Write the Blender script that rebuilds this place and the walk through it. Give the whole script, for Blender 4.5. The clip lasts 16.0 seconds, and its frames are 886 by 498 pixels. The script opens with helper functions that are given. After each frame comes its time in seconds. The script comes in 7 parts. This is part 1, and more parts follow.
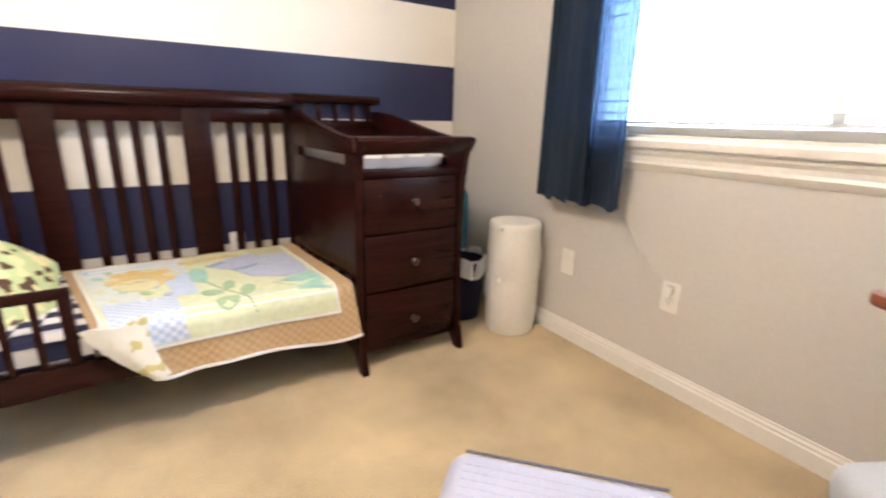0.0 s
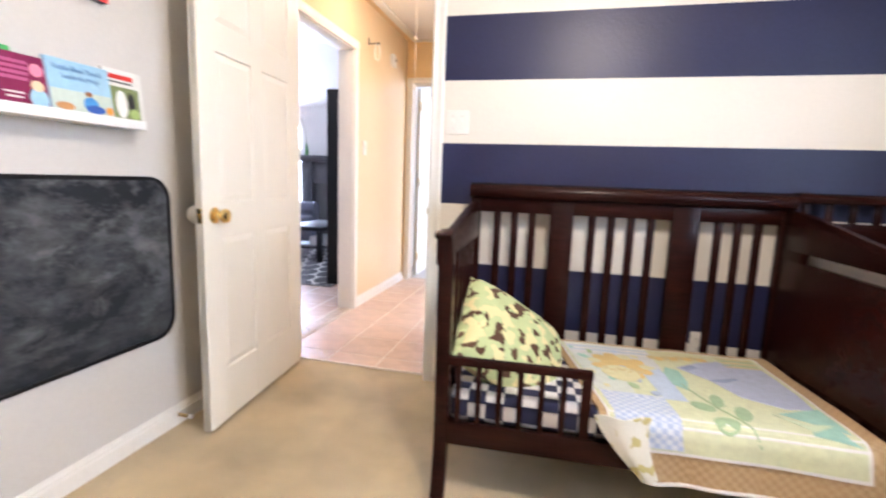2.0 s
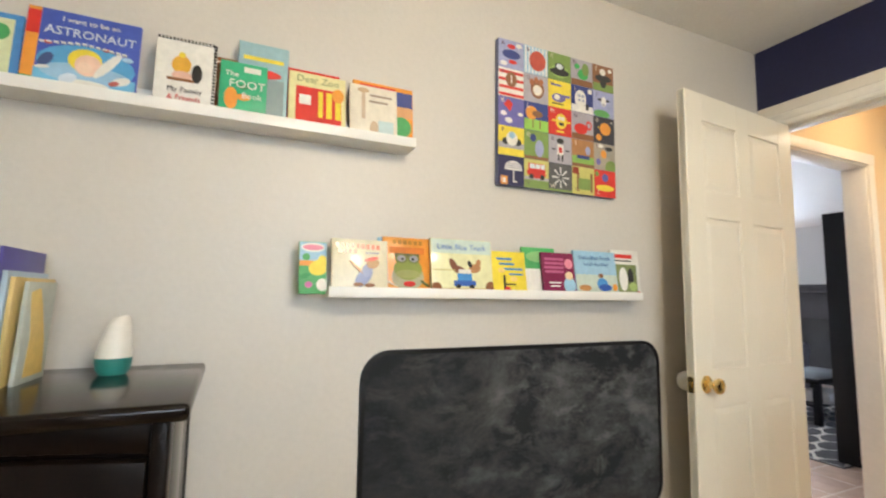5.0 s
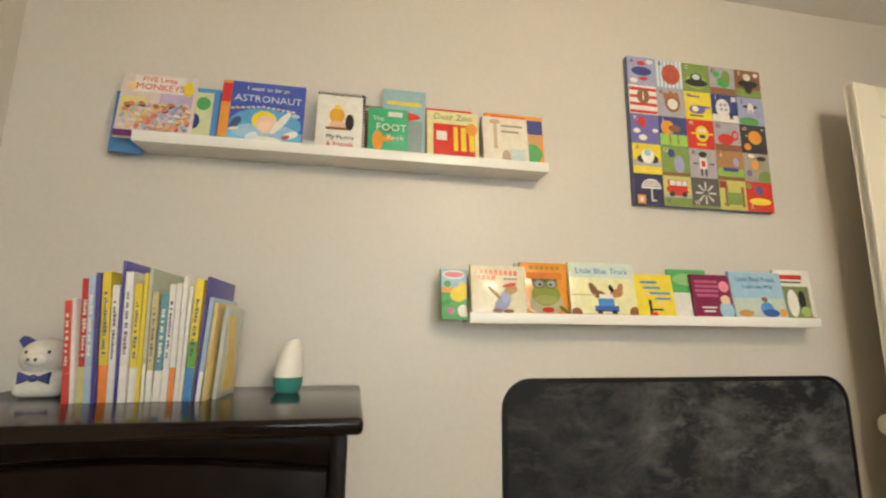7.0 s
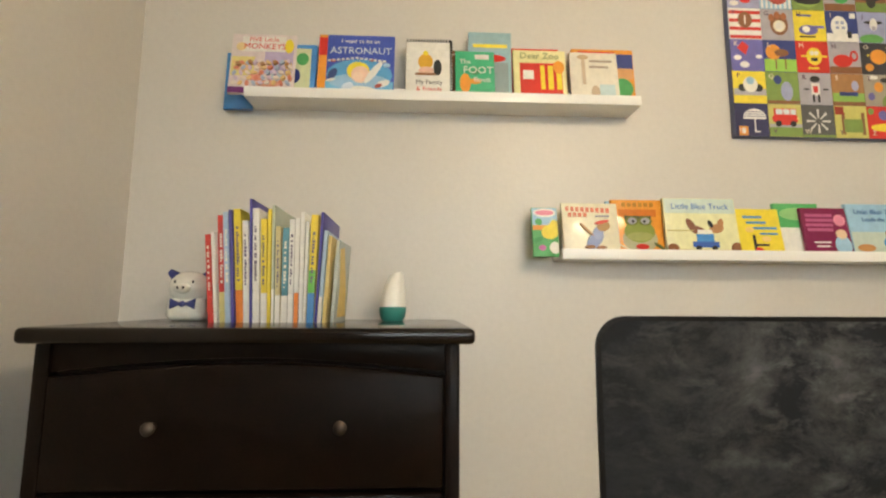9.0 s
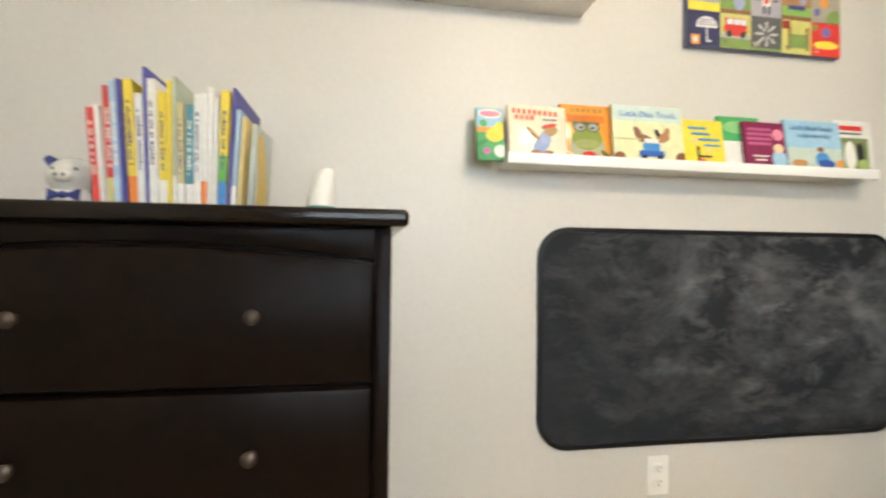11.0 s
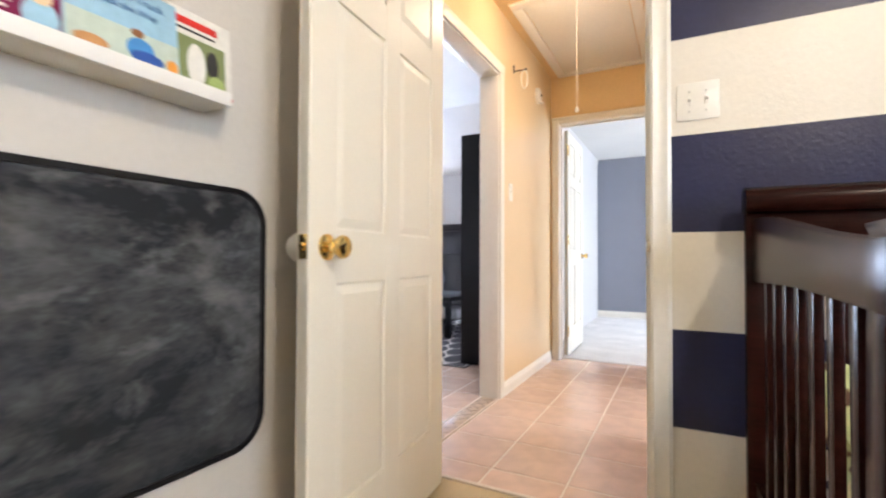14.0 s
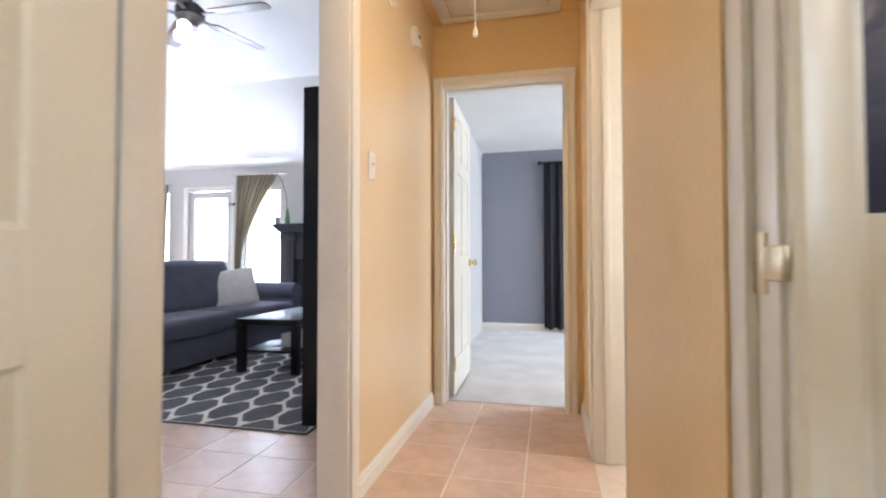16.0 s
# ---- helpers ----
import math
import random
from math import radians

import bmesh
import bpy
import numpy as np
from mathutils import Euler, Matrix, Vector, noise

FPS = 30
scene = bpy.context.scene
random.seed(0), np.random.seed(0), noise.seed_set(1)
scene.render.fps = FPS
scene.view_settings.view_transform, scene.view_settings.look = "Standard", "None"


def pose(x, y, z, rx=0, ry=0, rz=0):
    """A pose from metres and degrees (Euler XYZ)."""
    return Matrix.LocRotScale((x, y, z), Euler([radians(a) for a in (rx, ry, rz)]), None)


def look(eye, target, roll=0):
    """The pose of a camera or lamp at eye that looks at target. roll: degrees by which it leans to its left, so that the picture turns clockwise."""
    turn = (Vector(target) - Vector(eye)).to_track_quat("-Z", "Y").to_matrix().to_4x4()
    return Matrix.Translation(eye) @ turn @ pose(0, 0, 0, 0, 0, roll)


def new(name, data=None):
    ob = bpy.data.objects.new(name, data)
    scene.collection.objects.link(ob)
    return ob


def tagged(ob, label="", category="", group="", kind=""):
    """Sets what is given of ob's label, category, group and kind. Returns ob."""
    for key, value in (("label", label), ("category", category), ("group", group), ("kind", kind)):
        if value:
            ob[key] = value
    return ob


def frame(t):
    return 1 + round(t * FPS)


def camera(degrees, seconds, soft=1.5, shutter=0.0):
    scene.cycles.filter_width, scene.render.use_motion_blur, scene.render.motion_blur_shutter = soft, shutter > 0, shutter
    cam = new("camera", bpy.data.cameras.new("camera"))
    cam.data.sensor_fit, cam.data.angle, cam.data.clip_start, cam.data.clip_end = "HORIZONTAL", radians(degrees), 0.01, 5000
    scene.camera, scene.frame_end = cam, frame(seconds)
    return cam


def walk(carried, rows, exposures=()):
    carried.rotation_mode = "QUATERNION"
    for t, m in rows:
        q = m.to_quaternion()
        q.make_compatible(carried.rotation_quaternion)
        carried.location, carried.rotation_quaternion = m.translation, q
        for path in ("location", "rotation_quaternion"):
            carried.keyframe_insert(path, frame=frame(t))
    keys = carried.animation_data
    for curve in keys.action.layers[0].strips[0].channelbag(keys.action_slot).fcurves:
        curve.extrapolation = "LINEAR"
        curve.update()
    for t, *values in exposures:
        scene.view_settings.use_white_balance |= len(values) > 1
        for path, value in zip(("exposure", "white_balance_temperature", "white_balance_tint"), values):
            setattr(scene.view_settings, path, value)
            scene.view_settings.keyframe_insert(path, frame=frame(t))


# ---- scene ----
cam = camera(87.6, 16.0, soft=2.1, shutter=0.4)
PATH = [
    (0, (0.09, 0.098, 0.967), (1.107, 1.734, 0.429), 1.3),
    (0.5, (0.005, 0.122, 0.976), (0.671, 1.951, 0.516), 1.7),
    (1, (-0.083, 0.16, 0.99), (0.203, 2.1, 0.596), 2.2),
    (1.5, (-0.191, 0.153, 1.034), (-0.295, 2.12, 0.687), 2.1),
    (2, (-0.301, 0.196, 1.071), (-0.759, 2.121, 0.78), 2.1),
    (2.5, (-0.414, 0.175, 1.096), (-1.18, 2.009, 0.876), 1.9),
    (3, (-0.479, 0.16, 1.13), (-1.564, 1.833, 0.977), 1.6),
    (3.5, (-0.479, 0.153, 1.157), (-1.897, 1.562, 1.091), 1.3),
    (4, (-0.46, 0.159, 1.187), (-2.08, 1.332, 1.212), 1.2),
    (4.5, (-0.434, 0.153, 1.212), (-2.174, 1.133, 1.326), 1.0),
    (5, (-0.415, 0.146, 1.221), (-2.23, 0.963, 1.417), 0.8),
    (7.3, (-0.441, 0.048, 1.182), (-2.388, 0.357, 1.518), 0.6),
    (7.5, (-0.438, 0.035, 1.175), (-2.392, 0.308, 1.503), 0.6),
    (8, (-0.434, 0.008, 1.141), (-2.399, 0.202, 1.46), 0.5),
    (8.5, (-0.435, -0.005, 1.092), (-2.405, 0.115, 1.411), 0.5),
    (8.7, (-0.425, -0.011, 1.088), (-2.403, 0.088, 1.366), 0.4),
    (10.8, (-0.525, 0.006, 0.966), (-2.515, 0.202, 1.003), 0.6),
    (11, (-0.536, 0.021, 0.954), (-2.509, 0.344, 0.992), 0.6),
    (11.5, (-0.556, 0.071, 0.931), (-2.436, 0.75, 0.963), 0.7),
    (12, (-0.561, 0.144, 0.893), (-2.271, 1.18, 0.928), 0.7),
    (12.5, (-0.603, 0.261, 0.863), (-2.086, 1.602, 0.905), 0.5),
    (13, (-0.666, 0.436, 0.864), (-1.945, 1.973, 0.904), 0.3),
    (13.5, (-0.742, 0.629, 0.86), (-1.868, 2.282, 0.899), 0.3),
    (14, (-0.836, 0.896, 0.879), (-1.763, 2.668, 0.917), 0.2),
    (14.5, (-0.909, 1.177, 0.899), (-1.661, 3.03, 0.945), 0.1),
    (15, (-0.983, 1.438, 0.907), (-1.628, 3.331, 0.958), -0.1),
    (15.5, (-1.081, 1.714, 0.91), (-1.63, 3.637, 0.961), -0.0),
    (16, (-1.146, 2.012, 0.918), (-1.586, 3.962, 0.969), -0.1),
]
walk(cam, [(t, look(eye, target, roll)) for t, eye, target, roll in PATH],
     exposures=[(0, 0.50, 5900, 18), (1.5, 0.35, 5720, 19), (3, 0.03, 5700, 17), (4.5, -0.28, 6150, 10), (7.3, -0.58, 7250, 9), (8.7, -0.56, 7250, 9),
                (11, -0.06, 6350, 8), (12, -0.03, 6120, 13), (14, -0.05, 6100, 14), (15, -0.25, 6500, 12), (16, -0.40, 6150, 13)])

# ---- plan (metres) ----
XW, XE, YN, YS, CEIL = -1.815, 1.63, 2.5, -0.885, 2.46      # the child's room
XHW, XHE, YHN = -1.868, -0.942, 4.908                          # hall: west, east, north faces
T = 0.12                                                      # wall thickness
STRIPE, STRIPE0 = 0.30, 0.06
YB = 8.1                                                      # living room's window wall
XBW, YBN, CEILB = -2.01, 8.15, 2.36                            # far bedroom
DOOR_L, DOOR_R, HEAD = -1.742, -0.937, 2.045
WIN_Y0, WIN_Y1, WIN_Z0, WIN_Z1 = -0.25, 1.56, 0.932, 2.12

# ---- world and lights ----
world = bpy.data.worlds.new("world")
scene.world = world
world.use_nodes = True
wn = world.node_tree.nodes
sky = wn.new("ShaderNodeTexSky")
sky.sky_type, sky.sun_disc = 'NISHITA', False
sky.sun_elevation, sky.sun_rotation = radians(55), radians(215)
world.node_tree.links.new(sky.outputs[0], wn["Background"].inputs[0])
wn["Background"].inputs[1].default_value = 0.12
sun = new("sun", bpy.data.lights.new("sun", 'SUN'))
sun.data.energy, sun.data.angle, sun.data.color = 2.5, radians(0.5), (1.0, 0.95, 0.88)
sun.matrix_basis = look((-3.3, -4.7, 8.2), (0, 0, 0))


def area_lamp(name, eye, target, w, h, power, colour):
    lamp = new(name, bpy.data.lights.new(name, 'AREA'))
    lamp.data.shape, lamp.data.size, lamp.data.size_y = 'RECTANGLE', w, h
    lamp.data.energy, lamp.data.color = power, colour
    lamp.matrix_basis = look(eye, target)
    return lamp


def point_lamp(name, at, power, colour, radius):
    lamp = new(name, bpy.data.lights.new(name, 'POINT'))
    lamp.data.energy, lamp.data.color, lamp.data.shadow_soft_size = power, colour, radius
    lamp.location = at
    return lamp


WARM = (1.0, 0.80, 0.55)
area_lamp("window_daylight", (XE + 0.16, 0.655, 1.53), (0, 0.655, 1.45), 1.75, 1.1, 55, (0.74, 0.87, 1.0))
area_lamp("living_daylight_east", (-5.3, YB + 0.1, 1.3), (-5.3, 0, 1.2), 0.55, 1.5, 230, (0.68, 0.81, 1.0))
area_lamp("living_daylight_door", (-6.22, YB + 0.1, 1.5), (-6.22, 0, 1.3), 0.55, 1.0, 150, (0.68, 0.81, 1.0))
area_lamp("living_daylight_west", (-7.4, YB + 0.1, 1.4), (-7.4, 0, 1.3), 0.8, 1.5, 230, (0.68, 0.81, 1.0))
area_lamp("bedroom_daylight", (1.95, 7.0, 1.5), (0, 7.0, 1.3), 1.6, 1.2, 180, (0.76, 0.87, 1.0))
point_lamp("room_lamp_bulb", (-0.09, 0.8, 2.08), 74, (1.0, 0.85, 0.64), 0.10)
# added lamp at an assumed, unseen window; brightens the hall through the side doorway
area_lamp("side_room_daylight", (0.56, 3.8, 1.5), (-1.8, 3.8, 0.9), 0.9, 1.1, 29, (1.0, 0.92, 0.82))
point_lamp("hall_lamp_bulb", (-1.42, 3.35, 2.28), 8.5, WARM, 0.08)
point_lamp("living_fan_bulb", (-3.70, 4.88, 2.45), 12, (1, 0.9, 0.75), 0.08)


# ---- materials ----
def rgb(c):
    return (*c, 1)


def material(name, colour, rough=0.6, metal=0.0, var=0.12, scale=8.0, fine=120.0, bump=0.15, bump_scale=None,
             coat=0.0, sheen=0.0, spec=0.5, each=0.0):
    """A surface with variation at two scales, fine relief, and (each) a shade of its own per object."""
    m = bpy.data.materials.new(name)
    m.use_nodes = True
    n, l = m.node_tree.nodes, m.node_tree.links
    b = n["Principled BSDF"]
    co = n.new("ShaderNodeTexCoord")
    big, small = n.new("ShaderNodeTexNoise"), n.new("ShaderNodeTexNoise")
    big.inputs["Scale"].default_value, big.inputs["Detail"].default_value = scale, 4
    small.inputs["Scale"].default_value, small.inputs["Detail"].default_value = fine, 3
    for k in (big, small):
        l.new(co.outputs["Object"], k.inputs["Vector"])
    add = n.new("ShaderNodeMath")
    add.operation = 'ADD'
    l.new(big.outputs[0], add.inputs[0])
    l.new(small.outputs[0], add.inputs[1])
    ramp = n.new("ShaderNodeMapRange")
    ramp.inputs["From Min"].default_value, ramp.inputs["From Max"].default_value = 0.7, 1.3
    ramp.inputs["To Min"].default_value, ramp.inputs["To Max"].default_value = 1 - var, 1 + var
    l.new(add.outputs[0], ramp.inputs["Value"])
    scale_c = n.new("ShaderNodeVectorMath")
    scale_c.operation = 'SCALE'
    scale_c.inputs[0].default_value = colour
    l.new(ramp.outputs[0], scale_c.inputs["Scale"])
    out = scale_c.outputs[0]
    if each:
        info = n.new("ShaderNodeObjectInfo")
        r2 = n.new("ShaderNodeMapRange")
        r2.inputs["To Min"].default_value, r2.inputs["To Max"].default_value = 1 - each, 1 + each
        l.new(info.outputs["Random"], r2.inputs["Value"])
        s2 = n.new("ShaderNodeVectorMath")
        s2.operation = 'SCALE'
        l.new(out, s2.inputs[0])
        l.new(r2.outputs[0], s2.inputs["Scale"])
        out = s2.outputs[0]
    l.new(out, b.inputs["Base Color"])
    b.inputs["Roughness"].default_value, b.inputs["Metallic"].default_value = rough, metal
    b.inputs["Specular IOR Level"].default_value = spec
    b.inputs["Coat Weight"].default_value = coat
    b.inputs["Coat Roughness"].default_value = 0.12
    b.inputs["Sheen Weight"].default_value = sheen
    if bump:
        bp = n.new("ShaderNodeBump")
        bp.inputs["Strength"].default_value, bp.inputs["Distance"].default_value = bump, 0.004
        src = small
        if bump_scale:
            src = n.new("ShaderNodeTexNoise")
            src.inputs["Scale"].default_value, src.inputs["Detail"].default_value = bump_scale, 2
            l.new(co.outputs["Object"], src.inputs["Vector"])
        l.new(src.outputs[0], bp.inputs["Height"])
        l.new(bp.outputs[0], b.inputs["Normal"])
    return m


def wood(name, colour, rough=0.28, grain=(2, 30, 30), var=0.45, coat=0.3, spec=0.4):
    m = material(name, colour, rough, var=var, scale=1.0, fine=6, bump=0.03, coat=coat, spec=spec)
    n, l = m.node_tree.nodes, m.node_tree.links
    co = next(k for k in n if k.type == 'TEX_COORD')
    mp = n.new("ShaderNodeMapping")
    mp.inputs["Scale"].default_value = grain
    l.new(co.outputs["Object"], mp.inputs["Vector"])
    for k in n:
        if k.type == 'TEX_NOISE':
            l.new(mp.outputs[0], k.inputs["Vector"])
    return m


def glow(name, colour, strength):
    m = bpy.data.materials.new(name)
    m.use_nodes = True
    b = m.node_tree.nodes["Principled BSDF"]
    b.inputs["Base Color"].default_value = rgb(colour)
    b.inputs["Emission Color"].default_value = rgb(colour)
    b.inputs["Emission Strength"].default_value = strength
    return m


def glass(name):
    m = bpy.data.materials.new(name)
    m.use_nodes = True
    b = m.node_tree.nodes["Principled BSDF"]
    b.inputs["Roughness"].default_value = 0.02
    b.inputs["Transmission Weight"].default_value = 1.0
    b.inputs["IOR"].default_value = 1.1
    return m


def translucent_cloth(name, colour, through_light, share):
    m = material(name, colour, 0.9, var=0.15, scale=12, fine=500, bump=0.1)
    n, l = m.node_tree.nodes, m.node_tree.links
    tr = n.new("ShaderNodeBsdfTranslucent")
    tr.inputs[0].default_value = rgb(through_light)
    mix = n.new("ShaderNodeMixShader")
    mix.inputs[0].default_value = share
    l.new(n["Principled BSDF"].outputs[0], mix.inputs[1])
    l.new(tr.outputs[0], mix.inputs[2])
    l.new(mix.outputs[0], n["Material Output"].inputs[0])
    return m


M = dict(
    sheer=None,
    greige=material("greige_paint", (0.60, 0.565, 0.51), 0.42, var=0.03, scale=1.5, fine=60, bump=0.12, bump_scale=75),
    cream=material("cream_paint", (0.74, 0.69, 0.60), 0.45, var=0.03, scale=1.5, fine=60, bump=0.25, bump_scale=75),
    navy=material("navy_paint", (0.017, 0.019, 0.058), 0.36, var=0.10, scale=2, fine=60, bump=0.30, bump_scale=75, spec=0.32),
    ochre=material("ochre_paint", (0.76, 0.535, 0.26), 0.42, var=0.04, scale=1.5, fine=60, bump=0.22, bump_scale=75),
    # the hall's ochre again, with daylight glare on the west wall put into the colour
    peach=material("ochre_in_glare", (0.76, 0.58, 0.35), 0.28, var=0.04, scale=1.5, fine=60, bump=0.15, bump_scale=75),
    slate=material("slate_paint", (0.23, 0.245, 0.30), 0.5, var=0.05, scale=1.5, fine=60, bump=0.2, bump_scale=75),
    pale=material("pale_grey_paint", (0.60, 0.58, 0.56), 0.5, var=0.03, scale=1.5, fine=60, bump=0.2, bump_scale=75),
    white=material("ceiling_white", (0.78, 0.77, 0.74), 0.8, var=0.04, scale=2, fine=90, bump=0.5, bump_scale=60),
    trim=material("trim_paint", (0.80, 0.765, 0.69), 0.32, var=0.03, scale=3, fine=50, bump=0.03),
    door=material("door_paint", (0.80, 0.755, 0.64), 0.34, var=0.03, scale=3, fine=160, bump=0.05),
    carpet=material("beige_carpet", (0.55, 0.425, 0.240), 0.95, var=0.40, scale=2.6, fine=260, bump=1.0, sheen=0.2),
    carpet2=material("pale_carpet", (0.65, 0.62, 0.60), 0.95, var=0.22, scale=3.5, fine=260, bump=1.0, sheen=0.2),
    tile=material("peach_tile", (0.72, 0.515, 0.40), 0.22, var=0.09, scale=6, fine=14, bump=0.03, each=0.05),
    border_tile=material("tan_border_tile", (0.50, 0.36, 0.24), 0.35, var=0.15, scale=14, fine=60, bump=0.05),
    lattice=material("lattice_glaze", (0.26, 0.19, 0.14), 0.35, var=0.2, scale=20, bump=0.0),
    grout=material("pale_grout", (0.74, 0.64, 0.54), 0.9, var=0.12, scale=9, fine=150),
    crib=wood("espresso_cherry_wood", (0.0165, 0.0040, 0.0030), 0.26, coat=0.0, spec=0.14),
    black_wood=wood("black_brown_wood", (0.0056, 0.0030, 0.0021), 0.33, coat=0.0, spec=0.09),
    gloss_wood=wood("polished_black_brown_wood", (0.0060, 0.0036, 0.0026), 0.15, coat=0.0, spec=0.26),
    black=material("black_laminate", (0.008, 0.0075, 0.009), 0.38, var=0.15, scale=4, fine=90, bump=0.03, spec=0.2),
    knob=material("dark_nickel_knob", (0.075, 0.058, 0.05), 0.35, 0.9, var=0.1, bump=0.0),
    brass=material("polished_brass", (0.83, 0.62, 0.25), 0.16, 1.0, var=0.06, scale=20, bump=0.0),
    strike=material("worn_pale_brass", (0.62, 0.54, 0.38), 0.38, 1.0, var=0.12, scale=20, bump=0.0),
    steel=material("dull_steel", (0.55, 0.52, 0.48), 0.35, 1.0, var=0.1, bump=0.0),
    plastic=material("white_plastic", (0.80, 0.77, 0.70), 0.35, var=0.03, scale=6, bump=0.02),
    pail=material("ivory_plastic", (0.78, 0.74, 0.66), 0.4, var=0.05, scale=6, bump=0.02),
    teal=material("teal_plastic", (0.03, 0.22, 0.19), 0.4, var=0.06, bump=0.02),
    slot=material("dark_slot", (0.03, 0.03, 0.03), 0.6, bump=0.0),
    lacquer=material("white_lacquer", (0.80, 0.79, 0.75), 0.3, var=0.02, scale=5, bump=0.02),
    paper=material("page_paper", (0.74, 0.70, 0.60), 0.8, var=0.08, scale=10, fine=300),
    curtain=translucent_cloth("navy_curtain_cloth", (0.014, 0.027, 0.046), (0.05, 0.115, 0.22), 0.33),
    grey_cloth=material("grey_upholstery", (0.110, 0.113, 0.155), 0.95, var=0.15, scale=6, fine=350, bump=0.4, sheen=0.2),
    lilac=material("lilac_waffle_cloth", (0.39, 0.39, 0.47), 0.95, var=0.06, scale=6, fine=300, bump=0.3),
    pale_cloth=material("pale_grey_cloth", (0.45, 0.46, 0.48), 0.95, var=0.08, scale=6, fine=300, bump=0.3),
    glider_wood=wood("red_brown_wood", (0.16, 0.045, 0.018), 0.35),
    cushion=material("ivory_knit", (0.80, 0.78, 0.74), 0.95, var=0.1, scale=30, fine=200, bump=1.0, bump_scale=90),
    navy_cloth=material("navy_cloth", (0.015, 0.018, 0.05), 0.95, var=0.2, scale=14, fine=300, bump=0.2),
    white_cloth=material("white_cloth", (0.75, 0.73, 0.70), 0.95, var=0.08, scale=14, fine=300, bump=0.2),
    mantel=material("charcoal_paint", (0.035, 0.035, 0.04), 0.5, var=0.2, bump=0.1),
    taupe=translucent_cloth("taupe_curtain_cloth", (0.26, 0.235, 0.19), (0.36, 0.31, 0.23), 0.42),
    blackout=material("black_curtain_cloth", (0.012, 0.012, 0.018), 0.9, var=0.2, scale=9, fine=400, bump=0.2),
    lamp_glass=glow("lit_lamp_glass", (1.0, 0.86, 0.62), 6.0),
    fan_glass=glow("lit_fan_globe", (1.0, 0.92, 0.8), 8.0),
    outdoors=glow("bright_outdoors", (0.90, 0.96, 1.0), 5.0),
    leaf=material("foliage_leaves", (0.09, 0.16, 0.04), 0.7, var=0.4, scale=9, each=0.1),
    glass=glass("window_glass"),
)
_colours = {}


def ink(c, rough=0.45):
    """A printed or dyed colour, shared by all that wear it."""
    key = (*[round(v, 3) for v in c], rough)
    if key not in _colours:
        _colours[key] = material("print_colour", c, rough, var=0.08, scale=34, fine=60, bump=0.02)
    return _colours[key]


# ---- mesh helpers ----
def box(bm, x0, x1, y0, y1, z0, z1, bevel=0.0, m=None, segs=2):
    t = bmesh.new()
    bmesh.ops.create_cube(t, size=1)
    for v in t.verts:
        v.co = Vector((x0 + (v.co.x + .5) * (x1 - x0), y0 + (v.co.y + .5) * (y1 - y0), z0 + (v.co.z + .5) * (z1 - z0)))
    if bevel:
        bmesh.ops.bevel(t, geom=t.edges[:], offset=bevel, segments=segs, affect='EDGES', profile=0.5)
    merge(bm, t, m)
    return bm


def merge(bm, t, m=None):
    if m is not None:
        bmesh.ops.transform(t, matrix=m, verts=t.verts[:])
    me = bpy.data.meshes.new("tmp")
    t.to_mesh(me)
    t.free()
    bm.from_mesh(me)
    bpy.data.meshes.remove(me)


def prism(bm, outline, axis, a0, a1, bevel=0.0, m=None):
    """A polygon outline of two coordinates, pulled from a0 to a1 along axis (0, 1 or 2)."""
    t = bmesh.new()

    def at(p, a):
        c = list(p)
        c.insert(axis, a)
        return t.verts.new(c)
    lo, hi = [at(p, a0) for p in outline], [at(p, a1) for p in outline]
    t.faces.new(lo)
    t.faces.new(hi)
    k = len(outline)
    for i in range(k):
        t.faces.new((lo[i], lo[(i + 1) % k], hi[(i + 1) % k], hi[i]))
    bmesh.ops.recalc_face_normals(t, faces=t.faces[:])
    if bevel:
        rim = [e for e in t.edges if len(e.link_faces) == 2 and any(len(f.verts) == k for f in e.link_faces)]
        bmesh.ops.bevel(t, geom=rim, offset=bevel, segments=2, affect='EDGES', profile=0.5)
    merge(bm, t, m)
    return bm


def lathe(bm, profile, cx=0, cy=0, segs=32, m=None, squash=1.0):
    t = bmesh.new()
    rings = []
    for r, z in profile:
        rings.append([t.verts.new((cx + r * math.cos(2 * math.pi * i / segs), cy + squash * r * math.sin(2 * math.pi * i / segs), z))
                      for i in range(segs)] if r > 1e-6 else [t.verts.new((cx, cy, z))])
    for a, b in zip(rings, rings[1:]):
        for i in range(segs):
            j = (i + 1) % segs
            if len(a) == 1 and len(b) == 1:
                continue
            if len(a) == 1:
                t.faces.new((a[0], b[i], b[j]))
            elif len(b) == 1:
                t.faces.new((a[i], a[j], b[0]))
            else:
                t.faces.new((a[i], a[j], b[j], b[i]))
    for ring in (rings[0], rings[-1]):
        if len(ring) > 1:
            t.faces.new(ring)
    bmesh.ops.recalc_face_normals(t, faces=t.faces[:])
    merge(bm, t, m)
    return bm


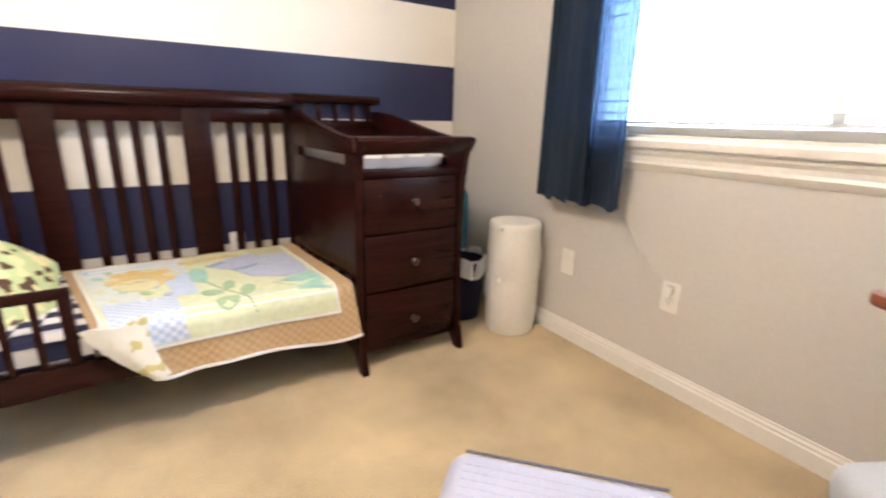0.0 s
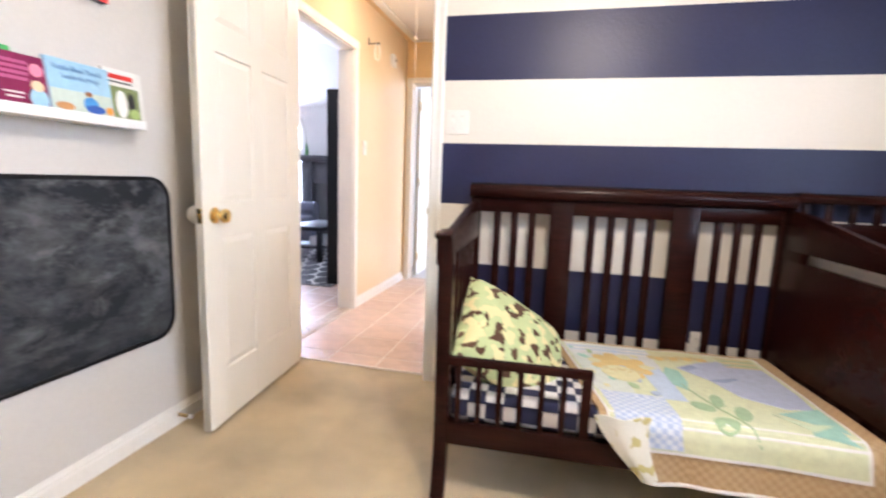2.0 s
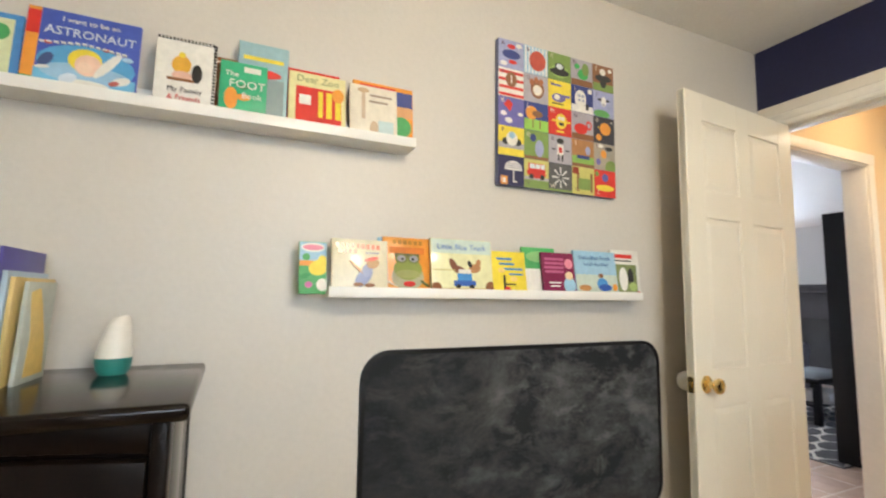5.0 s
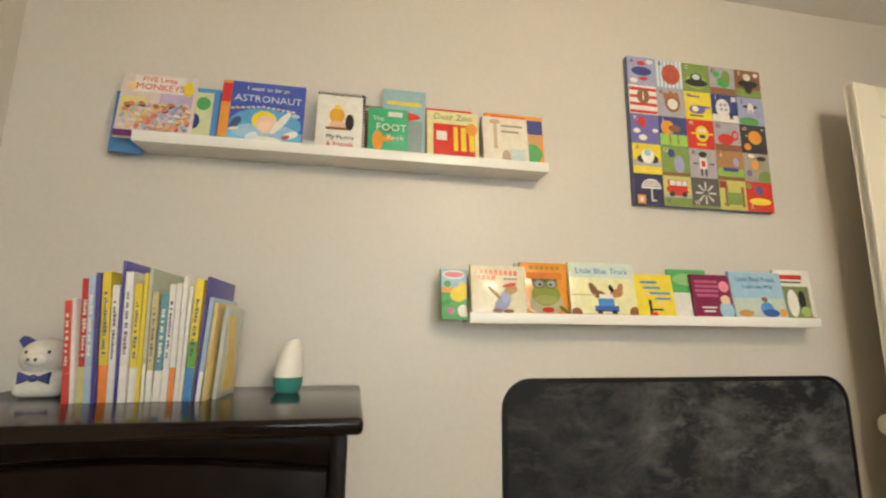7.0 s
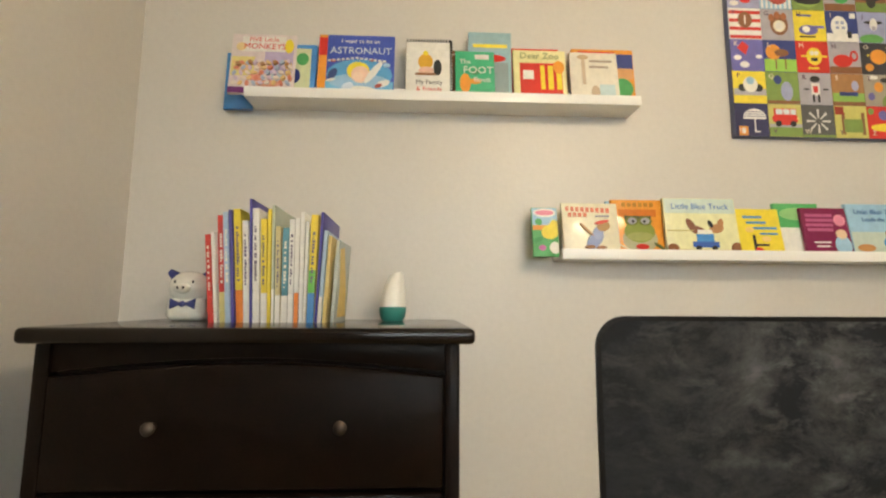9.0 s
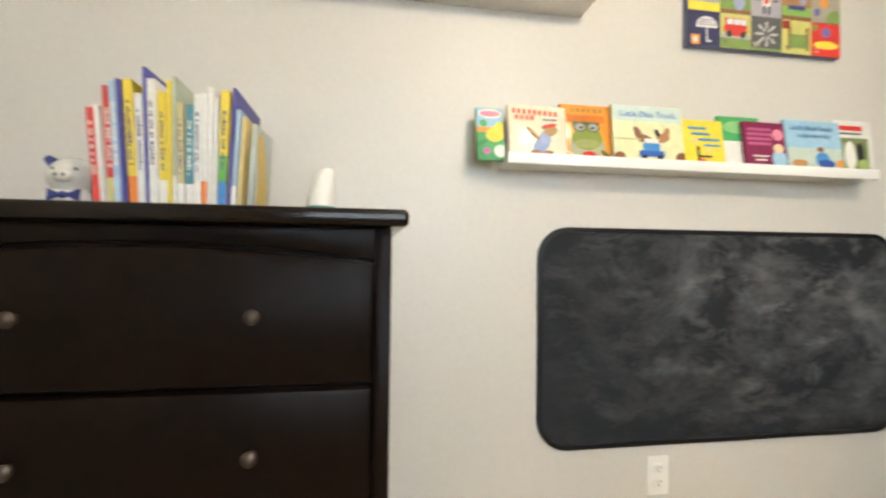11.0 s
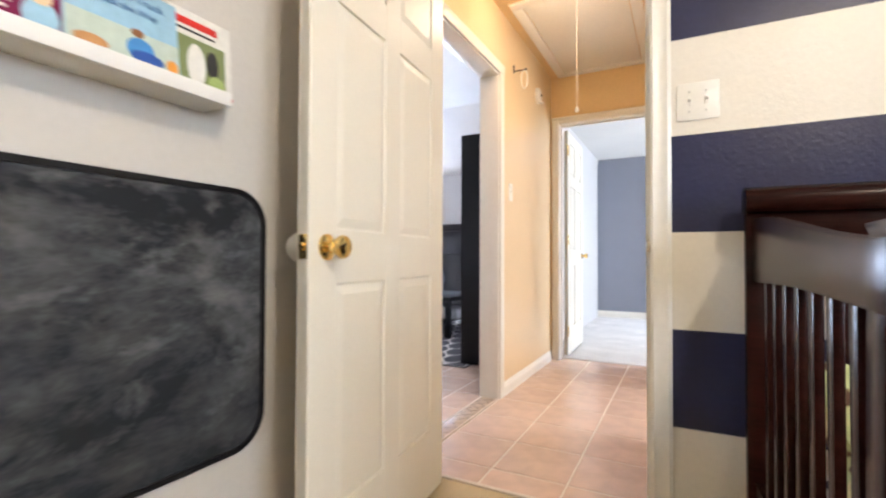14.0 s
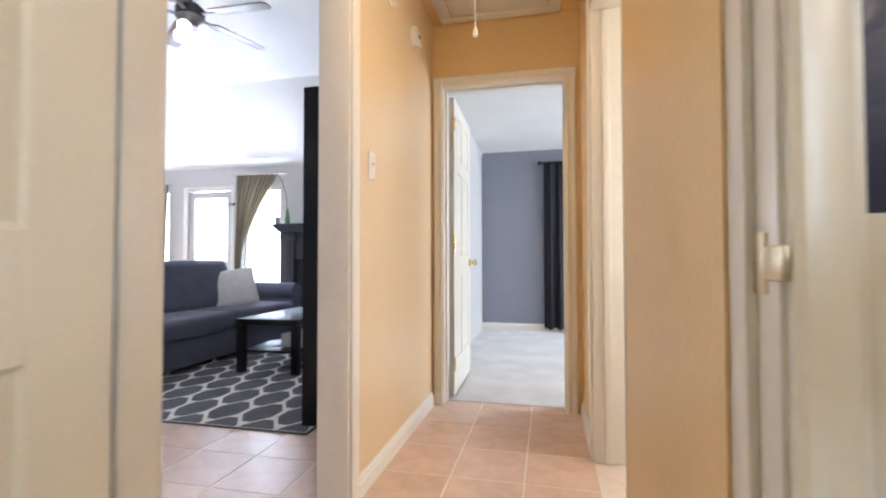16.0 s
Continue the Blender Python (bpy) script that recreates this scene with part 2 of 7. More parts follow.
def tube(bm, pts, r, segs=10):
    pts = [Vector(p) for p in pts]
    t = bmesh.new()
    rings = []
    for i, p in enumerate(pts):
        d = (pts[min(i + 1, len(pts) - 1)] - pts[max(i - 1, 0)]).normalized()
        u = d.cross(Vector((0, 0, 1)) if abs(d.z) < 0.9 else Vector((1, 0, 0))).normalized()
        w = d.cross(u)
        rings.append([t.verts.new(p + r * (math.cos(2 * math.pi * k / segs) * u + math.sin(2 * math.pi * k / segs) * w)) for k in range(segs)])
    for a, b in zip(rings, rings[1:]):
        for k in range(segs):
            t.faces.new((a[k], a[(k + 1) % segs], b[(k + 1) % segs], b[k]))
    t.faces.new(rings[0])
    t.faces.new(rings[-1])
    bmesh.ops.recalc_face_normals(t, faces=t.faces[:])
    merge(bm, t)
    return bm


def sheet(bm, fn, nu, nv, thick=0.0):
    """A surface fn(u, v) on a grid, with a back side thick metres behind it."""
    g = [[Vector(fn(i / nu, j / nv)) for j in range(nv + 1)] for i in range(nu + 1)]
    t = bmesh.new()
    vs = [[t.verts.new(p) for p in row] for row in g]
    for i in range(nu):
        for j in range(nv):
            t.faces.new((vs[i][j], vs[i + 1][j], vs[i + 1][j + 1], vs[i][j + 1]))
    if thick:
        bmesh.ops.recalc_face_normals(t, faces=t.faces[:])
        bmesh.ops.solidify(t, geom=t.faces[:], thickness=thick)
    merge(bm, t)
    return bm


def ellipse(cx, cy, rx, ry, n=20, turn=0.0):
    c, s = math.cos(turn), math.sin(turn)
    return [(cx + rx * math.cos(a) * c - ry * math.sin(a) * s, cy + rx * math.cos(a) * s + ry * math.sin(a) * c)
            for a in (2 * math.pi * i / n for i in range(n))]


def round_rect(x0, x1, y0, y1, r, n=8):
    pts = []
    for cx, cy, a0 in ((x1 - r, y1 - r, 0), (x0 + r, y1 - r, 90), (x0 + r, y0 + r, 180), (x1 - r, y0 + r, 270)):
        pts += [(cx + r * math.cos(radians(a0 + 90 * i / n)), cy + r * math.sin(radians(a0 + 90 * i / n))) for i in range(n + 1)]
    return pts


def cushion(bm, w, d, h, m=None, power=3.0, n=20, sag=0.0):
    """A stuffed cushion, w x d, h thick, with its seam in the middle plane."""
    def side(sign):
        def fn(u, v):
            a, b = 2 * u - 1, 2 * v - 1
            k = max(0.0, (1 - abs(a) ** power) * (1 - abs(b) ** power)) ** 0.5
            pull = 1 - 0.06 * (1 - k)
            return (a * w / 2 * pull, b * d / 2 * pull, sign * h / 2 * k + sag * (a * a - 1) + 0.004 * noise.noise((a * 4, b * 4, sign)))
        return fn
    t = bmesh.new()
    sheet(t, side(1), n, n)
    sheet(t, side(-1), n, n)
    bmesh.ops.remove_doubles(t, verts=t.verts[:], dist=1e-5)
    bmesh.ops.recalc_face_normals(t, faces=t.faces[:])
    merge(bm, t, m)
    return bm


def finish(name, bm, mat, smooth=False):
    me = bpy.data.meshes.new(name)
    bm.to_mesh(me)
    bm.free()
    if smooth:
        me.polygons.foreach_set("use_smooth", [True] * len(me.polygons))
        me.set_sharp_from_angle(angle=radians(40))
    me.materials.append(mat)
    return new(name, me)


WORLD_BUILT = set()


def thing(name, base, label, category, group="", kind=""):
    """An Empty at a thing's base; its parts are then built in room coordinates."""
    ob = new(name)
    ob.location = base
    ob.empty_display_size = 0.1
    WORLD_BUILT.add(ob.name)
    return tagged(ob, label, category, group, kind)


def placed(name, m, label, category, group=""):
    """An Empty at pose m; its parts are then built in its own coordinates."""
    ob = new(name)
    ob.matrix_basis = m
    ob.empty_display_size = 0.1
    return tagged(ob, label, category, group)


def part(name, bm, mat, parent, label="", smooth=True):
    ob = finish(name, bm, mat, smooth)
    ob.parent = parent
    if parent.name in WORLD_BUILT:
        ob.matrix_parent_inverse = Matrix.Translation(parent.location).inverted()
    if label:
        ob["label"] = label
    return ob


def single(name, bm, mat, label, category, group="", kind="", smooth=True):
    return tagged(finish(name, bm, mat, smooth), label, category, group, kind)


def structure(name, bm, mat, label, category="wall"):
    return tagged(finish(name, bm, mat, False), label, category, "", "structure")


def nb():
    return bmesh.new()


def lettering(name, text, mat, parent, m, size, label=""):
    cu = bpy.data.curves.new(name, 'FONT')
    cu.body, cu.size, cu.extrude, cu.align_x, cu.resolution_u = text, size, 0.0004, 'CENTER', 2
    tmp = new(name, cu)
    bpy.context.view_layer.update()
    me = bpy.data.meshes.new_from_object(tmp.evaluated_get(bpy.context.evaluated_depsgraph_get()))
    bpy.data.objects.remove(tmp)
    me.transform(m)
    me.materials.clear()
    me.materials.append(mat)
    ob = new(name, me)
    ob.parent = parent
    if label:
        ob["label"] = label
    return ob


# ---- the child's room: shell ----
structure("floor", box(nb(), XW - T, XE + T, YS - T, YN + 0.06, -0.10, 0.0), M["carpet"], "worn beige cut-pile carpet floor of the child's room", "carpet")
structure("ceiling", box(nb(), XW - T, XE + T, YS - T, YN + T, CEIL, CEIL + 0.1), M["white"], "flat white textured ceiling of the child's room", "ceiling")
structure("wall_west", box(nb(), XW - T + 0.002, XW, YS - T, YN, 0, CEIL), M["greige"], "light greige painted wall with faint orange-peel texture")
structure("wall_south", box(nb(), XW, XE, YS - T, YS, 0, CEIL), M["greige"], "light greige painted wall")
w = nb()
box(w, XE, XE + T, YS - T, WIN_Y0, 0, CEIL)
box(w, XE, XE + T, WIN_Y1, YN, 0, CEIL)
box(w, XE, XE + T, WIN_Y0, WIN_Y1, 0, WIN_Z0 - 0.05)
box(w, XE, XE + T, WIN_Y0, WIN_Y1, WIN_Z1, CEIL)
structure("wall_east", w, M["greige"], "light greige painted wall with a wide window opening")
w = nb()
box(w, XW - T, DOOR_L - 0.02, YN + 0.004, YN + T, 0, CEIL)
box(w, DOOR_R + 0.02, XE + T, YN + 0.004, YN + T, 0, CEIL)
box(w, DOOR_L - 0.02, DOOR_R + 0.02, YN + 0.004, YN + T, HEAD + 0.02, CEIL)
wall_north = structure("wall_north", w, M["cream"], "painted wall with wide navy and cream horizontal stripes and a doorway")
edges = [0] + [STRIPE0 + STRIPE * k for k in range(1, 8)] + [CEIL]
for k in range(8):
    z0, z1 = edges[k], edges[k + 1]
    mat = M["navy"] if k % 2 else M["cream"]
    s = nb()
    if z1 <= HEAD:
        box(s, XW, DOOR_L - 0.02, YN, YN + 0.004, z0, z1)
        box(s, DOOR_R + 0.02, XE, YN, YN + 0.004, z0, z1)
    else:
        zz = max(z0, HEAD + 0.02)
        if z0 < HEAD + 0.02:
            box(s, XW, DOOR_L - 0.02, YN, YN + 0.004, z0, zz)
            box(s, DOOR_R + 0.02, XE, YN, YN + 0.004, z0, zz)
        box(s, XW, XE, YN, YN + 0.004, zz, z1)
    o = finish("stripe", s, mat)
    o.parent = wall_north
    o["label"] = "navy painted stripe" if k % 2 else "cream painted stripe"


def baseboard(name, x0, y0, x1, y1, side, h=0.085, label="white moulded baseboard at the foot of the wall"):
    """Runs from one floor point to the other; side: the unit way out from the wall."""
    d = Vector((x1 - x0, y1 - y0, 0))
    prof = [(0, 0), (0.014, 0), (0.014, h * 0.66), (0.010, h * 0.72), (0.010, h * 0.82), (0.005, h * 0.9), (0.004, h), (0, h)]
    t = nb()
    lo = [t.verts.new((x0 + side[0] * p, y0 + side[1] * p, z)) for p, z in prof]
    hi = [t.verts.new((x1 + side[0] * p, y1 + side[1] * p, z)) for p, z in prof]
    t.faces.new(lo)
    t.faces.new(hi)
    for i in range(len(prof)):
        j = (i + 1) % len(prof)
        t.faces.new((lo[i], lo[j], hi[j], hi[i]))
    bmesh.ops.recalc_face_normals(t, faces=t.faces[:])
    return structure(name, t, M["trim"], label, "baseboard")


baseboard("baseboard_west", XW, YS, XW, YN - 0.016, (1, 0))
baseboard("baseboard_east", XE, YS, XE, YN, (-1, 0))
baseboard("baseboard_south", XW + 0.016, YS, XE - 0.016, YS, (0, 1))
baseboard("baseboard_north", DOOR_R + 0.075, YN, XE - 0.016, YN, (0, -1))


def casing_piece(bm, axis, a0, a1, lo, hi, face, out):
    """One board of a door casing with a stepped, moulded face. lo/hi: its width span; face: wall plane; out: +1/-1."""
    w = hi - lo
    prof = [(lo, 0), (lo, 0.010), (lo + w * .18, 0.016), (lo + w * .36, 0.012), (lo + w * .72, 0.015), (lo + w * .86, 0.019), (hi, 0.014), (hi, 0)]
    if axis == 2:
        prism(bm, [(p, face + out * d) for p, d in prof], 2, a0, a1)
    return bm


def door_frame(name, x0, x1, y0, y1, head, cased, label):
    """Jambs, head, stop and casings of a doorway in a wall that runs along x. cased: -1, +1 faces that get casings."""
    e = thing(name, ((x0 + x1) / 2, (y0 + y1) / 2, 0), label, "door frame", kind="structure")
    part("jamb", box(nb(), x0 - 0.02, x0, y0 - 0.002, y1 + 0.002, 0, head, 0.002), M["trim"], e)
    part("jamb", box(nb(), x1, x1 + 0.02, y0 - 0.002, y1 + 0.002, 0, head, 0.002), M["trim"], e)
    part("head_jamb", box(nb(), x0 - 0.02, x1 + 0.02, y0 - 0.002, y1 + 0.002, head, head + 0.02, 0.002), M["trim"], e)
    ym = (y0 + y1) / 2
    part("door_stop", box(nb(), x0, x0 + 0.011, ym - 0.016, ym + 0.016, 0, head, 0.002), M["trim"], e)
    part("door_stop", box(nb(), x1 - 0.011, x1, ym - 0.016, ym + 0.016, 0, head, 0.002), M["trim"], e)
    part("door_stop", box(nb(), x0 + 0.011, x1 - 0.011, ym - 0.016, ym + 0.016, head - 0.011, head, 0.002), M["trim"], e)
    for out in cased:
        face = y0 if out < 0 else y1
        part("casing", casing_piece(nb(), 2, 0, head + 0.06, x0 - 0.066, x0 - 0.006, face, out), M["trim"], e)
        b = casing_piece(nb(), 2, 0, head + 0.06, -(x1 + 0.066), -(x1 + 0.006), face, out)
        for v in b.verts:
            v.co.x = -v.co.x
        bmesh.ops.reverse_faces(b, faces=b.faces[:])
        part("casing", b, M["trim"], e)
        b = nb()
        prism(b, [(face, head + 0.006), (face + out * 0.010, head + 0.006), (face + out * 0.016, head + 0.02), (face + out * 0.012, head + 0.03),
                  (face + out * 0.015, head + 0.048), (face + out * 0.019, head + 0.055), (face + out * 0.014, head + 0.064), (face, head + 0.064)],
              0, x0 - 0.067, x1 + 0.067)
        part("casing", b, M["trim"], e)
    return e


frame_1 = door_frame("door_frame_1", DOOR_L, DOOR_R, YN, YN + T, HEAD, (-1, 1), "cream painted door frame with moulded casing in the striped wall")
b = nb()
box(b, DOOR_R - 0.003, DOOR_R + 0.001, YN + 0.020, YN + 0.050, 0.885, 0.945, 0.001)
box(b, DOOR_R - 0.004, DOOR_R + 0.004, YN - 0.016, YN + 0.0195, 0.898, 0.932, 0.003)
strike = part("strike_plate", b, M["strike"], frame_1, "brass strike plate")
part("threshold", box(nb(), DOOR_L, DOOR_R, YN + 0.045, YN + 0.065, -0.01, 0.006, 0.002), M["grout"], frame_1, "thin pale threshold strip between carpet and tile")


def door_leaf(name, m, width, height, label, knob_side=1):
    """A six-panel door; its hinge edge stands at the origin, it runs along +x, thickness about y."""
    e = placed(name, m, label, "door")
    e["kind"] = "structure"
    th = 0.0175
    b = nb()
    box(b, 0, width, -0.010, 0.010, 0.008, height)
    stile, mid = 0.105, 0.09
    cw = (width - 2 * stile - mid) / 2
    rows_z = [(0.24, 0.80), (0.94, 1.52), (1.63, 1.91)]
    xs = [(stile, stile + cw), (stile + cw + mid, width - stile)]
    for x0, x1 in ((0, stile), (stile + cw, stile + cw + mid), (width - stile, width)):
        box(b, x0, x1, -th, th, 0.008, height, 0.003)
    zs = [0.008] + [z for r in rows_z for z in r] + [height]
    for z0, z1 in zip(zs[::2], zs[1::2]):
        for x0, x1 in xs:
            box(b, x0 - 0.002, x1 + 0.002, -th + 0.0002, th - 0.0002, z0, z1, 0.003)
    leaf = part("leaf", b, M["door"], e, smooth=False)
    for z0, z1 in rows_z:
        for x0, x1 in xs:
            p = nb()
            for s in (-1, 1):
                g = 0.022
                t = bmesh.new()
                o = [t.verts.new((x, s * 0.0101, z)) for x, z in ((x0 + .006, z0 + .006), (x1 - .006, z0 + .006), (x1 - .006, z1 - .006), (x0 + .006, z1 - .006))]
                i = [t.verts.new((x, s * 0.0165, z)) for x, z in ((x0 + g + .006, z0 + g + .006), (x1 - g - .006, z0 + g + .006), (x1 - g - .006, z1 - g - .006), (x0 + g + .006, z1 - g - .006))]
                t.faces.new(i)
                for k in range(4):
                    t.faces.new((o[k], o[(k + 1) % 4], i[(k + 1) % 4], i[k]))
                bmesh.ops.recalc_face_normals(t, faces=t.faces[:])
                if (i[0].link_faces[0].normal.y > 0) != (s > 0):
                    bmesh.ops.reverse_faces(t, faces=t.faces[:])
                merge(p, t)
            part("panel", p, M["door"], e, smooth=False)
    kx, kz = width - 0.065, 0.892
    for s in (-1, 1):
        k = nb()
        lathe(k, [(0.0, 0), (0.032, 0), (0.032, 0.004), (0.026, 0.008), (0.012, 0.010), (0.011, 0.026), (0.017, 0.031), (0.026, 0.038), (0.029, 0.047), (0.025, 0.056), (0.014, 0.061), (0, 0.062)],
              segs=28, m=Matrix.Translation((kx, s * th, kz)) @ Matrix.Rotation(radians(-90 * s), 4, 'X'))
        if s < 0 and knob_side > 0:
            k.free()
            k = lathe(nb(), [(0, 0), (0.030, 0), (0.036, 0.010), (0.038, 0.030), (0.036, 0.052), (0.028, 0.066), (0.012, 0.072), (0, 0.073)],
                      segs=28, m=Matrix.Translation((kx, s * th, kz)) @ Matrix.Rotation(radians(-90 * s), 4, 'X'))
            part("knob_cover", k, M["plastic"], e, "round white child-proof knob cover")
            continue
        part("knob", k, M["brass"], e, "round polished brass knob")
    lp = nb()
    box(lp, width - 0.0005, width + 0.002, -0.012, 0.012, kz - 0.029, kz + 0.029, 0.0008)
    box(lp, width + 0.001, width + 0.010, -0.007, 0.006, kz - 0.010, kz + 0.010, 0.002)
    part("latch", lp, M["brass"], e, "brass latch plate")
    for z in (0.22, 1.03, 1.83):
        h = nb()
        tube(h, [(-0.006, -0.020, z - 0.045), (-0.006, -0.020, z + 0.045)], 0.006)
        box(h, -0.001, 0.03, -0.0195, -0.0172, z - 0.044, z + 0.044)
        part("hinge", h, M["brass"], e, "brass hinge")
    return e


def hung(hinge, free, z=0.012):
    a = math.degrees(math.atan2(free[1] - hinge[1], free[0] - hinge[0]))
    return pose(hinge[0], hinge[1], z, 0, 0, a)


door_leaf("door_1", hung((-1.682, 2.475), (-1.618, 1.69)), 0.785, 2.02, "open cream six-panel door with brass knobs, hinged in the striped wall")

# window
win = thing("window_1", (XE, 0.65, WIN_Z0), "wide window with white frame and moulded sill, blown out by daylight", "window", kind="structure")
b = nb()
for y0, y1, z0, z1 in ((WIN_Y0, WIN_Y0 + .05, WIN_Z0, WIN_Z1), (WIN_Y1 - .05, WIN_Y1, WIN_Z0, WIN_Z1), (WIN_Y0 + .05, WIN_Y1 - .05, WIN_Z0, WIN_Z0 + .05),
                       (WIN_Y0 + .05, WIN_Y1 - .05, WIN_Z1 - .05, WIN_Z1), (0.635, 0.675, WIN_Z0 + .05, WIN_Z1 - .05)):
    box(b, XE + 0.075, XE + 0.115, y0, y1, z0, z1, 0.004)
part("window_frame", b, M["plastic"], win)
for y0, y1 in ((WIN_Y0 + .05, 0.635), (0.675, WIN_Y1 - .05)):
    g = part("pane", box(nb(), XE + 0.092, XE + 0.098, y0, y1, WIN_Z0 + .05, WIN_Z1 - .05), M["glass"], win, smooth=False)
    g.visible_shadow = False
b = nb()
prism(b, [(XE + .12, WIN_Z0 - .05), (XE - .035, WIN_Z0 - .05), (XE - .045, WIN_Z0 - .042), (XE - .045, WIN_Z0 - .020), (XE - .035, WIN_Z0 - .012), (XE + .004, WIN_Z0 - .012), (XE + .004, WIN_Z0), (XE + .12, WIN_Z0)],
      1, WIN_Y0 - 0.05, WIN_Y1 + 0.05)
part("window_sill", b, M["trim"], win, "white painted sill board", smooth=False)
b = nb()
prism(b, [(XE, WIN_Z0 - .052), (XE - .030, WIN_Z0 - .052), (XE - .028, WIN_Z0 - .062), (XE - .018, WIN_Z0 - .075), (XE - .016, WIN_Z0 - .092), (XE - .020, WIN_Z0 - .102), (XE - .012, WIN_Z0 - .116), (XE - .004, WIN_Z0 - .126), (XE, WIN_Z0 - .126)],
      1, WIN_Y0 - 0.03, WIN_Y1 + 0.03)
part("apron", b, M["trim"], win, "moulded white apron under the sill", smooth=False)
b = nb()
for y0, y1 in ((WIN_Y0 - .07, WIN_Y0), (WIN_Y1, WIN_Y1 + .07)):
    box(b, XE - 0.016, XE - 0.0005, y0, y1, WIN_Z0 - 0.012, WIN_Z1 + .07, 0.004)
box(b, XE - 0.016, XE - 0.0005, WIN_Y0, WIN_Y1, WIN_Z1, WIN_Z1 + .07, 0.004)
part("casing", b, M["trim"], win, smooth=False)
blind = thing("window_blind", (XE + 0.04, 0.65, WIN_Z1), "white horizontal slat blind hanging inside the window", "blind")
part("headrail", box(nb(), XE + 0.02, XE + 0.06, WIN_Y0 + .01, WIN_Y1 - .01, WIN_Z1 - 0.04, WIN_Z1 - 0.002, 0.003), M["plastic"], blind)
slat = None
for k in range(25):
    z = WIN_Z0 + 0.03 + k * 0.0445
    if slat is None:
        b = nb()
        sheet(b, lambda u, v: (XE + 0.018 + 0.044 * u, WIN_Y0 + .015 + (WIN_Y1 - WIN_Y0 - .03) * v, z + 0.006 * u + 0.003 * math.sin(math.pi * u)), 4, 1, 0.0015)
        slat = part("slat", b, M["plastic"], blind)
    else:
        o = new("slat", slat.data)
        o.parent, o.matrix_parent_inverse = blind, slat.matrix_parent_inverse.copy()
        o.location.z = k * 0.0445
# distance outside the window
back = structure("backdrop", box(nb(), 30, 30.2, -40, 40, -1, 25), M["outdoors"], "bright hazy distance outside the windows", "backdrop")
structure("backdrop_north", box(nb(), -40, 25, 34, 34.2, -1, 25), M["outdoors"], "bright hazy distance outside the windows", "backdrop")
structure("ground", box(nb(), -300, 300, -300, 300, -0.4, -0.3), M["leaf"], "green lawn around the house", "ground")
# ---- hall: shell ----
OP_Y0, OP_Y1 = 2.74, 3.628          # wide opening from hall to living room
SD_Y0, SD_Y1 = 3.33, 4.25           # side doorway in the hall's east wall
w = nb()
box(w, XHW - T, XHW, OP_Y1, YHN, 0, CEIL)
box(w, XHW - T, XHW, YN + T, OP_Y0, 0, CEIL)
box(w, XHW - T, XHW, OP_Y0, OP_Y1, 2.05, CEIL)
structure("wall_hall_west", w, M["peach"], "ochre painted hall wall, coloured paler for daylight glare, with a wide opening to the living room")
w = nb()
box(w, XHE, XHE + T, YN + T, SD_Y0, 0, CEIL)
box(w, XHE, XHE + T, SD_Y1, YHN, 0, CEIL)
box(w, XHE, XHE + T, SD_Y0, SD_Y1, 2.10, CEIL)
structure("wall_hall_east", w, M["ochre"], "warm ochre painted hall wall with a side doorway")
FD_HEAD = 2.037
FD_L, FD_R = -1.793, -1.036
w = nb()
box(w, XHW - T, FD_L - 0.02, YHN, YHN + T, 0, CEIL)
box(w, FD_R + 0.02, 2.1, YHN, YHN + T, 0, CEIL + 0.3)
box(w, FD_L - 0.02, FD_R + 0.02, YHN, YHN + T, FD_HEAD + 0.02, CEIL)
structure("wall_hall_north", w, M["ochre"], "warm ochre painted end wall of the hall with a doorway")
structure("wall_hall_south", box(nb(), XW - 0.3, XHE + T, YN + T, YN + T + 0.006, HEAD + 0.08, CEIL), M["ochre"], "ochre painted hall side of the striped wall above the door")
structure("ceiling_hall", box(nb(), XHW - T, XHE + T, YN + T, YHN + T, CEIL, CEIL + 0.1), M["ochre"], "low hall ceiling painted warm ochre", "ceiling")
w = nb()
box(w, XHE + T, 0.6, SD_Y0 - 0.3, SD_Y0 - 0.2, 0, CEIL)
box(w, XHE + T, 0.6, SD_Y1 + 0.3, SD_Y1 + 0.4, 0, CEIL)
# unseen far wall, its opening assumed for the added lamp
box(w, 0.6, 0.7, SD_Y0 - 0.3, 3.33, 0, CEIL)
box(w, 0.6, 0.7, 4.27, SD_Y1 + 0.4, 0, CEIL)
box(w, 0.6, 0.7, 3.33, 4.27, 0, 0.93)
box(w, 0.6, 0.7, 3.33, 4.27, 2.07, CEIL)
box(w, XHE + T, 0.7, SD_Y0 - 0.3, SD_Y1 + 0.4, CEIL, CEIL + 0.05)
structure("wall_side_room", w, M["cream"], "plain cream walls closing the side room")
side = thing("door_frame_2", (XHE + 0.06, SD_Y1, 0), "cream painted frame of the hall's side doorway", "door frame", kind="structure")
part("jamb", box(nb(), XHE - 0.002, XHE + T + 0.03, SD_Y1 - 0.02, SD_Y1, 0, 2.08, 0.002), M["trim"], side)
part("jamb", box(nb(), XHE - 0.002, XHE + T + 0.002, SD_Y0, SD_Y0 + 0.02, 0, 2.08, 0.002), M["trim"], side)
part("door_stop", box(nb(), XHE + 0.045, XHE + 0.08, SD_Y1 - 0.032, SD_Y1 - 0.02, 0, 2.07, 0.002), M["trim"], side)
part("head_jamb", box(nb(), XHE - 0.002, XHE + T + 0.002, SD_Y0, SD_Y1, 2.08, 2.10, 0.002), M["trim"], side)
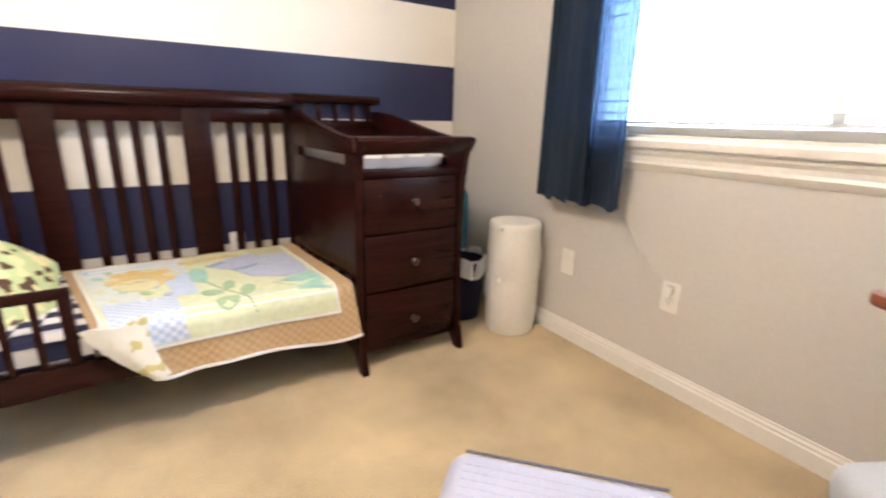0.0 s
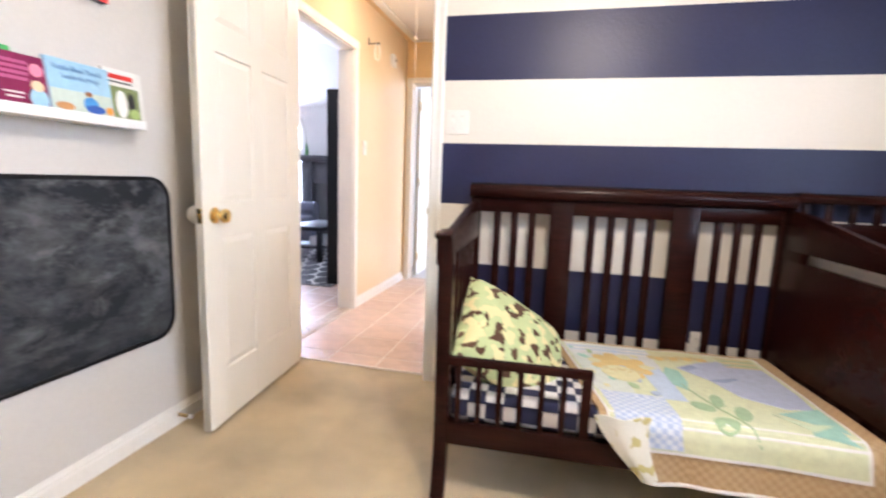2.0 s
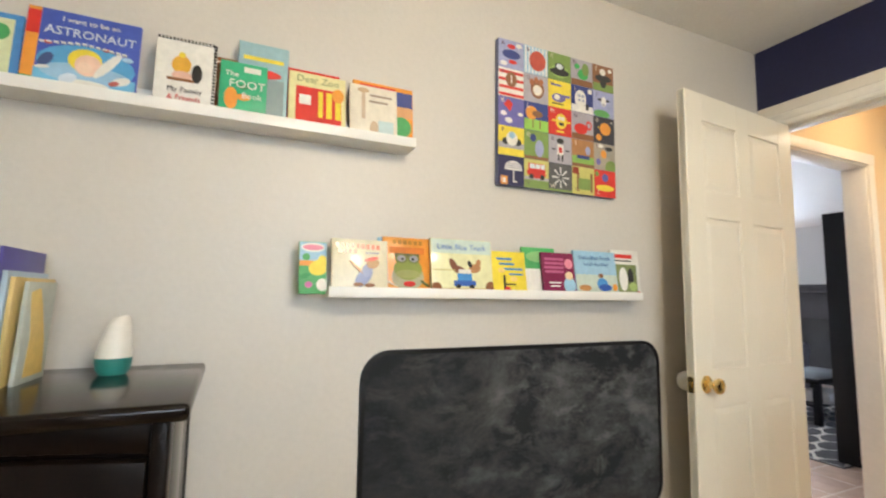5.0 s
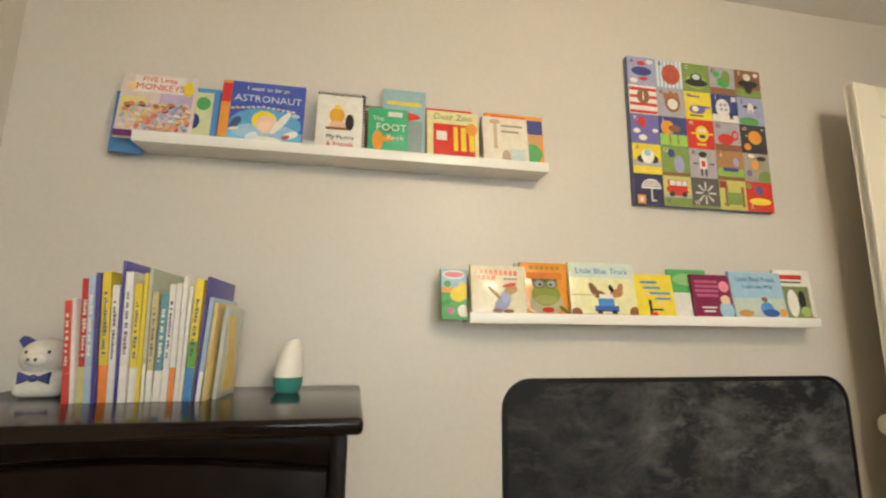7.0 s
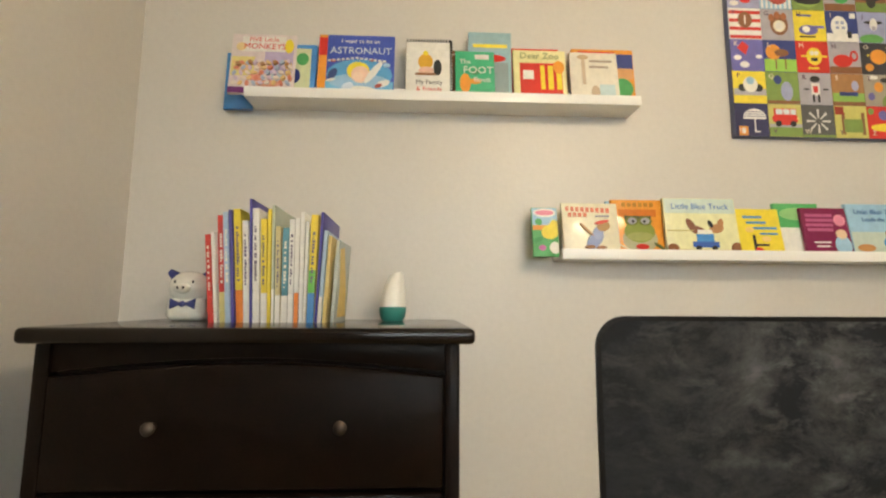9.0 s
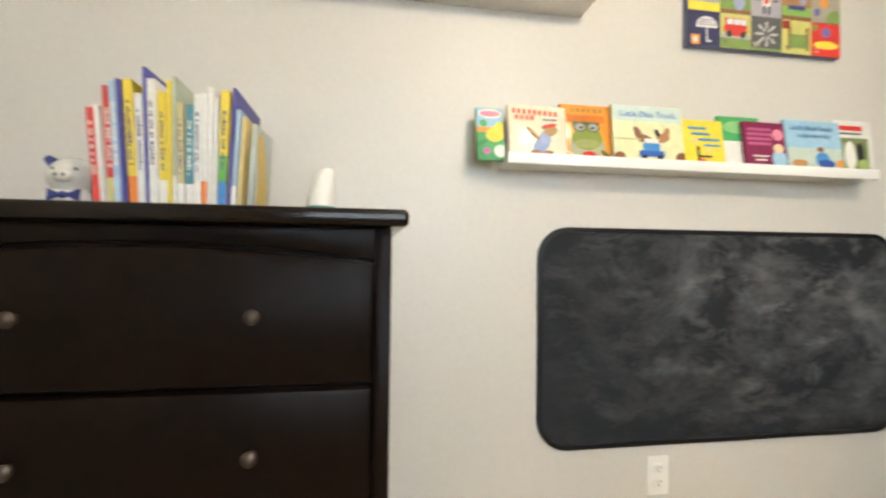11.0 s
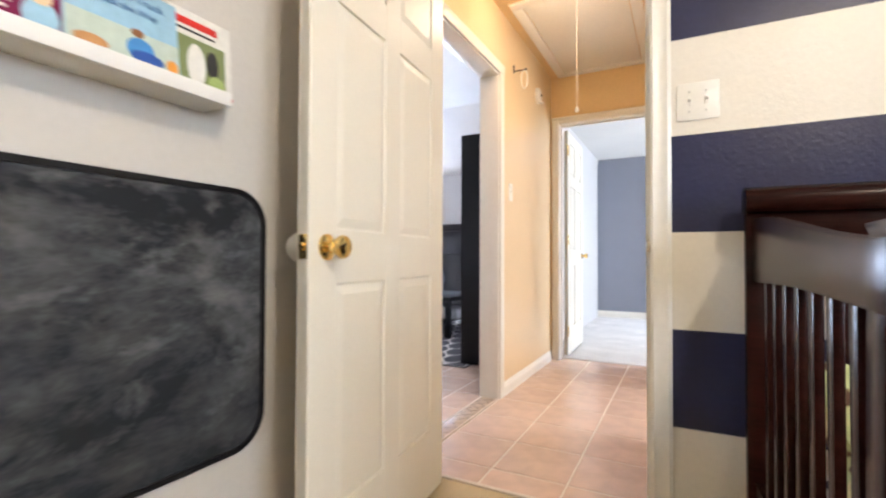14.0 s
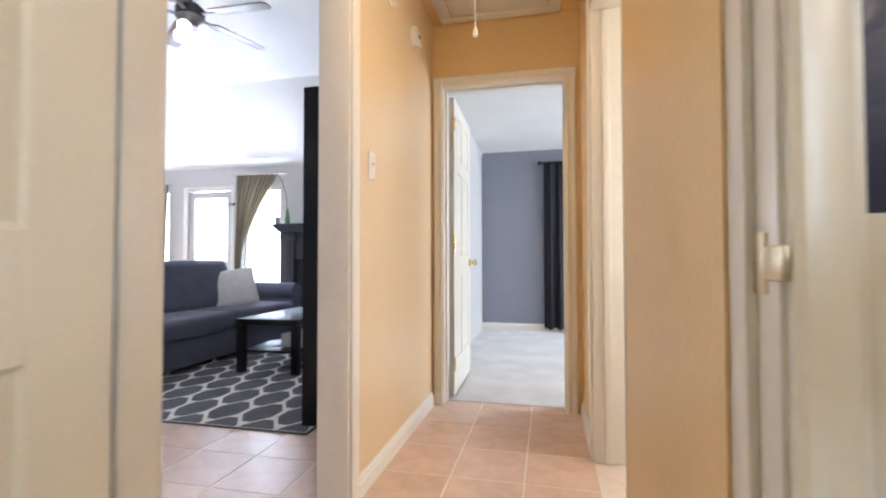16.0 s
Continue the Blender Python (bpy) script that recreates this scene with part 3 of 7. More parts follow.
part("casing", box(nb(), XHE - 0.016, XHE - 0.0005, SD_Y1 - 0.006, SD_Y1 + 0.055, 0, 2.15, 0.005), M["trim"], side)
door_frame("door_frame_3", FD_L, FD_R, YHN, YHN + T, FD_HEAD, (-1, 1), "peach-toned painted door frame at the end of the hall")
door_leaf("door_2", hung((FD_L + 0.022, YHN + T + 0.02), (-1.786, 5.75)), 0.745, 2.01, "open white six-panel bedroom door with brass knobs", 0)
# opening's lining and casing
op = thing("opening_trim", (XHW, 3.2, 0), "cream painted lining and casing of the living room opening", "trim", kind="structure")
part("jamb", box(nb(), XHW - T - 0.004, XHW + 0.002, OP_Y1 - 0.018, OP_Y1, 0, 2.032, 0.003), M["trim"], op)
part("jamb", box(nb(), XHW - T - 0.004, XHW + 0.002, OP_Y0, OP_Y0 + 0.018, 0, 2.032, 0.003), M["trim"], op)
part("head_jamb", box(nb(), XHW - T - 0.004, XHW + 0.002, OP_Y0, OP_Y1, 2.032, 2.05, 0.003), M["trim"], op)
part("casing", box(nb(), XHW + 0.0005, XHW + 0.017, OP_Y1 - 0.010, OP_Y1 + 0.055, 0, 2.10, 0.006), M["trim"], op)
part("casing", box(nb(), XHW + 0.0005, XHW + 0.017, OP_Y0 - 0.055, OP_Y0 + 0.010, 0, 2.10, 0.006), M["trim"], op)
part("casing", box(nb(), XHW + 0.0005, XHW + 0.019, OP_Y0 - 0.058, OP_Y1 + 0.058, 2.04, 2.108, 0.006), M["trim"], op)
baseboard("baseboard_hall_west", XHW, OP_Y1 + 0.057, XHW, YHN - 0.016, (1, 0), label="white moulded baseboard along the ochre hall wall")
baseboard("baseboard_hall_east", XHE, SD_Y1 + 0.057, XHE, YHN - 0.016, (-1, 0))
baseboard("baseboard_hall_near", XHE, YN + T + 0.02, XHE, SD_Y0 - 0.01, (-1, 0))
# attic hatch with its pull cord
hatch = thing("attic_hatch", (-1.41, 4.33, CEIL), "painted attic hatch in a moulded frame with pull cord", "hatch")
HX0, HX1, HY0, HY1 = -1.80, -1.055, 3.60, 4.895
for x0, x1, y0, y1 in ((HX0, HX1, HY0, HY0 + .07), (HX0, HX1, HY1 - .07, HY1), (HX0, HX0 + .07, HY0 + .07, HY1 - .07), (HX1 - .07, HX1, HY0 + .07, HY1 - .07)):
    part("frame_board", box(nb(), x0, x1, y0, y1, CEIL - 0.018, CEIL - 0.0005, 0.005), M["trim"], hatch)
part("hatch_panel", box(nb(), HX0 + .076, HX1 - .076, HY0 + .076, HY1 - .076, CEIL - 0.012, CEIL - 0.0005, 0.002), M["trim"], hatch)
cordb = nb()
tube(cordb, [(-1.400, 3.69, CEIL - 0.011), (-1.400, 3.69, 2.15), (-1.400, 3.69, 1.785)], 0.0020)
part("pull_cord", cordb, M["plastic"], hatch)
pend = nb()
lathe(pend, [(0, 1.750), (0.010, 1.752), (0.009, 1.770), (0.005, 1.782), (0, 1.788)], -1.400, 3.69, 12)
part("cord_pull", pend, M["plastic"], hatch)


def ceiling_lamp(name, x, y, z, r, drop, label, mat):
    e = thing(name, (x, y, z), label, "ceiling lamp")
    b = lathe(nb(), [(0, z - 0.0005), (r * .45, z - 0.0005), (r * .45, z - 0.012), (r * .3, z - 0.028), (0.012, z - 0.032), (0.012, z - drop + 0.005), (0, z - drop)], x, y, 28)
    part("canopy", b, M["brass"], e)
    b = lathe(nb(), [(0, z - drop - 0.075), (r * .35, z - drop - 0.070), (r * .75, z - drop - 0.048), (r, z - drop - 0.008), (r, z - drop), (r * .9, z - drop), (0, z - drop + 0.002)], x, y, 36)
    part("shade", b, mat, e, "lit glass bowl shade")
    return e


ceiling_lamp("ceiling_lamp", -0.09, 0.8, CEIL, 0.17, 0.17, "lit semi-flush ceiling lamp with a glass bowl and brass canopy", M["lamp_glass"])
ceiling_lamp("ceiling_lamp", -1.42, 3.35, CEIL, 0.13, 0.035, "lit flush hall ceiling lamp with a glass bowl", M["lamp_glass"])


def switch_plate(name, m, gangs, label, toggles=True):
    """Wall plate: local x across, z up, y out of the wall."""
    e = placed(name, m, label, "light switch")
    wdt = 0.07 + 0.046 * (gangs - 1)
    b = nb()
    prism(b, round_rect(-wdt / 2, wdt / 2, -0.058, 0.058, 0.006, 3), 1, 0.0005, 0.006, 0.002)
    part("plate", b, M["plastic"], e)
    for g in range(gangs):
        cx = (g - (gangs - 1) / 2) * 0.046
        b = nb()
        box(b, cx - 0.0055, cx + 0.0055, 0.0055, 0.008, -0.012, 0.012, 0.0006)
        box(b, cx - 0.004, cx + 0.004, 0.006, 0.018, -0.002, 0.009, 0.001, m=Matrix.Rotation(radians(18), 4, 'X'))
        part("toggle", b, M["plastic"], e)
        for z in (-0.030, 0.030):
            b = lathe(nb(), [(0, 0.006), (0.0035, 0.006), (0.0028, 0.0075), (0, 0.0078)], 0, 0, 10, m=Matrix.Translation((cx, 0, z)) @ Matrix.Rotation(radians(-90), 4, 'X'))
            part("screw", b, M["steel"], e)
    return e


def outlet(name, m, label, blank=False):
    e = placed(name, m, label, "outlet")
    b = nb()
    prism(b, round_rect(-0.035, 0.035, -0.058, 0.058, 0.006, 3), 1, 0.0005, 0.006, 0.002)
    part("plate", b, M["plastic"], e)
    if not blank:
        for z in (-0.021, 0.021):
            b = nb()
            prism(b, round_rect(-0.017, 0.017, z - 0.0145, z + 0.0145, 0.009, 4), 1, 0.005, 0.0085, 0.0008)
            sock = part("socket", b, M["plastic"], e)
            b = nb()
            for x in (-0.0065, 0.0065):
                box(b, x - 0.0012, x + 0.0012, 0.008, 0.0088, z - 0.001, z + 0.008)
            lathe(b, [(0, 0.008), (0.0028, 0.008), (0.0028, 0.0088), (0, 0.0088)], 0, 0, 10, m=Matrix.Translation((0, 0, z - 0.0075)) @ Matrix.Rotation(radians(-90), 4, 'X'))
            part("slots", b, M["slot"], sock)
    return e


switch_plate("light_switch", pose(-0.798, YN, 1.36, 0, 0, 180), 2, "cream double toggle switch plate on the striped wall")
switch_plate("light_switch", pose(XHW, 3.835, 1.318, 0, 0, -90), 1, "white toggle switch plate on the hall wall")
outlet("wall_outlet", pose(XW, 0.89, 0.309, 0, 0, -90), "white duplex outlet under the chalkboard")
out_plug = outlet("wall_outlet", pose(XE, 0.998, 0.365, 0, 0, 90), "white duplex outlet with a small plug")
outlet("wall_outlet", pose(XE, 1.50, 0.362, 0, 0, 90), "cream blank wall plate near the diaper pail", blank=True)
outlet("wall_outlet", pose(0.39, YN, 0.36, 0, 0, 180), "white duplex outlet on the striped wall behind the crib")
outlet("wall_outlet", pose(XE, 1.70, 0.335, 0, 0, 90), "white duplex outlet behind the diaper pail")
cord = thing("power_cord", (XE, 0.995, 0.36), "thin white cord with a plug rising behind the curtain", "cord")
b = nb()
prism(b, round_rect(0.981, 1.015, 0.372, 0.412, 0.006, 3), 0, XE - 0.034, XE - 0.0087, 0.003)
part("plug", b, M["plastic"], cord)
b = nb()
pts = []
for k in range(25):
    u = k / 24
    pts.append((XE - 0.012 - 0.014 * (1 - u) ** 3, 1.0 + 0.27 * u, 0.412 + 0.27 * u - 0.035 * math.sin(math.pi * u) + 0.006 * math.sin(u * 21)))
tube(b, pts, 0.0014, 6)
part("wire", b, M["plastic"], cord)
# hook and detector on the hall wall
HKY, HKZ = 3.90, 2.155
hook = thing("wall_hook", (XHW, HKY, HKZ), "small bronze wall hook with a clear white ring hanging from it", "hook")
part("plate", box(nb(), XHW + 0.0005, XHW + 0.006, HKY - 0.008, HKY + 0.008, HKZ - 0.012, HKZ + 0.045, 0.002), M["mantel"], hook)
b = nb()
tube(b, [(XHW + 0.005, HKY, HKZ), (XHW + 0.085, HKY, HKZ)], 0.0045)
lathe(b, [(0, -0.010), (0.008, -0.006), (0.010, 0), (0.008, 0.006), (0, 0.010)], 0, 0, 14, m=Matrix.Translation((XHW + 0.088, HKY, HKZ)))
part("arm", b, M["mantel"], hook)
b = nb()
tube(b, [(XHW + 0.078 + 0.022 * math.sin(a), HKY, HKZ - 0.066 + 0.062 * math.cos(a)) for a in (2 * math.pi * k / 28 for k in range(29))], 0.0055, 8)
part("ring", b, M["plastic"], hook, "clear white plastic ring")
det = thing("smoke_detector", (XHW, 4.47, 2.165), "round white detector on the hall wall", "detector")
b = lathe(nb(), [(0, 0.0005), (0.062, 0.0005), (0.062, 0.012), (0.054, 0.026), (0.03, 0.034), (0, 0.035)], 0, 0, 28, m=pose(XHW, 4.47, 2.165, 0, 90, 0))
part("cover", b, M["plastic"], det)
b = lathe(nb(), [(0, 0.033), (0.012, 0.033), (0.010, 0.038), (0, 0.039)], 0, 0, 14, m=pose(XHW, 4.47, 2.165, 0, 90, 0))
part("lens", b, M["slot"], det, "dark round lens")
b = nb()
tube(b, [(XHW + 0.020, 4.455, 2.115), (XHW + 0.035, 4.44, 2.098), (XHW + 0.060, 4.43, 2.092)], 0.007, 8)
part("bracket", b, M["plastic"], det)

# ---- far bedroom ----
structure("floor_bedroom", box(nb(), XBW - T, 2.1, YHN + 0.10, YBN + T, -0.10, 0.004), M["carpet2"], "pale grey carpet of the far bedroom", "carpet")
structure("wall_bedroom_west", box(nb(), XBW - T, XBW, YHN + T, YBN, 0, CEILB), M["slate"], "slate blue-grey bedroom wall")
structure("wall_bedroom_south", box(nb(), XBW, XHW - T, YHN + T, YHN + T + 0.05, 0, CEILB), M["slate"], "slate blue-grey bedroom wall")
structure("wall_bedroom_north", box(nb(), XBW - T, 2.1, YBN, YBN + T, 0, CEILB), M["slate"], "slate blue-grey bedroom wall")
w = nb()
box(w, 1.98, 2.1, YHN + T, 6.2, 0, CEILB)
box(w, 1.98, 2.1, 7.8, YBN, 0, CEILB)
box(w, 1.98, 2.1, 6.2, 7.8, 0, 0.9)
box(w, 1.98, 2.1, 6.2, 7.8, 2.1, CEILB)
structure("wall_bedroom_east", w, M["slate"], "slate blue-grey bedroom wall with a window opening")
structure("ceiling_bedroom", box(nb(), XBW - T, 2.1, YHN + T, YBN + T, CEILB, CEILB + 0.1), M["white"], "white textured bedroom ceiling", "ceiling")
baseboard("baseboard_bedroom_north", XBW, YBN, 1.9, YBN, (0, -1), 0.10)
baseboard("baseboard_bedroom_west", XBW, YHN + T + 0.06, XBW, YBN - 0.016, (1, 0), 0.10)


def drape(bm, p0, p1, z0, z1, waves, depth, gather=1.0, seed=0.0, tie=None):
    """Hanging cloth from p0 to p1 (x, y) between z0 and z1 with folds; gather < 1 narrows its foot."""
    d = Vector((p1[0] - p0[0], p1[1] - p0[1], 0))
    n = Vector((-d.y, d.x, 0)).normalized()

    def fn(u, v):
        g = 1 + (gather - 1) * (1 - v)
        a = (u - 0.5) * g + 0.5
        if tie:
            g = tie(v)
            a = u * g
        q = Vector((p0[0], p0[1], 0)) + d * a
        f = depth * (math.sin(2 * math.pi * waves * u + seed + 0.6 * (1 - v)) + 0.35 * math.sin(4.7 * math.pi * waves * u + 1.3 * seed + v))
        q += n * f * (0.7 + 0.3 * (1 - v))
        hem = 0.012 * math.sin(2 * math.pi * waves * u + seed + 1) if v < 0.01 else 0
        return (q.x, q.y, z0 + (z1 - z0) * v + hem)
    return sheet(bm, fn, max(40, int(waves * 14)), 14, 0.003)


cur = thing("curtain", (-0.75, YBN - 0.1, 0), "long black curtain on a black rod against the slate wall", "curtain")
part("cloth", drape(nb(), (-1.185, YBN - 0.085), (-0.45, YBN - 0.085), 0.05, 2.165, 6, 0.025), M["blackout"], cur)
b = nb()
tube(b, [(-1.225, YBN - 0.085, 2.175), (0.6, YBN - 0.085, 2.175)], 0.012)
lathe(b, [(0, -0.03), (0.022, -0.02), (0.03, 0), (0.022, 0.02), (0, 0.03)], 0, 0, 16, m=Matrix.Translation((-1.235, YBN - 0.085, 2.175)))
tube(b, [(-1.16, YBN - 0.002, 2.175), (-1.16, YBN - 0.085, 2.175)], 0.008)
tube(b, [(0.5, YBN - 0.002, 2.175), (0.5, YBN - 0.085, 2.175)], 0.008)
part("rod", b, M["black"], cur)

# ---- living room ----
LW, LS = -8.4, 1.2
structure("floor_hall", box(nb(), LW, XHE + 0.8, LS, YHN + 0.10, -0.10, -0.0015), M["grout"], "grouted bed of the tile floor", "floor")
structure("floor_living", box(nb(), LW, XBW - T, YHN + 0.10, YB + T, -0.10, -0.0015), M["grout"], "grouted bed of the living room tile floor", "floor")
structure("floor_side_room", box(nb(), XHE + 0.8, 0.75, YN + 0.06, YHN + 0.10, -0.10, 0.0), M["tile"], "plain peach floor of the side room", "floor")
WINS = ((-7.95, -6.90, 0.55, 2.03), (-6.56, -5.80, 0.0, 1.99), (-5.58, -4.96, 0.30, 2.01))
w = nb()
xs = [LW] + [v for a in WINS for v in a[:2]] + [XBW - T]
for x0, x1 in zip(xs[::2], xs[1::2]):
    box(w, x0, x1, YB, YB + T, 0, 2.34)
for x0, x1, z0, z1 in WINS:
    if z0:
        box(w, x0, x1, YB, YB + T, 0, z0)
    box(w, x0, x1, YB, YB + T, z1, 2.34)
structure("wall_living_north", w, M["pale"], "pale grey living room wall with two windows and a glazed door")
structure("wall_living_west", box(nb(), LW - T, LW, LS, YB + T, 0, 3.1), M["pale"], "pale grey living room wall")
structure("wall_living_south", box(nb(), LW, XHW - T, LS - T, LS, 0, 3.1), M["pale"], "pale grey living room wall")
w = nb()
box(w, XHW - T - 0.012, XHW - T - 0.002, OP_Y1, YB, 0, 3.1)
box(w, XHW - T - 0.012, XHW - T - 0.002, LS, OP_Y0, 0, 3.1)
box(w, XHW - T - 0.012, XHW - T - 0.002, OP_Y0, OP_Y1, 2.05, 3.1)
structure("wall_living_east", w, M["pale"], "pale grey living room side of the hall wall")
w = nb()
prism(w, [(LS - T, 3.02), (6.75, 3.02), (YB + T, 2.27), (YB + T, 2.39), (6.75, 3.14), (LS - T, 3.14)], 0, LW - T, XHW - T)
structure("ceiling_living", w, M["white"], "white vaulted living room ceiling", "ceiling")


def far_window(name, x0, x1, z0, z1, label):
    e = thing(name, ((x0 + x1) / 2, YB, z0), label, "window", kind="structure")
    b = nb()
    for a, c, d, f in ((x0, x0 + .04, z0, z1), (x1 - .04, x1, z0, z1), (x0 + .04, x1 - .04, z0, z0 + .04), (x0 + .04, x1 - .04, z1 - .04, z1)):
        box(b, a, c, YB + 0.03, YB + 0.07, d, f, 0.003)
    part("window_frame", b, M["plastic"], e)
    g = part("pane", box(nb(), x0 + .04, x1 - .04, YB + 0.048, YB + 0.053, z0 + .04, z1 - .04), M["glass"], e, smooth=False)
    g.visible_shadow = False
    part("window_sill", box(nb(), x0 - 0.04, x1 + 0.04, YB - 0.03, YB + 0.03, z0 - 0.025, z0 - 0.001, 0.004), M["plastic"], e)
    return e


far_window("window_2", *WINS[0], "bright living room window behind a taupe curtain")
far_window("window_3", *WINS[2], "tall bright living room window beside the fireplace")
pd = thing("door_3", (-6.24, YB, 0), "white glazed back door with a bright pane", "door", kind="structure")
b = nb()
box(b, -6.63, -6.565, YB - 0.018, YB + 0.02, 0, 2.055, 0.005)
box(b, -5.795, -5.73, YB - 0.018, YB + 0.02, 0, 2.055, 0.005)
box(b, -6.565, -5.795, YB - 0.018, YB + 0.02, 1.99, 2.055, 0.005)
part("casing", b, M["plastic"], pd)
b = nb()
for a, c, d, f in ((-6.555, -6.46, 0.01, 1.98), (-5.89, -5.805, 0.01, 1.98), (-6.46, -5.89, 0.01, 0.92), (-6.46, -5.89, 1.88, 1.98)):
    box(b, a, c, YB + 0.025, YB + 0.068, d, f, 0.004)
part("leaf", b, M["pale"], pd)
g = part("pane", box(nb(), -6.46, -5.89, YB + 0.044, YB + 0.050, 0.92, 1.88), M["glass"], pd, smooth=False)
g.visible_shadow = False
b = nb()
tube(b, [(-5.85, YB + 0.03, 1.02), (-5.85, YB - 0.03, 1.02), (-5.95, YB - 0.035, 1.02)], 0.009)
lathe(b, [(0, 0), (0.028, 0), (0.026, 0.012), (0, 0.014)], 0, 0, 16, m=Matrix.Translation((-5.85, YB + 0.026, 1.12)) @ Matrix.Rotation(radians(90), 4, 'X'))
part("handle", b, M["steel"], pd, "steel lever handle and deadbolt")
b = nb()
tube(b, [(-5.88, YB + 0.02, 1.77), (-5.72, YB - 0.04, 1.77)], 0.02)
part("door_closer", b, M["mantel"], pd, "dark door closer")


def tied(v):
    return 0.16 + 0.84 * max(0.0, (v - 0.18) / 0.82) ** 1.5 if v > 0.18 else 0.16 + 0.05 * (0.18 - v)


cur = thing("curtain", (-5.4, YB - 0.09, 0.5), "taupe sheer curtain tied back beside a tall window", "curtain")
part("cloth", drape(nb(), (-5.64, YB - 0.10), (-4.95, YB - 0.10), 0.66, 2.185, 8, 0.018, tie=tied), M["taupe"], cur)
b = nb()
tube(b, [(-5.70, YB - 0.10, 2.195), (-4.82, YB - 0.10, 2.195)], 0.012)
for x in (-5.66, -4.88):
    tube(b, [(x, YB - 0.002, 2.195), (x, YB - 0.10, 2.195)], 0.008)
part("rod", b, M["steel"], cur)
cur = thing("curtain", (-7.2, YB - 0.09, 0.5), "taupe curtain pulled to the side of the far window", "curtain")
part("cloth", drape(nb(), (-7.30, YB - 0.10), (-6.84, YB - 0.10), 0.45, 2.10, 6, 0.018, gather=0.7), M["taupe"], cur)
b = nb()
tube(b, [(-8.1, YB - 0.10, 2.11), (-7.0, YB - 0.10, 2.14), (-6.80, YB - 0.10, 2.11)], 0.012)
tube(b, [(-6.86, YB - 0.002, 2.11), (-6.86, YB - 0.10, 2.11)], 0.008)
part("rod", b, M["steel"], cur)

# fireplace
fp = thing("fireplace", (-4.1, 7.9, 0), "charcoal fireplace surround with a stepped mantel shelf", "fireplace")
b = nb()
box(b, -4.93, -3.30, 7.76, YB, 1.405, 1.44, 0.006)
box(b, -4.90, -3.33, 7.80, YB, 1.375, 1.405, 0.006)
box(b, -4.87, -3.36, 7.83, YB, 1.33, 1.375, 0.008)
part("mantel_shelf", b, M["mantel"], fp)
for x in (-4.83, -3.60):
    b = nb()
    box(b, x, x + 0.20, 7.89, YB, 0, 1.33, 0.004)
    box(b, x - 0.02, x + 0.22, 7.87, YB, 0, 0.16, 0.006)
    box(b, x - 0.015, x + 0.215, 7.875, YB, 1.22, 1.30, 0.006)
    box(b, x + 0.05, x + 0.15, 7.882, 7.892, 0.22, 1.16, 0.002)
    part("pilaster", b, M["mantel"], fp)
part("lintel", box(nb(), -4.63, -3.60, 7.93, YB, 0.95, 1.33, 0.004), M["mantel"], fp)
part("firebox", box(nb(), -4.63, -3.60, 8.0, YB, 0, 0.95), M["slot"], fp)
vase = thing("vase", (-4.75, 7.92, 1.44), "slim green glass vase with a long dry stem on the mantel", "vase")
b = lathe(nb(), [(0, 1.4405), (0.035, 1.4405), (0.04, 1.50), (0.03, 1.58), (0.018, 1.63), (0.02, 1.66), (0.014, 1.655), (0, 1.65)], -4.75, 7.92, 20)
part("body", b, ink((0.12, 0.25, 0.10), 0.15), vase)
b = nb()
tube(b, [(-4.75, 7.92, 1.6), (-4.77, 7.92, 1.85), (-4.83, 7.92, 2.05), (-4.90, 7.92, 2.16)], 0.005, 6)
part("stem", b, ink((0.20, 0.17, 0.12), 0.8), vase)
jar = single("candle_jar", lathe(nb(), [(0, 1.4405), (0.035, 1.4405), (0.036, 1.53), (0.03, 1.55), (0, 1.552)], -4.88, 7.88, 18), ink((0.45, 0.44, 0.40), 0.3), "small pale candle jar on the mantel", "jar")

# sofa
sofa = thing("sofa", (-4.49, 5.8, 0), "charcoal grey fabric sofa with loose seat and back cushions", "sofa")
SX0, SX1, SY0, SY1 = -4.96, -4.02, 4.62, 7.00
part("base", box(nb(), SX0, SX1 - 0.02, SY0 + 0.02, SY1 - 0.02, 0.05, 0.28, 0.02), M["grey_cloth"], sofa)
part("backrest", box(nb(), SX0, SX0 + 0.22, SY0 + 0.02, SY1 - 0.02, 0.28, 0.78, 0.06, segs=4), M["grey_cloth"], sofa)
for y0, y1 in ((SY0, SY0 + 0.2), (SY1 - 0.2, SY1)):
    b = nb()
    prism(b, round_rect(SX0 + 0.02, SX1 + 0.02, 0.05, 0.56, 0.03, 4), 1, y0 + 0.03, y1 - 0.03, 0.01)
    tube(b, [(SX0 + 0.05, (y0 + y1) / 2, 0.57), (SX1 + 0.02, (y0 + y1) / 2, 0.56)], 0.105, 20)
    part("armrest", b, M["grey_cloth"], sofa)
for k in range(2):
    y0 = SY0 + 0.2 + k * 1.025
    b = nb()
    box(b, SX0 + 0.2, SX1 + 0.02, y0 + 0.006, y0 + 1.02, 0.28, 0.455, 0.055, segs=5)
    part("seat_cushion", b, M["grey_cloth"], sofa)
for y0, w in ((5.13, 0.62), (5.97, 1.06)):
    b = cushion(nb(), w, 0.56, 0.30, m=Matrix.Translation((SX0 + 0.33, y0, 0.665)) @ Matrix.Rotation(radians(90), 4, 'Z') @ Matrix.Rotation(radians(78), 4, 'X'), power=6)
    part("back_cushion", b, M["grey_cloth"], sofa)
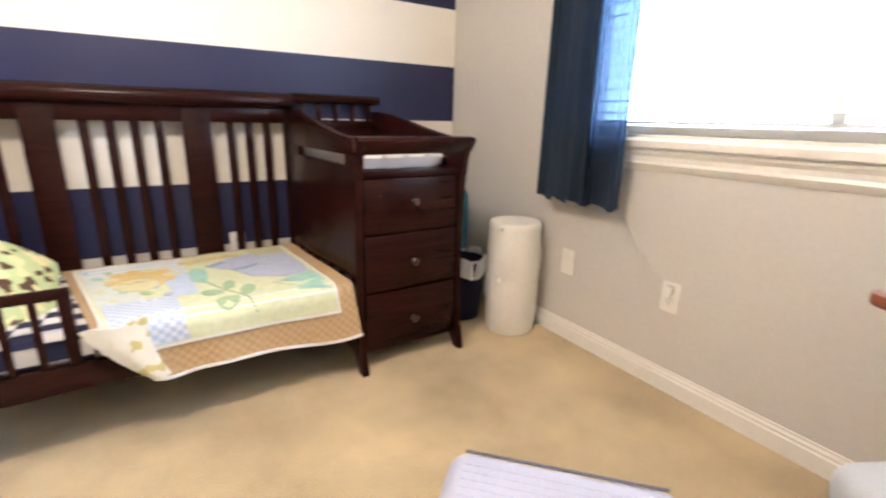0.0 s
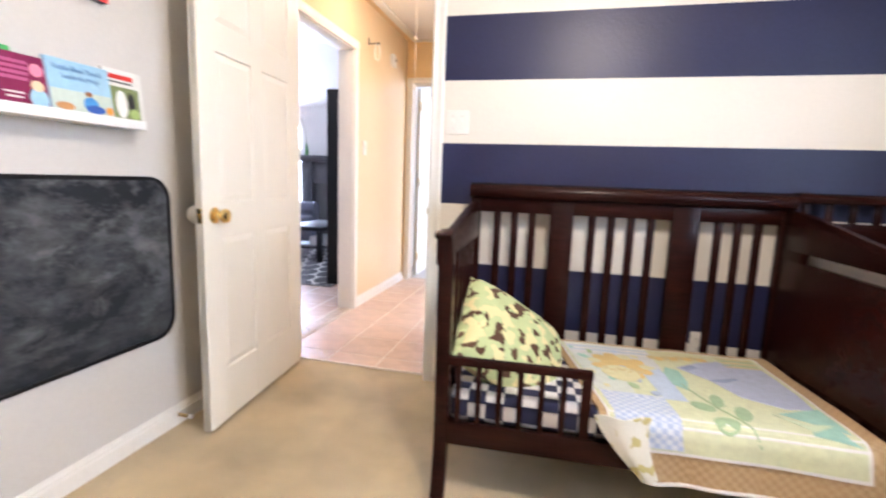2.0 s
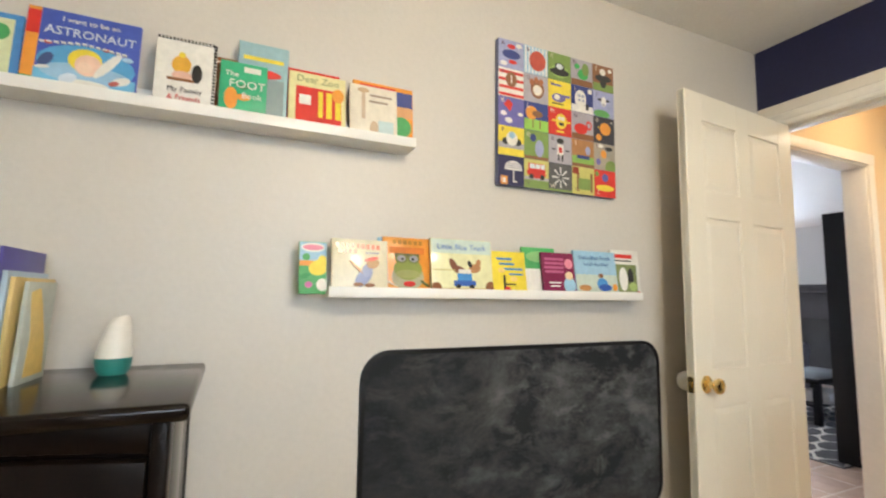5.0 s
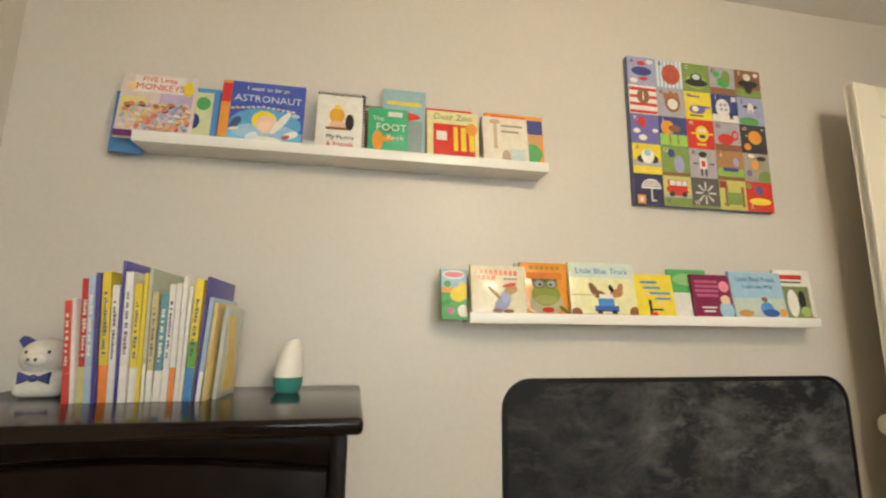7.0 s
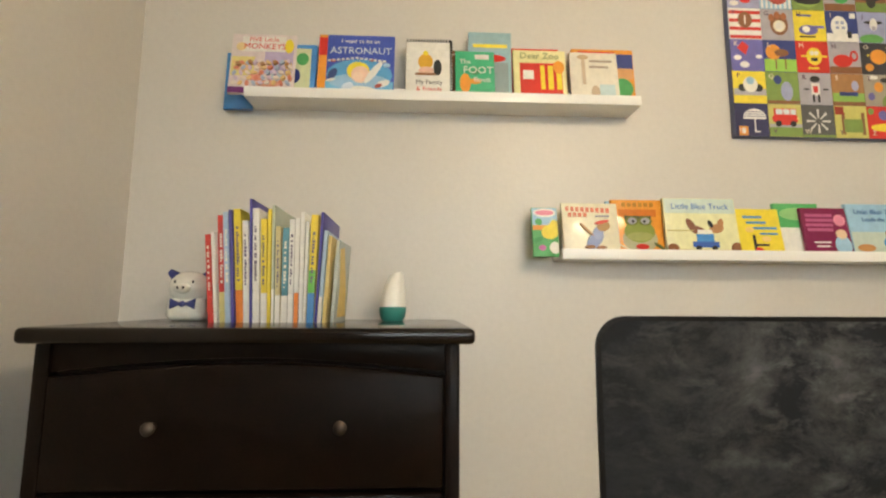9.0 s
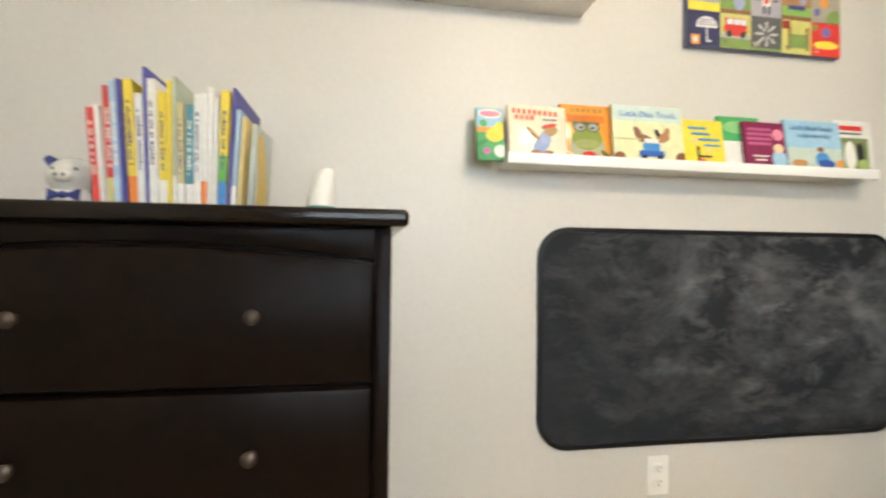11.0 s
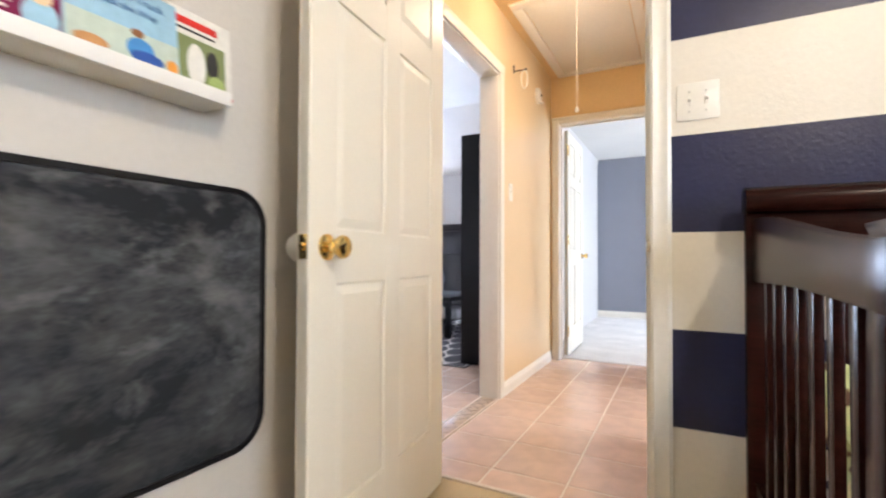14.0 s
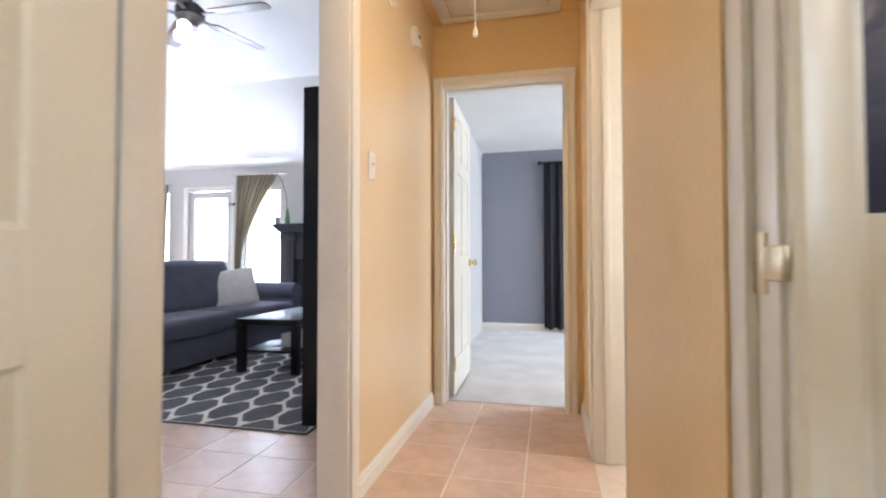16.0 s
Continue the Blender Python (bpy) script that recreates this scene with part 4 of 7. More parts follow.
for x in (SX0 + 0.06, SX1 - 0.08):
    for y in (SY0 + 0.06, SY1 - 0.06):
        part("leg", box(nb(), x - 0.025, x + 0.025, y - 0.025, y + 0.025, 0.013, 0.06, 0.003), M["black"], sofa)
b = cushion(nb(), 0.47, 0.43, 0.17, m=Matrix.Translation((-4.40, 6.33, 0.635)) @ Matrix.Rotation(radians(44), 4, 'Z') @ Matrix.Rotation(radians(70), 4, 'X') @ Matrix.Rotation(radians(9), 4, 'Z'), power=2.4)
single("throw_pillow", b, M["cushion"], "square ivory knitted throw pillow tilted on the sofa", "pillow")

# coffee table
tab = thing("coffee_table", (-3.36, 5.8, 0), "low black-brown coffee table with a lower shelf", "coffee table")
TX0, TX1, TY0, TY1 = -3.63, -3.08, 5.34, 6.30
part("tabletop", box(nb(), TX0, TX1, TY0, TY1, 0.40, 0.45, 0.004), M["black"], tab)
part("shelf", box(nb(), TX0 + 0.05, TX1 - 0.05, TY0 + 0.05, TY1 - 0.05, 0.17, 0.19, 0.002), M["black"], tab)
for x in (TX0, TX1 - 0.06):
    for y in (TY0, TY1 - 0.06):
        part("leg", box(nb(), x + 0.001, x + 0.06, y + 0.001, y + 0.06, 0.013, 0.40, 0.003), M["black"], tab)
single("storage_box", box(nb(), -3.36, -3.10, 5.56, 5.92, 0.1905, 0.30, 0.01), M["cushion"], "pale woven box on the coffee table's lower shelf", "box")
single("magazine", box(nb(), -3.58, -3.38, 5.52, 5.80, 0.1905, 0.20, 0.001), ink((0.55, 0.62, 0.72)), "pale blue magazine on the coffee table's lower shelf", "magazine")

# bookcase seen from its side
bc = thing("bookcase", (-2.26, 5.0, 0), "tall black-brown bookcase with its back to the hall wall", "bookcase")
BX0, BX1, BY0, BY1, BH = -2.472, XHW - T - 0.02, 4.345, 4.80, 1.892
part("side_panel", box(nb(), BX0, BX1, BY0, BY0 + 0.035, 0.013, BH, 0.002), M["black"], bc)
part("side_panel", box(nb(), BX0, BX1, BY1 - 0.035, BY1, 0.013, BH, 0.002), M["black"], bc)
part("back_panel", box(nb(), BX1 - 0.01, BX1 - 0.001, BY0 + 0.036, BY1 - 0.036, 0.013, BH), M["black"], bc)
for k in range(6):
    z = 0.03 + k * 0.364
    part("shelf", box(nb(), BX0 + 0.004, BX1 - 0.011, BY0 + 0.036, BY1 - 0.036, z, z + 0.03, 0.002), M["black"], bc)

# rug with a hexagon lattice
RX0, RX1, RY0, RY1 = -5.0, -2.40, 4.26, 7.26
rug = thing("rug", ((RX0 + RX1) / 2, (RY0 + RY1) / 2, 0), "charcoal rug with an ivory hexagon lattice", "rug")
part("ground", box(nb(), RX0, RX1, RY0, RY1, 0.0, 0.010, 0.003), ink((0.80, 0.78, 0.73), 0.95), rug, "ivory ground of the rug")
part("border", box(nb(), RX0 - 0.012, RX1 + 0.012, RY0 - 0.012, RY1 + 0.012, 0.0, 0.008, 0.003), ink((0.06, 0.058, 0.06), 0.95), rug)
dark_pile = material("charcoal_pile", (0.115, 0.112, 0.122), 0.95, var=0.25, scale=8, fine=260, bump=0.8, each=0.06)
hexes = []
PX, PR = 0.23, 0.27
for i in range(-1, 13):
    for j in range(0, 13):
        cx, cy = RX0 + i * PX + (PX / 2 if j % 2 else 0), RY0 + j * PR - 0.03
        pts = [(min(max(cx + dx, RX0 + 0.004), RX1 - 0.004), min(max(cy + dy, RY0 + 0.004), RY1 - 0.004))
               for dx, dy in ((0.096, -0.055), (0.096, 0.055), (0.030, 0.155), (-0.030, 0.155), (-0.096, 0.055), (-0.096, -0.055), (-0.030, -0.155), (0.030, -0.155))]
        if max(p[0] for p in pts) - min(p[0] for p in pts) > 0.03 and max(p[1] for p in pts) - min(p[1] for p in pts) > 0.03:
            hexes.append(pts)
for pts in hexes:
    clean = [p for k, p in enumerate(pts) if (Vector(p) - Vector(pts[k - 1])).length > 1e-4]
    if len(clean) > 2:
        part("hexagon", prism(nb(), clean, 2, 0.0095, 0.0125), dark_pile, rug, smooth=False)

# ceiling fan at rest
fan = thing("ceiling_fan", (-3.70, 4.88, 3.02), "bronze ceiling fan with dark wooden blades and lit globes", "ceiling fan")
FX, FY, FZ = -3.70, 4.88, 2.73
b = lathe(nb(), [(0, 3.0195), (0.07, 3.0195), (0.06, 2.97), (0.015, 2.95), (0.015, FZ + 0.09), (0.06, FZ + 0.08), (0.10, FZ + 0.04), (0.10, FZ - 0.02), (0.06, FZ - 0.05), (0.05, FZ - 0.09), (0, FZ - 0.10)], FX, FY, 28)
part("motor", b, M["mantel"], fan)
blade_wood = wood("blade_wood", (0.17, 0.10, 0.07), 0.45)
for k in range(5):
    a = radians(1 + 72 * k)
    m = Matrix.Translation((FX, FY, FZ)) @ Matrix.Rotation(a, 4, 'Z')
    b = nb()
    box(b, 0.09, 0.20, -0.018, 0.018, -0.006, 0.0, 0.002, m=m)
    br = part("blade_bracket", b, M["mantel"], fan)
    b = nb()
    prism(b, round_rect(0.17, 0.64, -0.062, 0.062, 0.035, 5), 2, 0, 0.008, 0.002, m=m @ Matrix.Rotation(radians(10), 4, 'X'))
    part("blade", b, blade_wood, fan)
for k in range(3):
    a = radians(50 + 120 * k)
    x, y = FX + 0.10 * math.cos(a), FY + 0.10 * math.sin(a)
    b = lathe(nb(), [(0, FZ - 0.175), (0.028, FZ - 0.17), (0.045, FZ - 0.145), (0.043, FZ - 0.115), (0.025, FZ - 0.095), (0, FZ - 0.09)], x, y, 20)
    part("globe", b, M["fan_glass"], fan, "lit frosted globe")
# ---- the child's room: things ----
def two_tone(name, base, spots, scale, thresh, feature='VORONOI', third=None):
    """Cloth with printed blobs of one or two further colours."""
    m = material(name, base, 0.95, var=0.1, scale=10, fine=300, bump=0.25)
    n, l = m.node_tree.nodes, m.node_tree.links
    b = n["Principled BSDF"]
    co = next(k for k in n if k.type == 'TEX_COORD')
    src = b.inputs["Base Color"].links[0].from_socket
    for k, (colour, sc, th) in enumerate([(spots, scale, thresh)] + ([third] if third else [])):
        if feature == 'CHECKER':
            t = n.new("ShaderNodeTexChecker")
            t.inputs["Scale"].default_value = sc
            l.new(co.outputs["Object"], t.inputs["Vector"])
            fac = t.outputs["Fac"]
        else:
            t = n.new("ShaderNodeTexNoise")
            t.inputs["Scale"].default_value, t.inputs["Detail"].default_value = sc, 1.5
            mp = n.new("ShaderNodeMapping")
            mp.inputs["Location"].default_value = (k * 3.7, k * 1.3, k * 2.1)
            l.new(co.outputs["Object"], mp.inputs["Vector"])
            l.new(mp.outputs[0], t.inputs["Vector"])
            r = n.new("ShaderNodeMapRange")
            r.inputs["From Min"].default_value, r.inputs["From Max"].default_value = th, th + 0.03
            l.new(t.outputs[0], r.inputs["Value"])
            fac = r.outputs[0]
        mix = n.new("ShaderNodeMix")
        mix.data_type = 'RGBA'
        l.new(fac, mix.inputs[0])
        l.new(src, mix.inputs[6])
        mix.inputs[7].default_value = rgb(colour)
        src = mix.outputs[2]
    l.new(src, b.inputs["Base Color"])
    return m


M["pillow_print"] = two_tone("green_print_cloth", (0.46, 0.52, 0.25), (0.085, 0.04, 0.018), 23, 0.555, third=((0.68, 0.60, 0.30), 18, 0.55))
M["plaid"] = two_tone("navy_plaid_cloth", (0.015, 0.018, 0.055), (0.70, 0.68, 0.66), 17, 0, 'CHECKER')
M["tan_quilt"] = two_tone("tan_quilted_cloth", (0.42, 0.28, 0.14), (0.49, 0.345, 0.185), 64, 0, 'CHECKER')
M["gingham"] = two_tone("blue_gingham_cloth", (0.62, 0.66, 0.72), (0.42, 0.50, 0.66), 62, 0, 'CHECKER')
M["quilt_back"] = two_tone("white_print_cloth", (0.72, 0.70, 0.60), (0.55, 0.48, 0.20), 26, 0.58)
M["chalk"] = two_tone("chalkboard_black", (0.0190, 0.0205, 0.0245), (0.105, 0.108, 0.111), 4.5, 0.54, third=((0.155, 0.160, 0.160), 9.5, 0.56))
cn = M["chalk"].node_tree
for k in cn.nodes:
    if k.type == 'MAP_RANGE' and abs(k.inputs["From Min"].default_value - 0.54) < 1e-6:
        k.inputs["From Min"].default_value, k.inputs["From Max"].default_value = 0.44, 0.80
    if k.type == 'MAP_RANGE' and abs(k.inputs["From Min"].default_value - 0.56) < 1e-6:
        k.inputs["From Min"].default_value, k.inputs["From Max"].default_value = 0.53, 0.88
    if k.type == 'TEX_NOISE' and abs(k.inputs["Scale"].default_value - 9.5) < 1e-6:
        k.inputs["Detail"].default_value, k.inputs["Distortion"].default_value, k.inputs["Roughness"].default_value = 9, 0.35, 0.64
    if k.type == 'MAPPING':
        k.inputs["Scale"].default_value = (1, 0.75, 1.25) if k.inputs["Location"].default_value[0] < 1 else (1, 0.62, 1.15)
    if k.type == 'TEX_NOISE' and abs(k.inputs["Scale"].default_value - 4.5) < 1e-6:
        k.inputs["Detail"].default_value, k.inputs["Distortion"].default_value = 12, 0.25
        k.inputs["Roughness"].default_value = 0.72
# more dust was left by the hand near the door's side of the board
for k in [k for k in cn.nodes if k.type == 'MIX' and k.inputs[0].links and k.inputs[0].links[0].from_node.type == 'MAP_RANGE']:
    fac = k.inputs[0].links[0].from_socket
    if fac.node.inputs["From Max"].default_value < 0.79:
        continue
    xyz, ramp, mul = cn.nodes.new("ShaderNodeSeparateXYZ"), cn.nodes.new("ShaderNodeMapRange"), cn.nodes.new("ShaderNodeMath")
    cn.links.new(next(q for q in cn.nodes if q.type == 'TEX_COORD').outputs["Object"], xyz.inputs[0])
    cn.links.new(xyz.outputs["Y"], ramp.inputs["Value"])
    ramp.inputs["From Min"].default_value, ramp.inputs["From Max"].default_value = 0.55, 1.45
    ramp.inputs["To Min"].default_value, ramp.inputs["To Max"].default_value = 0.40, 1.75
    high, mul_2 = cn.nodes.new("ShaderNodeMapRange"), cn.nodes.new("ShaderNodeMath")
    cn.links.new(xyz.outputs["Z"], high.inputs["Value"])
    high.inputs["From Min"].default_value, high.inputs["From Max"].default_value = 0.45, 0.95
    high.inputs["To Min"].default_value, high.inputs["To Max"].default_value = 0.55, 1.2
    mul.operation = mul_2.operation = 'MULTIPLY'
    cn.links.new(fac, mul.inputs[0])
    cn.links.new(ramp.outputs[0], mul.inputs[1])
    cn.links.new(mul.outputs[0], mul_2.inputs[0])
    cn.links.new(high.outputs[0], mul_2.inputs[1])
    cn.links.new(mul_2.outputs[0], k.inputs[0])
cn.nodes["Principled BSDF"].inputs["Roughness"].default_value = 0.8
cn.nodes["Principled BSDF"].inputs["Specular IOR Level"].default_value = 0.12

M["sheer"] = translucent_cloth("sheer_navy_cloth", (0.016, 0.026, 0.050), (0.10, 0.17, 0.28), 0.4)
sn, sl = M["sheer"].node_tree.nodes, M["sheer"].node_tree.links
veil, veil_mix = sn.new("ShaderNodeBsdfTransparent"), sn.new("ShaderNodeMixShader")
veil.inputs[0].default_value = (0.55, 0.68, 0.85, 1)
veil_mix.inputs[0].default_value = 0.32
sl.new(sn["Material Output"].inputs[0].links[0].from_socket, veil_mix.inputs[1])
sl.new(veil.outputs[0], veil_mix.inputs[2])
sl.new(veil_mix.outputs[0], sn["Material Output"].inputs[0])

# The crib stands a little askew to the wall, with all that lies in it.
ASKEW = pose(0.237, 2.0, 0, 0, 0, 2.2) @ Matrix.Translation((-0.2, -2.0, 0))


def askew(ob):
    ob.matrix_basis = ASKEW @ ob.matrix_basis
    return ob


# crib with its changing chest
crib = thing("convertible_crib", (0.2, 2.0, 0), "dark cherry toddler bed with slatted back and attached changing chest", "crib")
W = M["crib"]
CY0, CY1 = 1.615, 2.43
b = nb()
prism(b, [(2.398, 0.998), (2.384, 1.004), (2.375, 1.020), (2.374, 1.040), (2.382, 1.058), (2.398, 1.068), (2.42, 1.072), (2.445, 1.070), (2.458, 1.058), (2.456, 1.004)], 0, -0.715, 0.655, 0.003)
part("top_rail", b, W, crib)
b = nb()
prism(b, [(2.395, 1.032), (2.383, 1.042), (2.381, 1.058), (2.390, 1.070), (2.41, 1.076), (2.445, 1.076), (2.458, 1.062), (2.455, 1.032)], 0, 0.658, 1.105, 0.003)
part("top_rail", b, W, crib)
part("upper_board", box(nb(), -0.70, 0.65, 2.412, 2.440, 0.935, 1.031, 0.004), W, crib)
part("lower_board", box(nb(), -0.70, 0.65, 2.412, 2.440, 0.18, 0.30, 0.004), W, crib)
for x0, x1 in ((-0.712, -0.665), (-0.340, -0.236), (0.185, 0.298), (0.612, 0.652)):
    part("stile", box(nb(), x0, x1, 2.408, 2.444, 0.0 if x0 < -0.5 or x0 > 0.5 else 0.2, 1.034, 0.004), W, crib)
for xa, xb, k in ((-0.665, -0.340, 3), (-0.236, 0.185, 4), (0.298, 0.612, 3)):
    step = (xb - xa) / (k + 1)
    for i in range(k):
        x = xa + step * (i + 1)
        part("slat", box(nb(), x - 0.0165, x + 0.0165, 2.417, 2.433, 0.29, 0.945, 0.005), W, crib)
# chest's gallery
part("gallery_rail", box(nb(), 0.655, 1.10, 2.412, 2.440, 0.915, 0.955, 0.003), W, crib)
part("chest_back", box(nb(), 0.655, 1.075, 2.415, 2.432, 0.06, 0.915), W, crib)
for i in range(5):
    x = 0.70 + i * 0.088
    part("slat", box(nb(), x - 0.014, x + 0.014, 2.417, 2.433, 0.95, 1.04, 0.004), W, crib)


def end_outline(back_z, front_z):
    top = [(CY1 - 0.02, back_z)]
    for i in range(1, 13):
        u = i / 12
        s = u * u * (3 - 2 * u)
        top.append((CY1 - 0.02 + (CY0 - 0.03 - CY1 + 0.02) * u, back_z + (front_z - back_z) * s))
    return top


# left end: shaped top, slats, foot rail, posts
b = nb()
o = end_outline(0.985, 0.905)
prism(b, o + [(y + (0.02 if k == 0 else 0), 0.815 + 0.010 * math.sin(math.pi * k / 12)) for k, (y, z) in reversed(list(enumerate(o)))], 0, -0.698, -0.668, 0.005)
part("end_rail", b, W, crib)
b = nb()
prism(b, [(y - 0.012, z + d) for d, k in ((0.0, 0),) for y, z in [(CY0 + 0.03, 0.902), (CY0 - 0.045, 0.900), (CY0 - 0.055, 0.912), (CY0 - 0.035, 0.924), (CY0 + 0.05, 0.922)]], 0, -0.698, -0.646, 0.004)
part("end_scroll", b, W, crib)
for i in range(7):
    y = CY0 + 0.10 + i * 0.095
    part("slat", box(nb(), -0.691, -0.675, y - 0.016, y + 0.016, 0.28, 0.86, 0.004), W, crib)
part("foot_rail", box(nb(), -0.696, -0.670, CY0 + 0.03, CY1 - 0.02, 0.20, 0.29, 0.004), W, crib)


def front_leg(x, top, w=0.046):
    b = nb()
    z = [0, 0.03, 0.08, 0.16, 0.30, 0.55, 0.80, top]
    f = [-0.030, -0.026, -0.012, 0.004, 0.010, 0.002, -0.012, -0.030]
    d = [0.036, 0.038, 0.044, 0.052, 0.056, 0.054, 0.058, 0.062]
    out = [(CY0 + a, h) for a, h in zip(f, z)] + [(CY0 + a + e, h) for a, e, h in reversed(list(zip(f, d, z)))]
    prism(b, out, 0, x - w / 2, x + w / 2, 0.005)
    return part("leg", b, W, crib)


front_leg(-0.672, 0.905)
# chest sides
side = [(CY0 - 0.030, 0.0), (CY0 + 0.012, 0.0), (CY0 + 0.045, 0.055), (CY0 + 0.075, 0.075), (2.33, 0.075), (2.37, 0.05), (2.385, 0.0), (2.43, 0.0), (2.43, 1.0)]
side += end_outline(1.0, 0.900)[1:-1] + [(CY0 - 0.045, 0.898), (CY0 - 0.050, 0.878), (CY0 - 0.030, 0.84), (CY0 - 0.008, 0.72), (CY0 + 0.004, 0.5), (CY0 + 0.002, 0.25), (CY0 - 0.012, 0.09)]
part("chest_side", prism(nb(), side, 0, 1.070, 1.100, 0.005), W, crib)
# the bed-side panel has a long slot that shows the pad
low = [p for p in side if p[1] < 0.79]
cut = low.index((2.43, 0.0)) + 1
part("chest_side", prism(nb(), low[:cut] + [(2.43, 0.800), (CY0 - 0.018, 0.800)] + low[cut:], 0, 0.622, 0.652, 0.004), W, crib)
high = [p for p in side if p[1] > 0.845]
part("chest_side", prism(nb(), [(2.43, 0.840)] + high + [(CY0 - 0.028, 0.840)], 0, 0.622, 0.652, 0.004), W, crib)
for y0, y1 in ((CY0 - 0.018, 1.70), (2.25, 2.43)):
    part("slot_block", box(nb(), 0.623, 0.651, y0, y1, 0.799, 0.841), W, crib)
b = nb()
prism(b, [(CY0 - 0.052, 0.880), (CY0 - 0.058, 0.892), (CY0 - 0.050, 0.905), (CY0 - 0.01, 0.908), (CY0 + 0.0, 0.89), (CY0 - 0.01, 0.845), (CY0 - 0.025, 0.845)], 0, 0.618, 1.108, 0.004)
part("chest_front_rail", b, W, crib)
part("chest_shelf", box(nb(), 0.653, 1.069, CY0 + 0.008, 2.41, 0.762, 0.785, 0.002), W, crib)
part("chest_plinth", box(nb(), 0.653, 1.069, CY0 + 0.02, CY0 + 0.04, 0.065, 0.11, 0.002), W, crib)
part("chest_panel", box(nb(), 0.653, 1.069, CY0 + 0.028, CY0 + 0.04, 0.11, 0.762), W, crib)
for z0, z1, zk in ((0.553, 0.757, 0.665), (0.325, 0.545, 0.43), (0.095, 0.317, 0.19)):
    b = nb()
    box(b, 0.657, 1.065, CY0 + 0.004, CY0 + 0.028, z0, z1, 0.005)
    d = part("drawer", b, W, crib)
    k = lathe(nb(), [(0, 0), (0.008, 0), (0.007, 0.012), (0.014, 0.018), (0.016, 0.024), (0.011, 0.030), (0, 0.032)], 0, 0, 18,
              m=Matrix.Translation((0.861, CY0 + 0.004, zk)) @ Matrix.Rotation(radians(90), 4, 'X'))
    part("knob", k, M["knob"], d, "small round nickel knob")
b = nb()
part("front_rail", box(nb(), -0.675, 0.622, CY0 + 0.012, CY0 + 0.036, 0.205, 0.285, 0.004), W, crib)
part("guard_rail", box(nb(), -0.675, -0.200, CY0 + 0.010, CY0 + 0.034, 0.480, 0.510, 0.006), W, crib)
part("guard_post", box(nb(), -0.232, -0.202, CY0 + 0.011, CY0 + 0.033, 0.284, 0.482, 0.004), W, crib)
for i in range(6):
    x = -0.62 + i * 0.067
    part("guard_slat", box(nb(), x - 0.009, x + 0.009, CY0 + 0.015, CY0 + 0.029, 0.284, 0.482, 0.003), W, crib)
part("mattress_base", box(nb(), -0.66, 0.62, CY0 + 0.04, 2.405, 0.245, 0.27), W, crib)

pad = single("changing_pad", cushion(nb(), 0.40, 0.74, 0.10, m=Matrix.Translation((0.861, 2.02, 0.826)), power=9), M["white_cloth"], "white changing pad lying on the chest", "changing pad")
matt = thing("crib_mattress", (-0.02, 2.02, 0.2705), "crib mattress in a navy and white plaid sheet", "mattress")
b = box(nb(), -0.655, 0.615, CY0 + 0.045, 2.402, 0.2705, 0.375, 0.028, segs=4)
for v in b.verts:
    if v.co.z > 0.33:
        v.co.z -= 0.033 * (v.co.y - CY0) / 0.79
part("sheet", b, M["plaid"], matt)
b = nb()
tube(b, [(-0.656, CY0 + 0.07, 0.349), (-0.63, CY0 + 0.044, 0.350), (0.59, CY0 + 0.044, 0.350), (0.616, CY0 + 0.07, 0.349)], 0.004, 8)
part("piping", b, M["navy_cloth"], matt, "navy piped seam")
b = cushion(nb(), 0.50, 0.44, 0.17, m=Matrix.Translation((-0.468, 1.945, 0.458)) @ Matrix.Rotation(radians(-32), 4, 'Z') @ Matrix.Rotation(radians(48), 4, 'Y') @ Matrix.Rotation(radians(42), 4, 'Z'))
bed_pillow = single("bed_pillow", b, M["pillow_print"], "pale green pillow with brown animal print leaning in the crib", "pillow")

# quilt
QX0, QX1, QYF = -0.30, 0.605, 1.612
quilt = thing("patchwork_quilt", (0.2, 2.0, 0.39), "pastel patchwork animal quilt with tan border hanging over the bed edge", "quilt")


def hang(u):
    return 0.150 + 0.022 * u + 0.010 * math.sin(u * 9)


def quilt_at(u, v, lift=0.0):
    """u across the bed, v from the back (0) over the edge (1 is the hem)."""
    x = QX0 + (QX1 - QX0) * u + 0.125 * min(1.0, v / 0.78) * max(0.0, 1 - 1.6 * u)
    ripple = 0.004 * noise.noise((x * 9, v * 7, 0.3))
    if v < 0.78:
        y = 2.385 + (QYF + 0.03 - 2.385) * v / 0.78
        return (x, y, 0.354 + 0.032 * v / 0.78 + ripple + lift)
    w = (v - 0.78) / 0.22
    drop = hang(u)
    if w < 0.2:
        a = w / 0.2 * math.pi / 2
        return (x, QYF + 0.03 - (0.035 + lift) * math.sin(a), 0.386 - 0.035 + (0.035 + lift) * math.cos(a) + ripple)
    k = (w - 0.2) / 0.8
    return (x + 0.13 * k * max(0, 1 - u * 2.4) + 0.025 * k * u, QYF - 0.005 - lift - 0.012 * math.sin(u * 14 + 1) * k, 0.351 - drop * k)


part("border", sheet(nb(), lambda u, v: quilt_at(u, v), 44, 44, 0.007), M["tan_quilt"], quilt, "tan quilted border")


def low(v):
    return 0.05 + (v - 0.05) * 1.12


def patch(name, u0, u1, v0, v1, mat, lift=0.004, nu=16, nv=16, label=""):
    return part(name, sheet(nb(), lambda u, v: quilt_at(u0 + (u1 - u0) * u, low(v0 + (v1 - v0) * v), lift + 0.003), max(nu, 24), max(nv, 12) * 2, 0.002), mat, quilt, label)


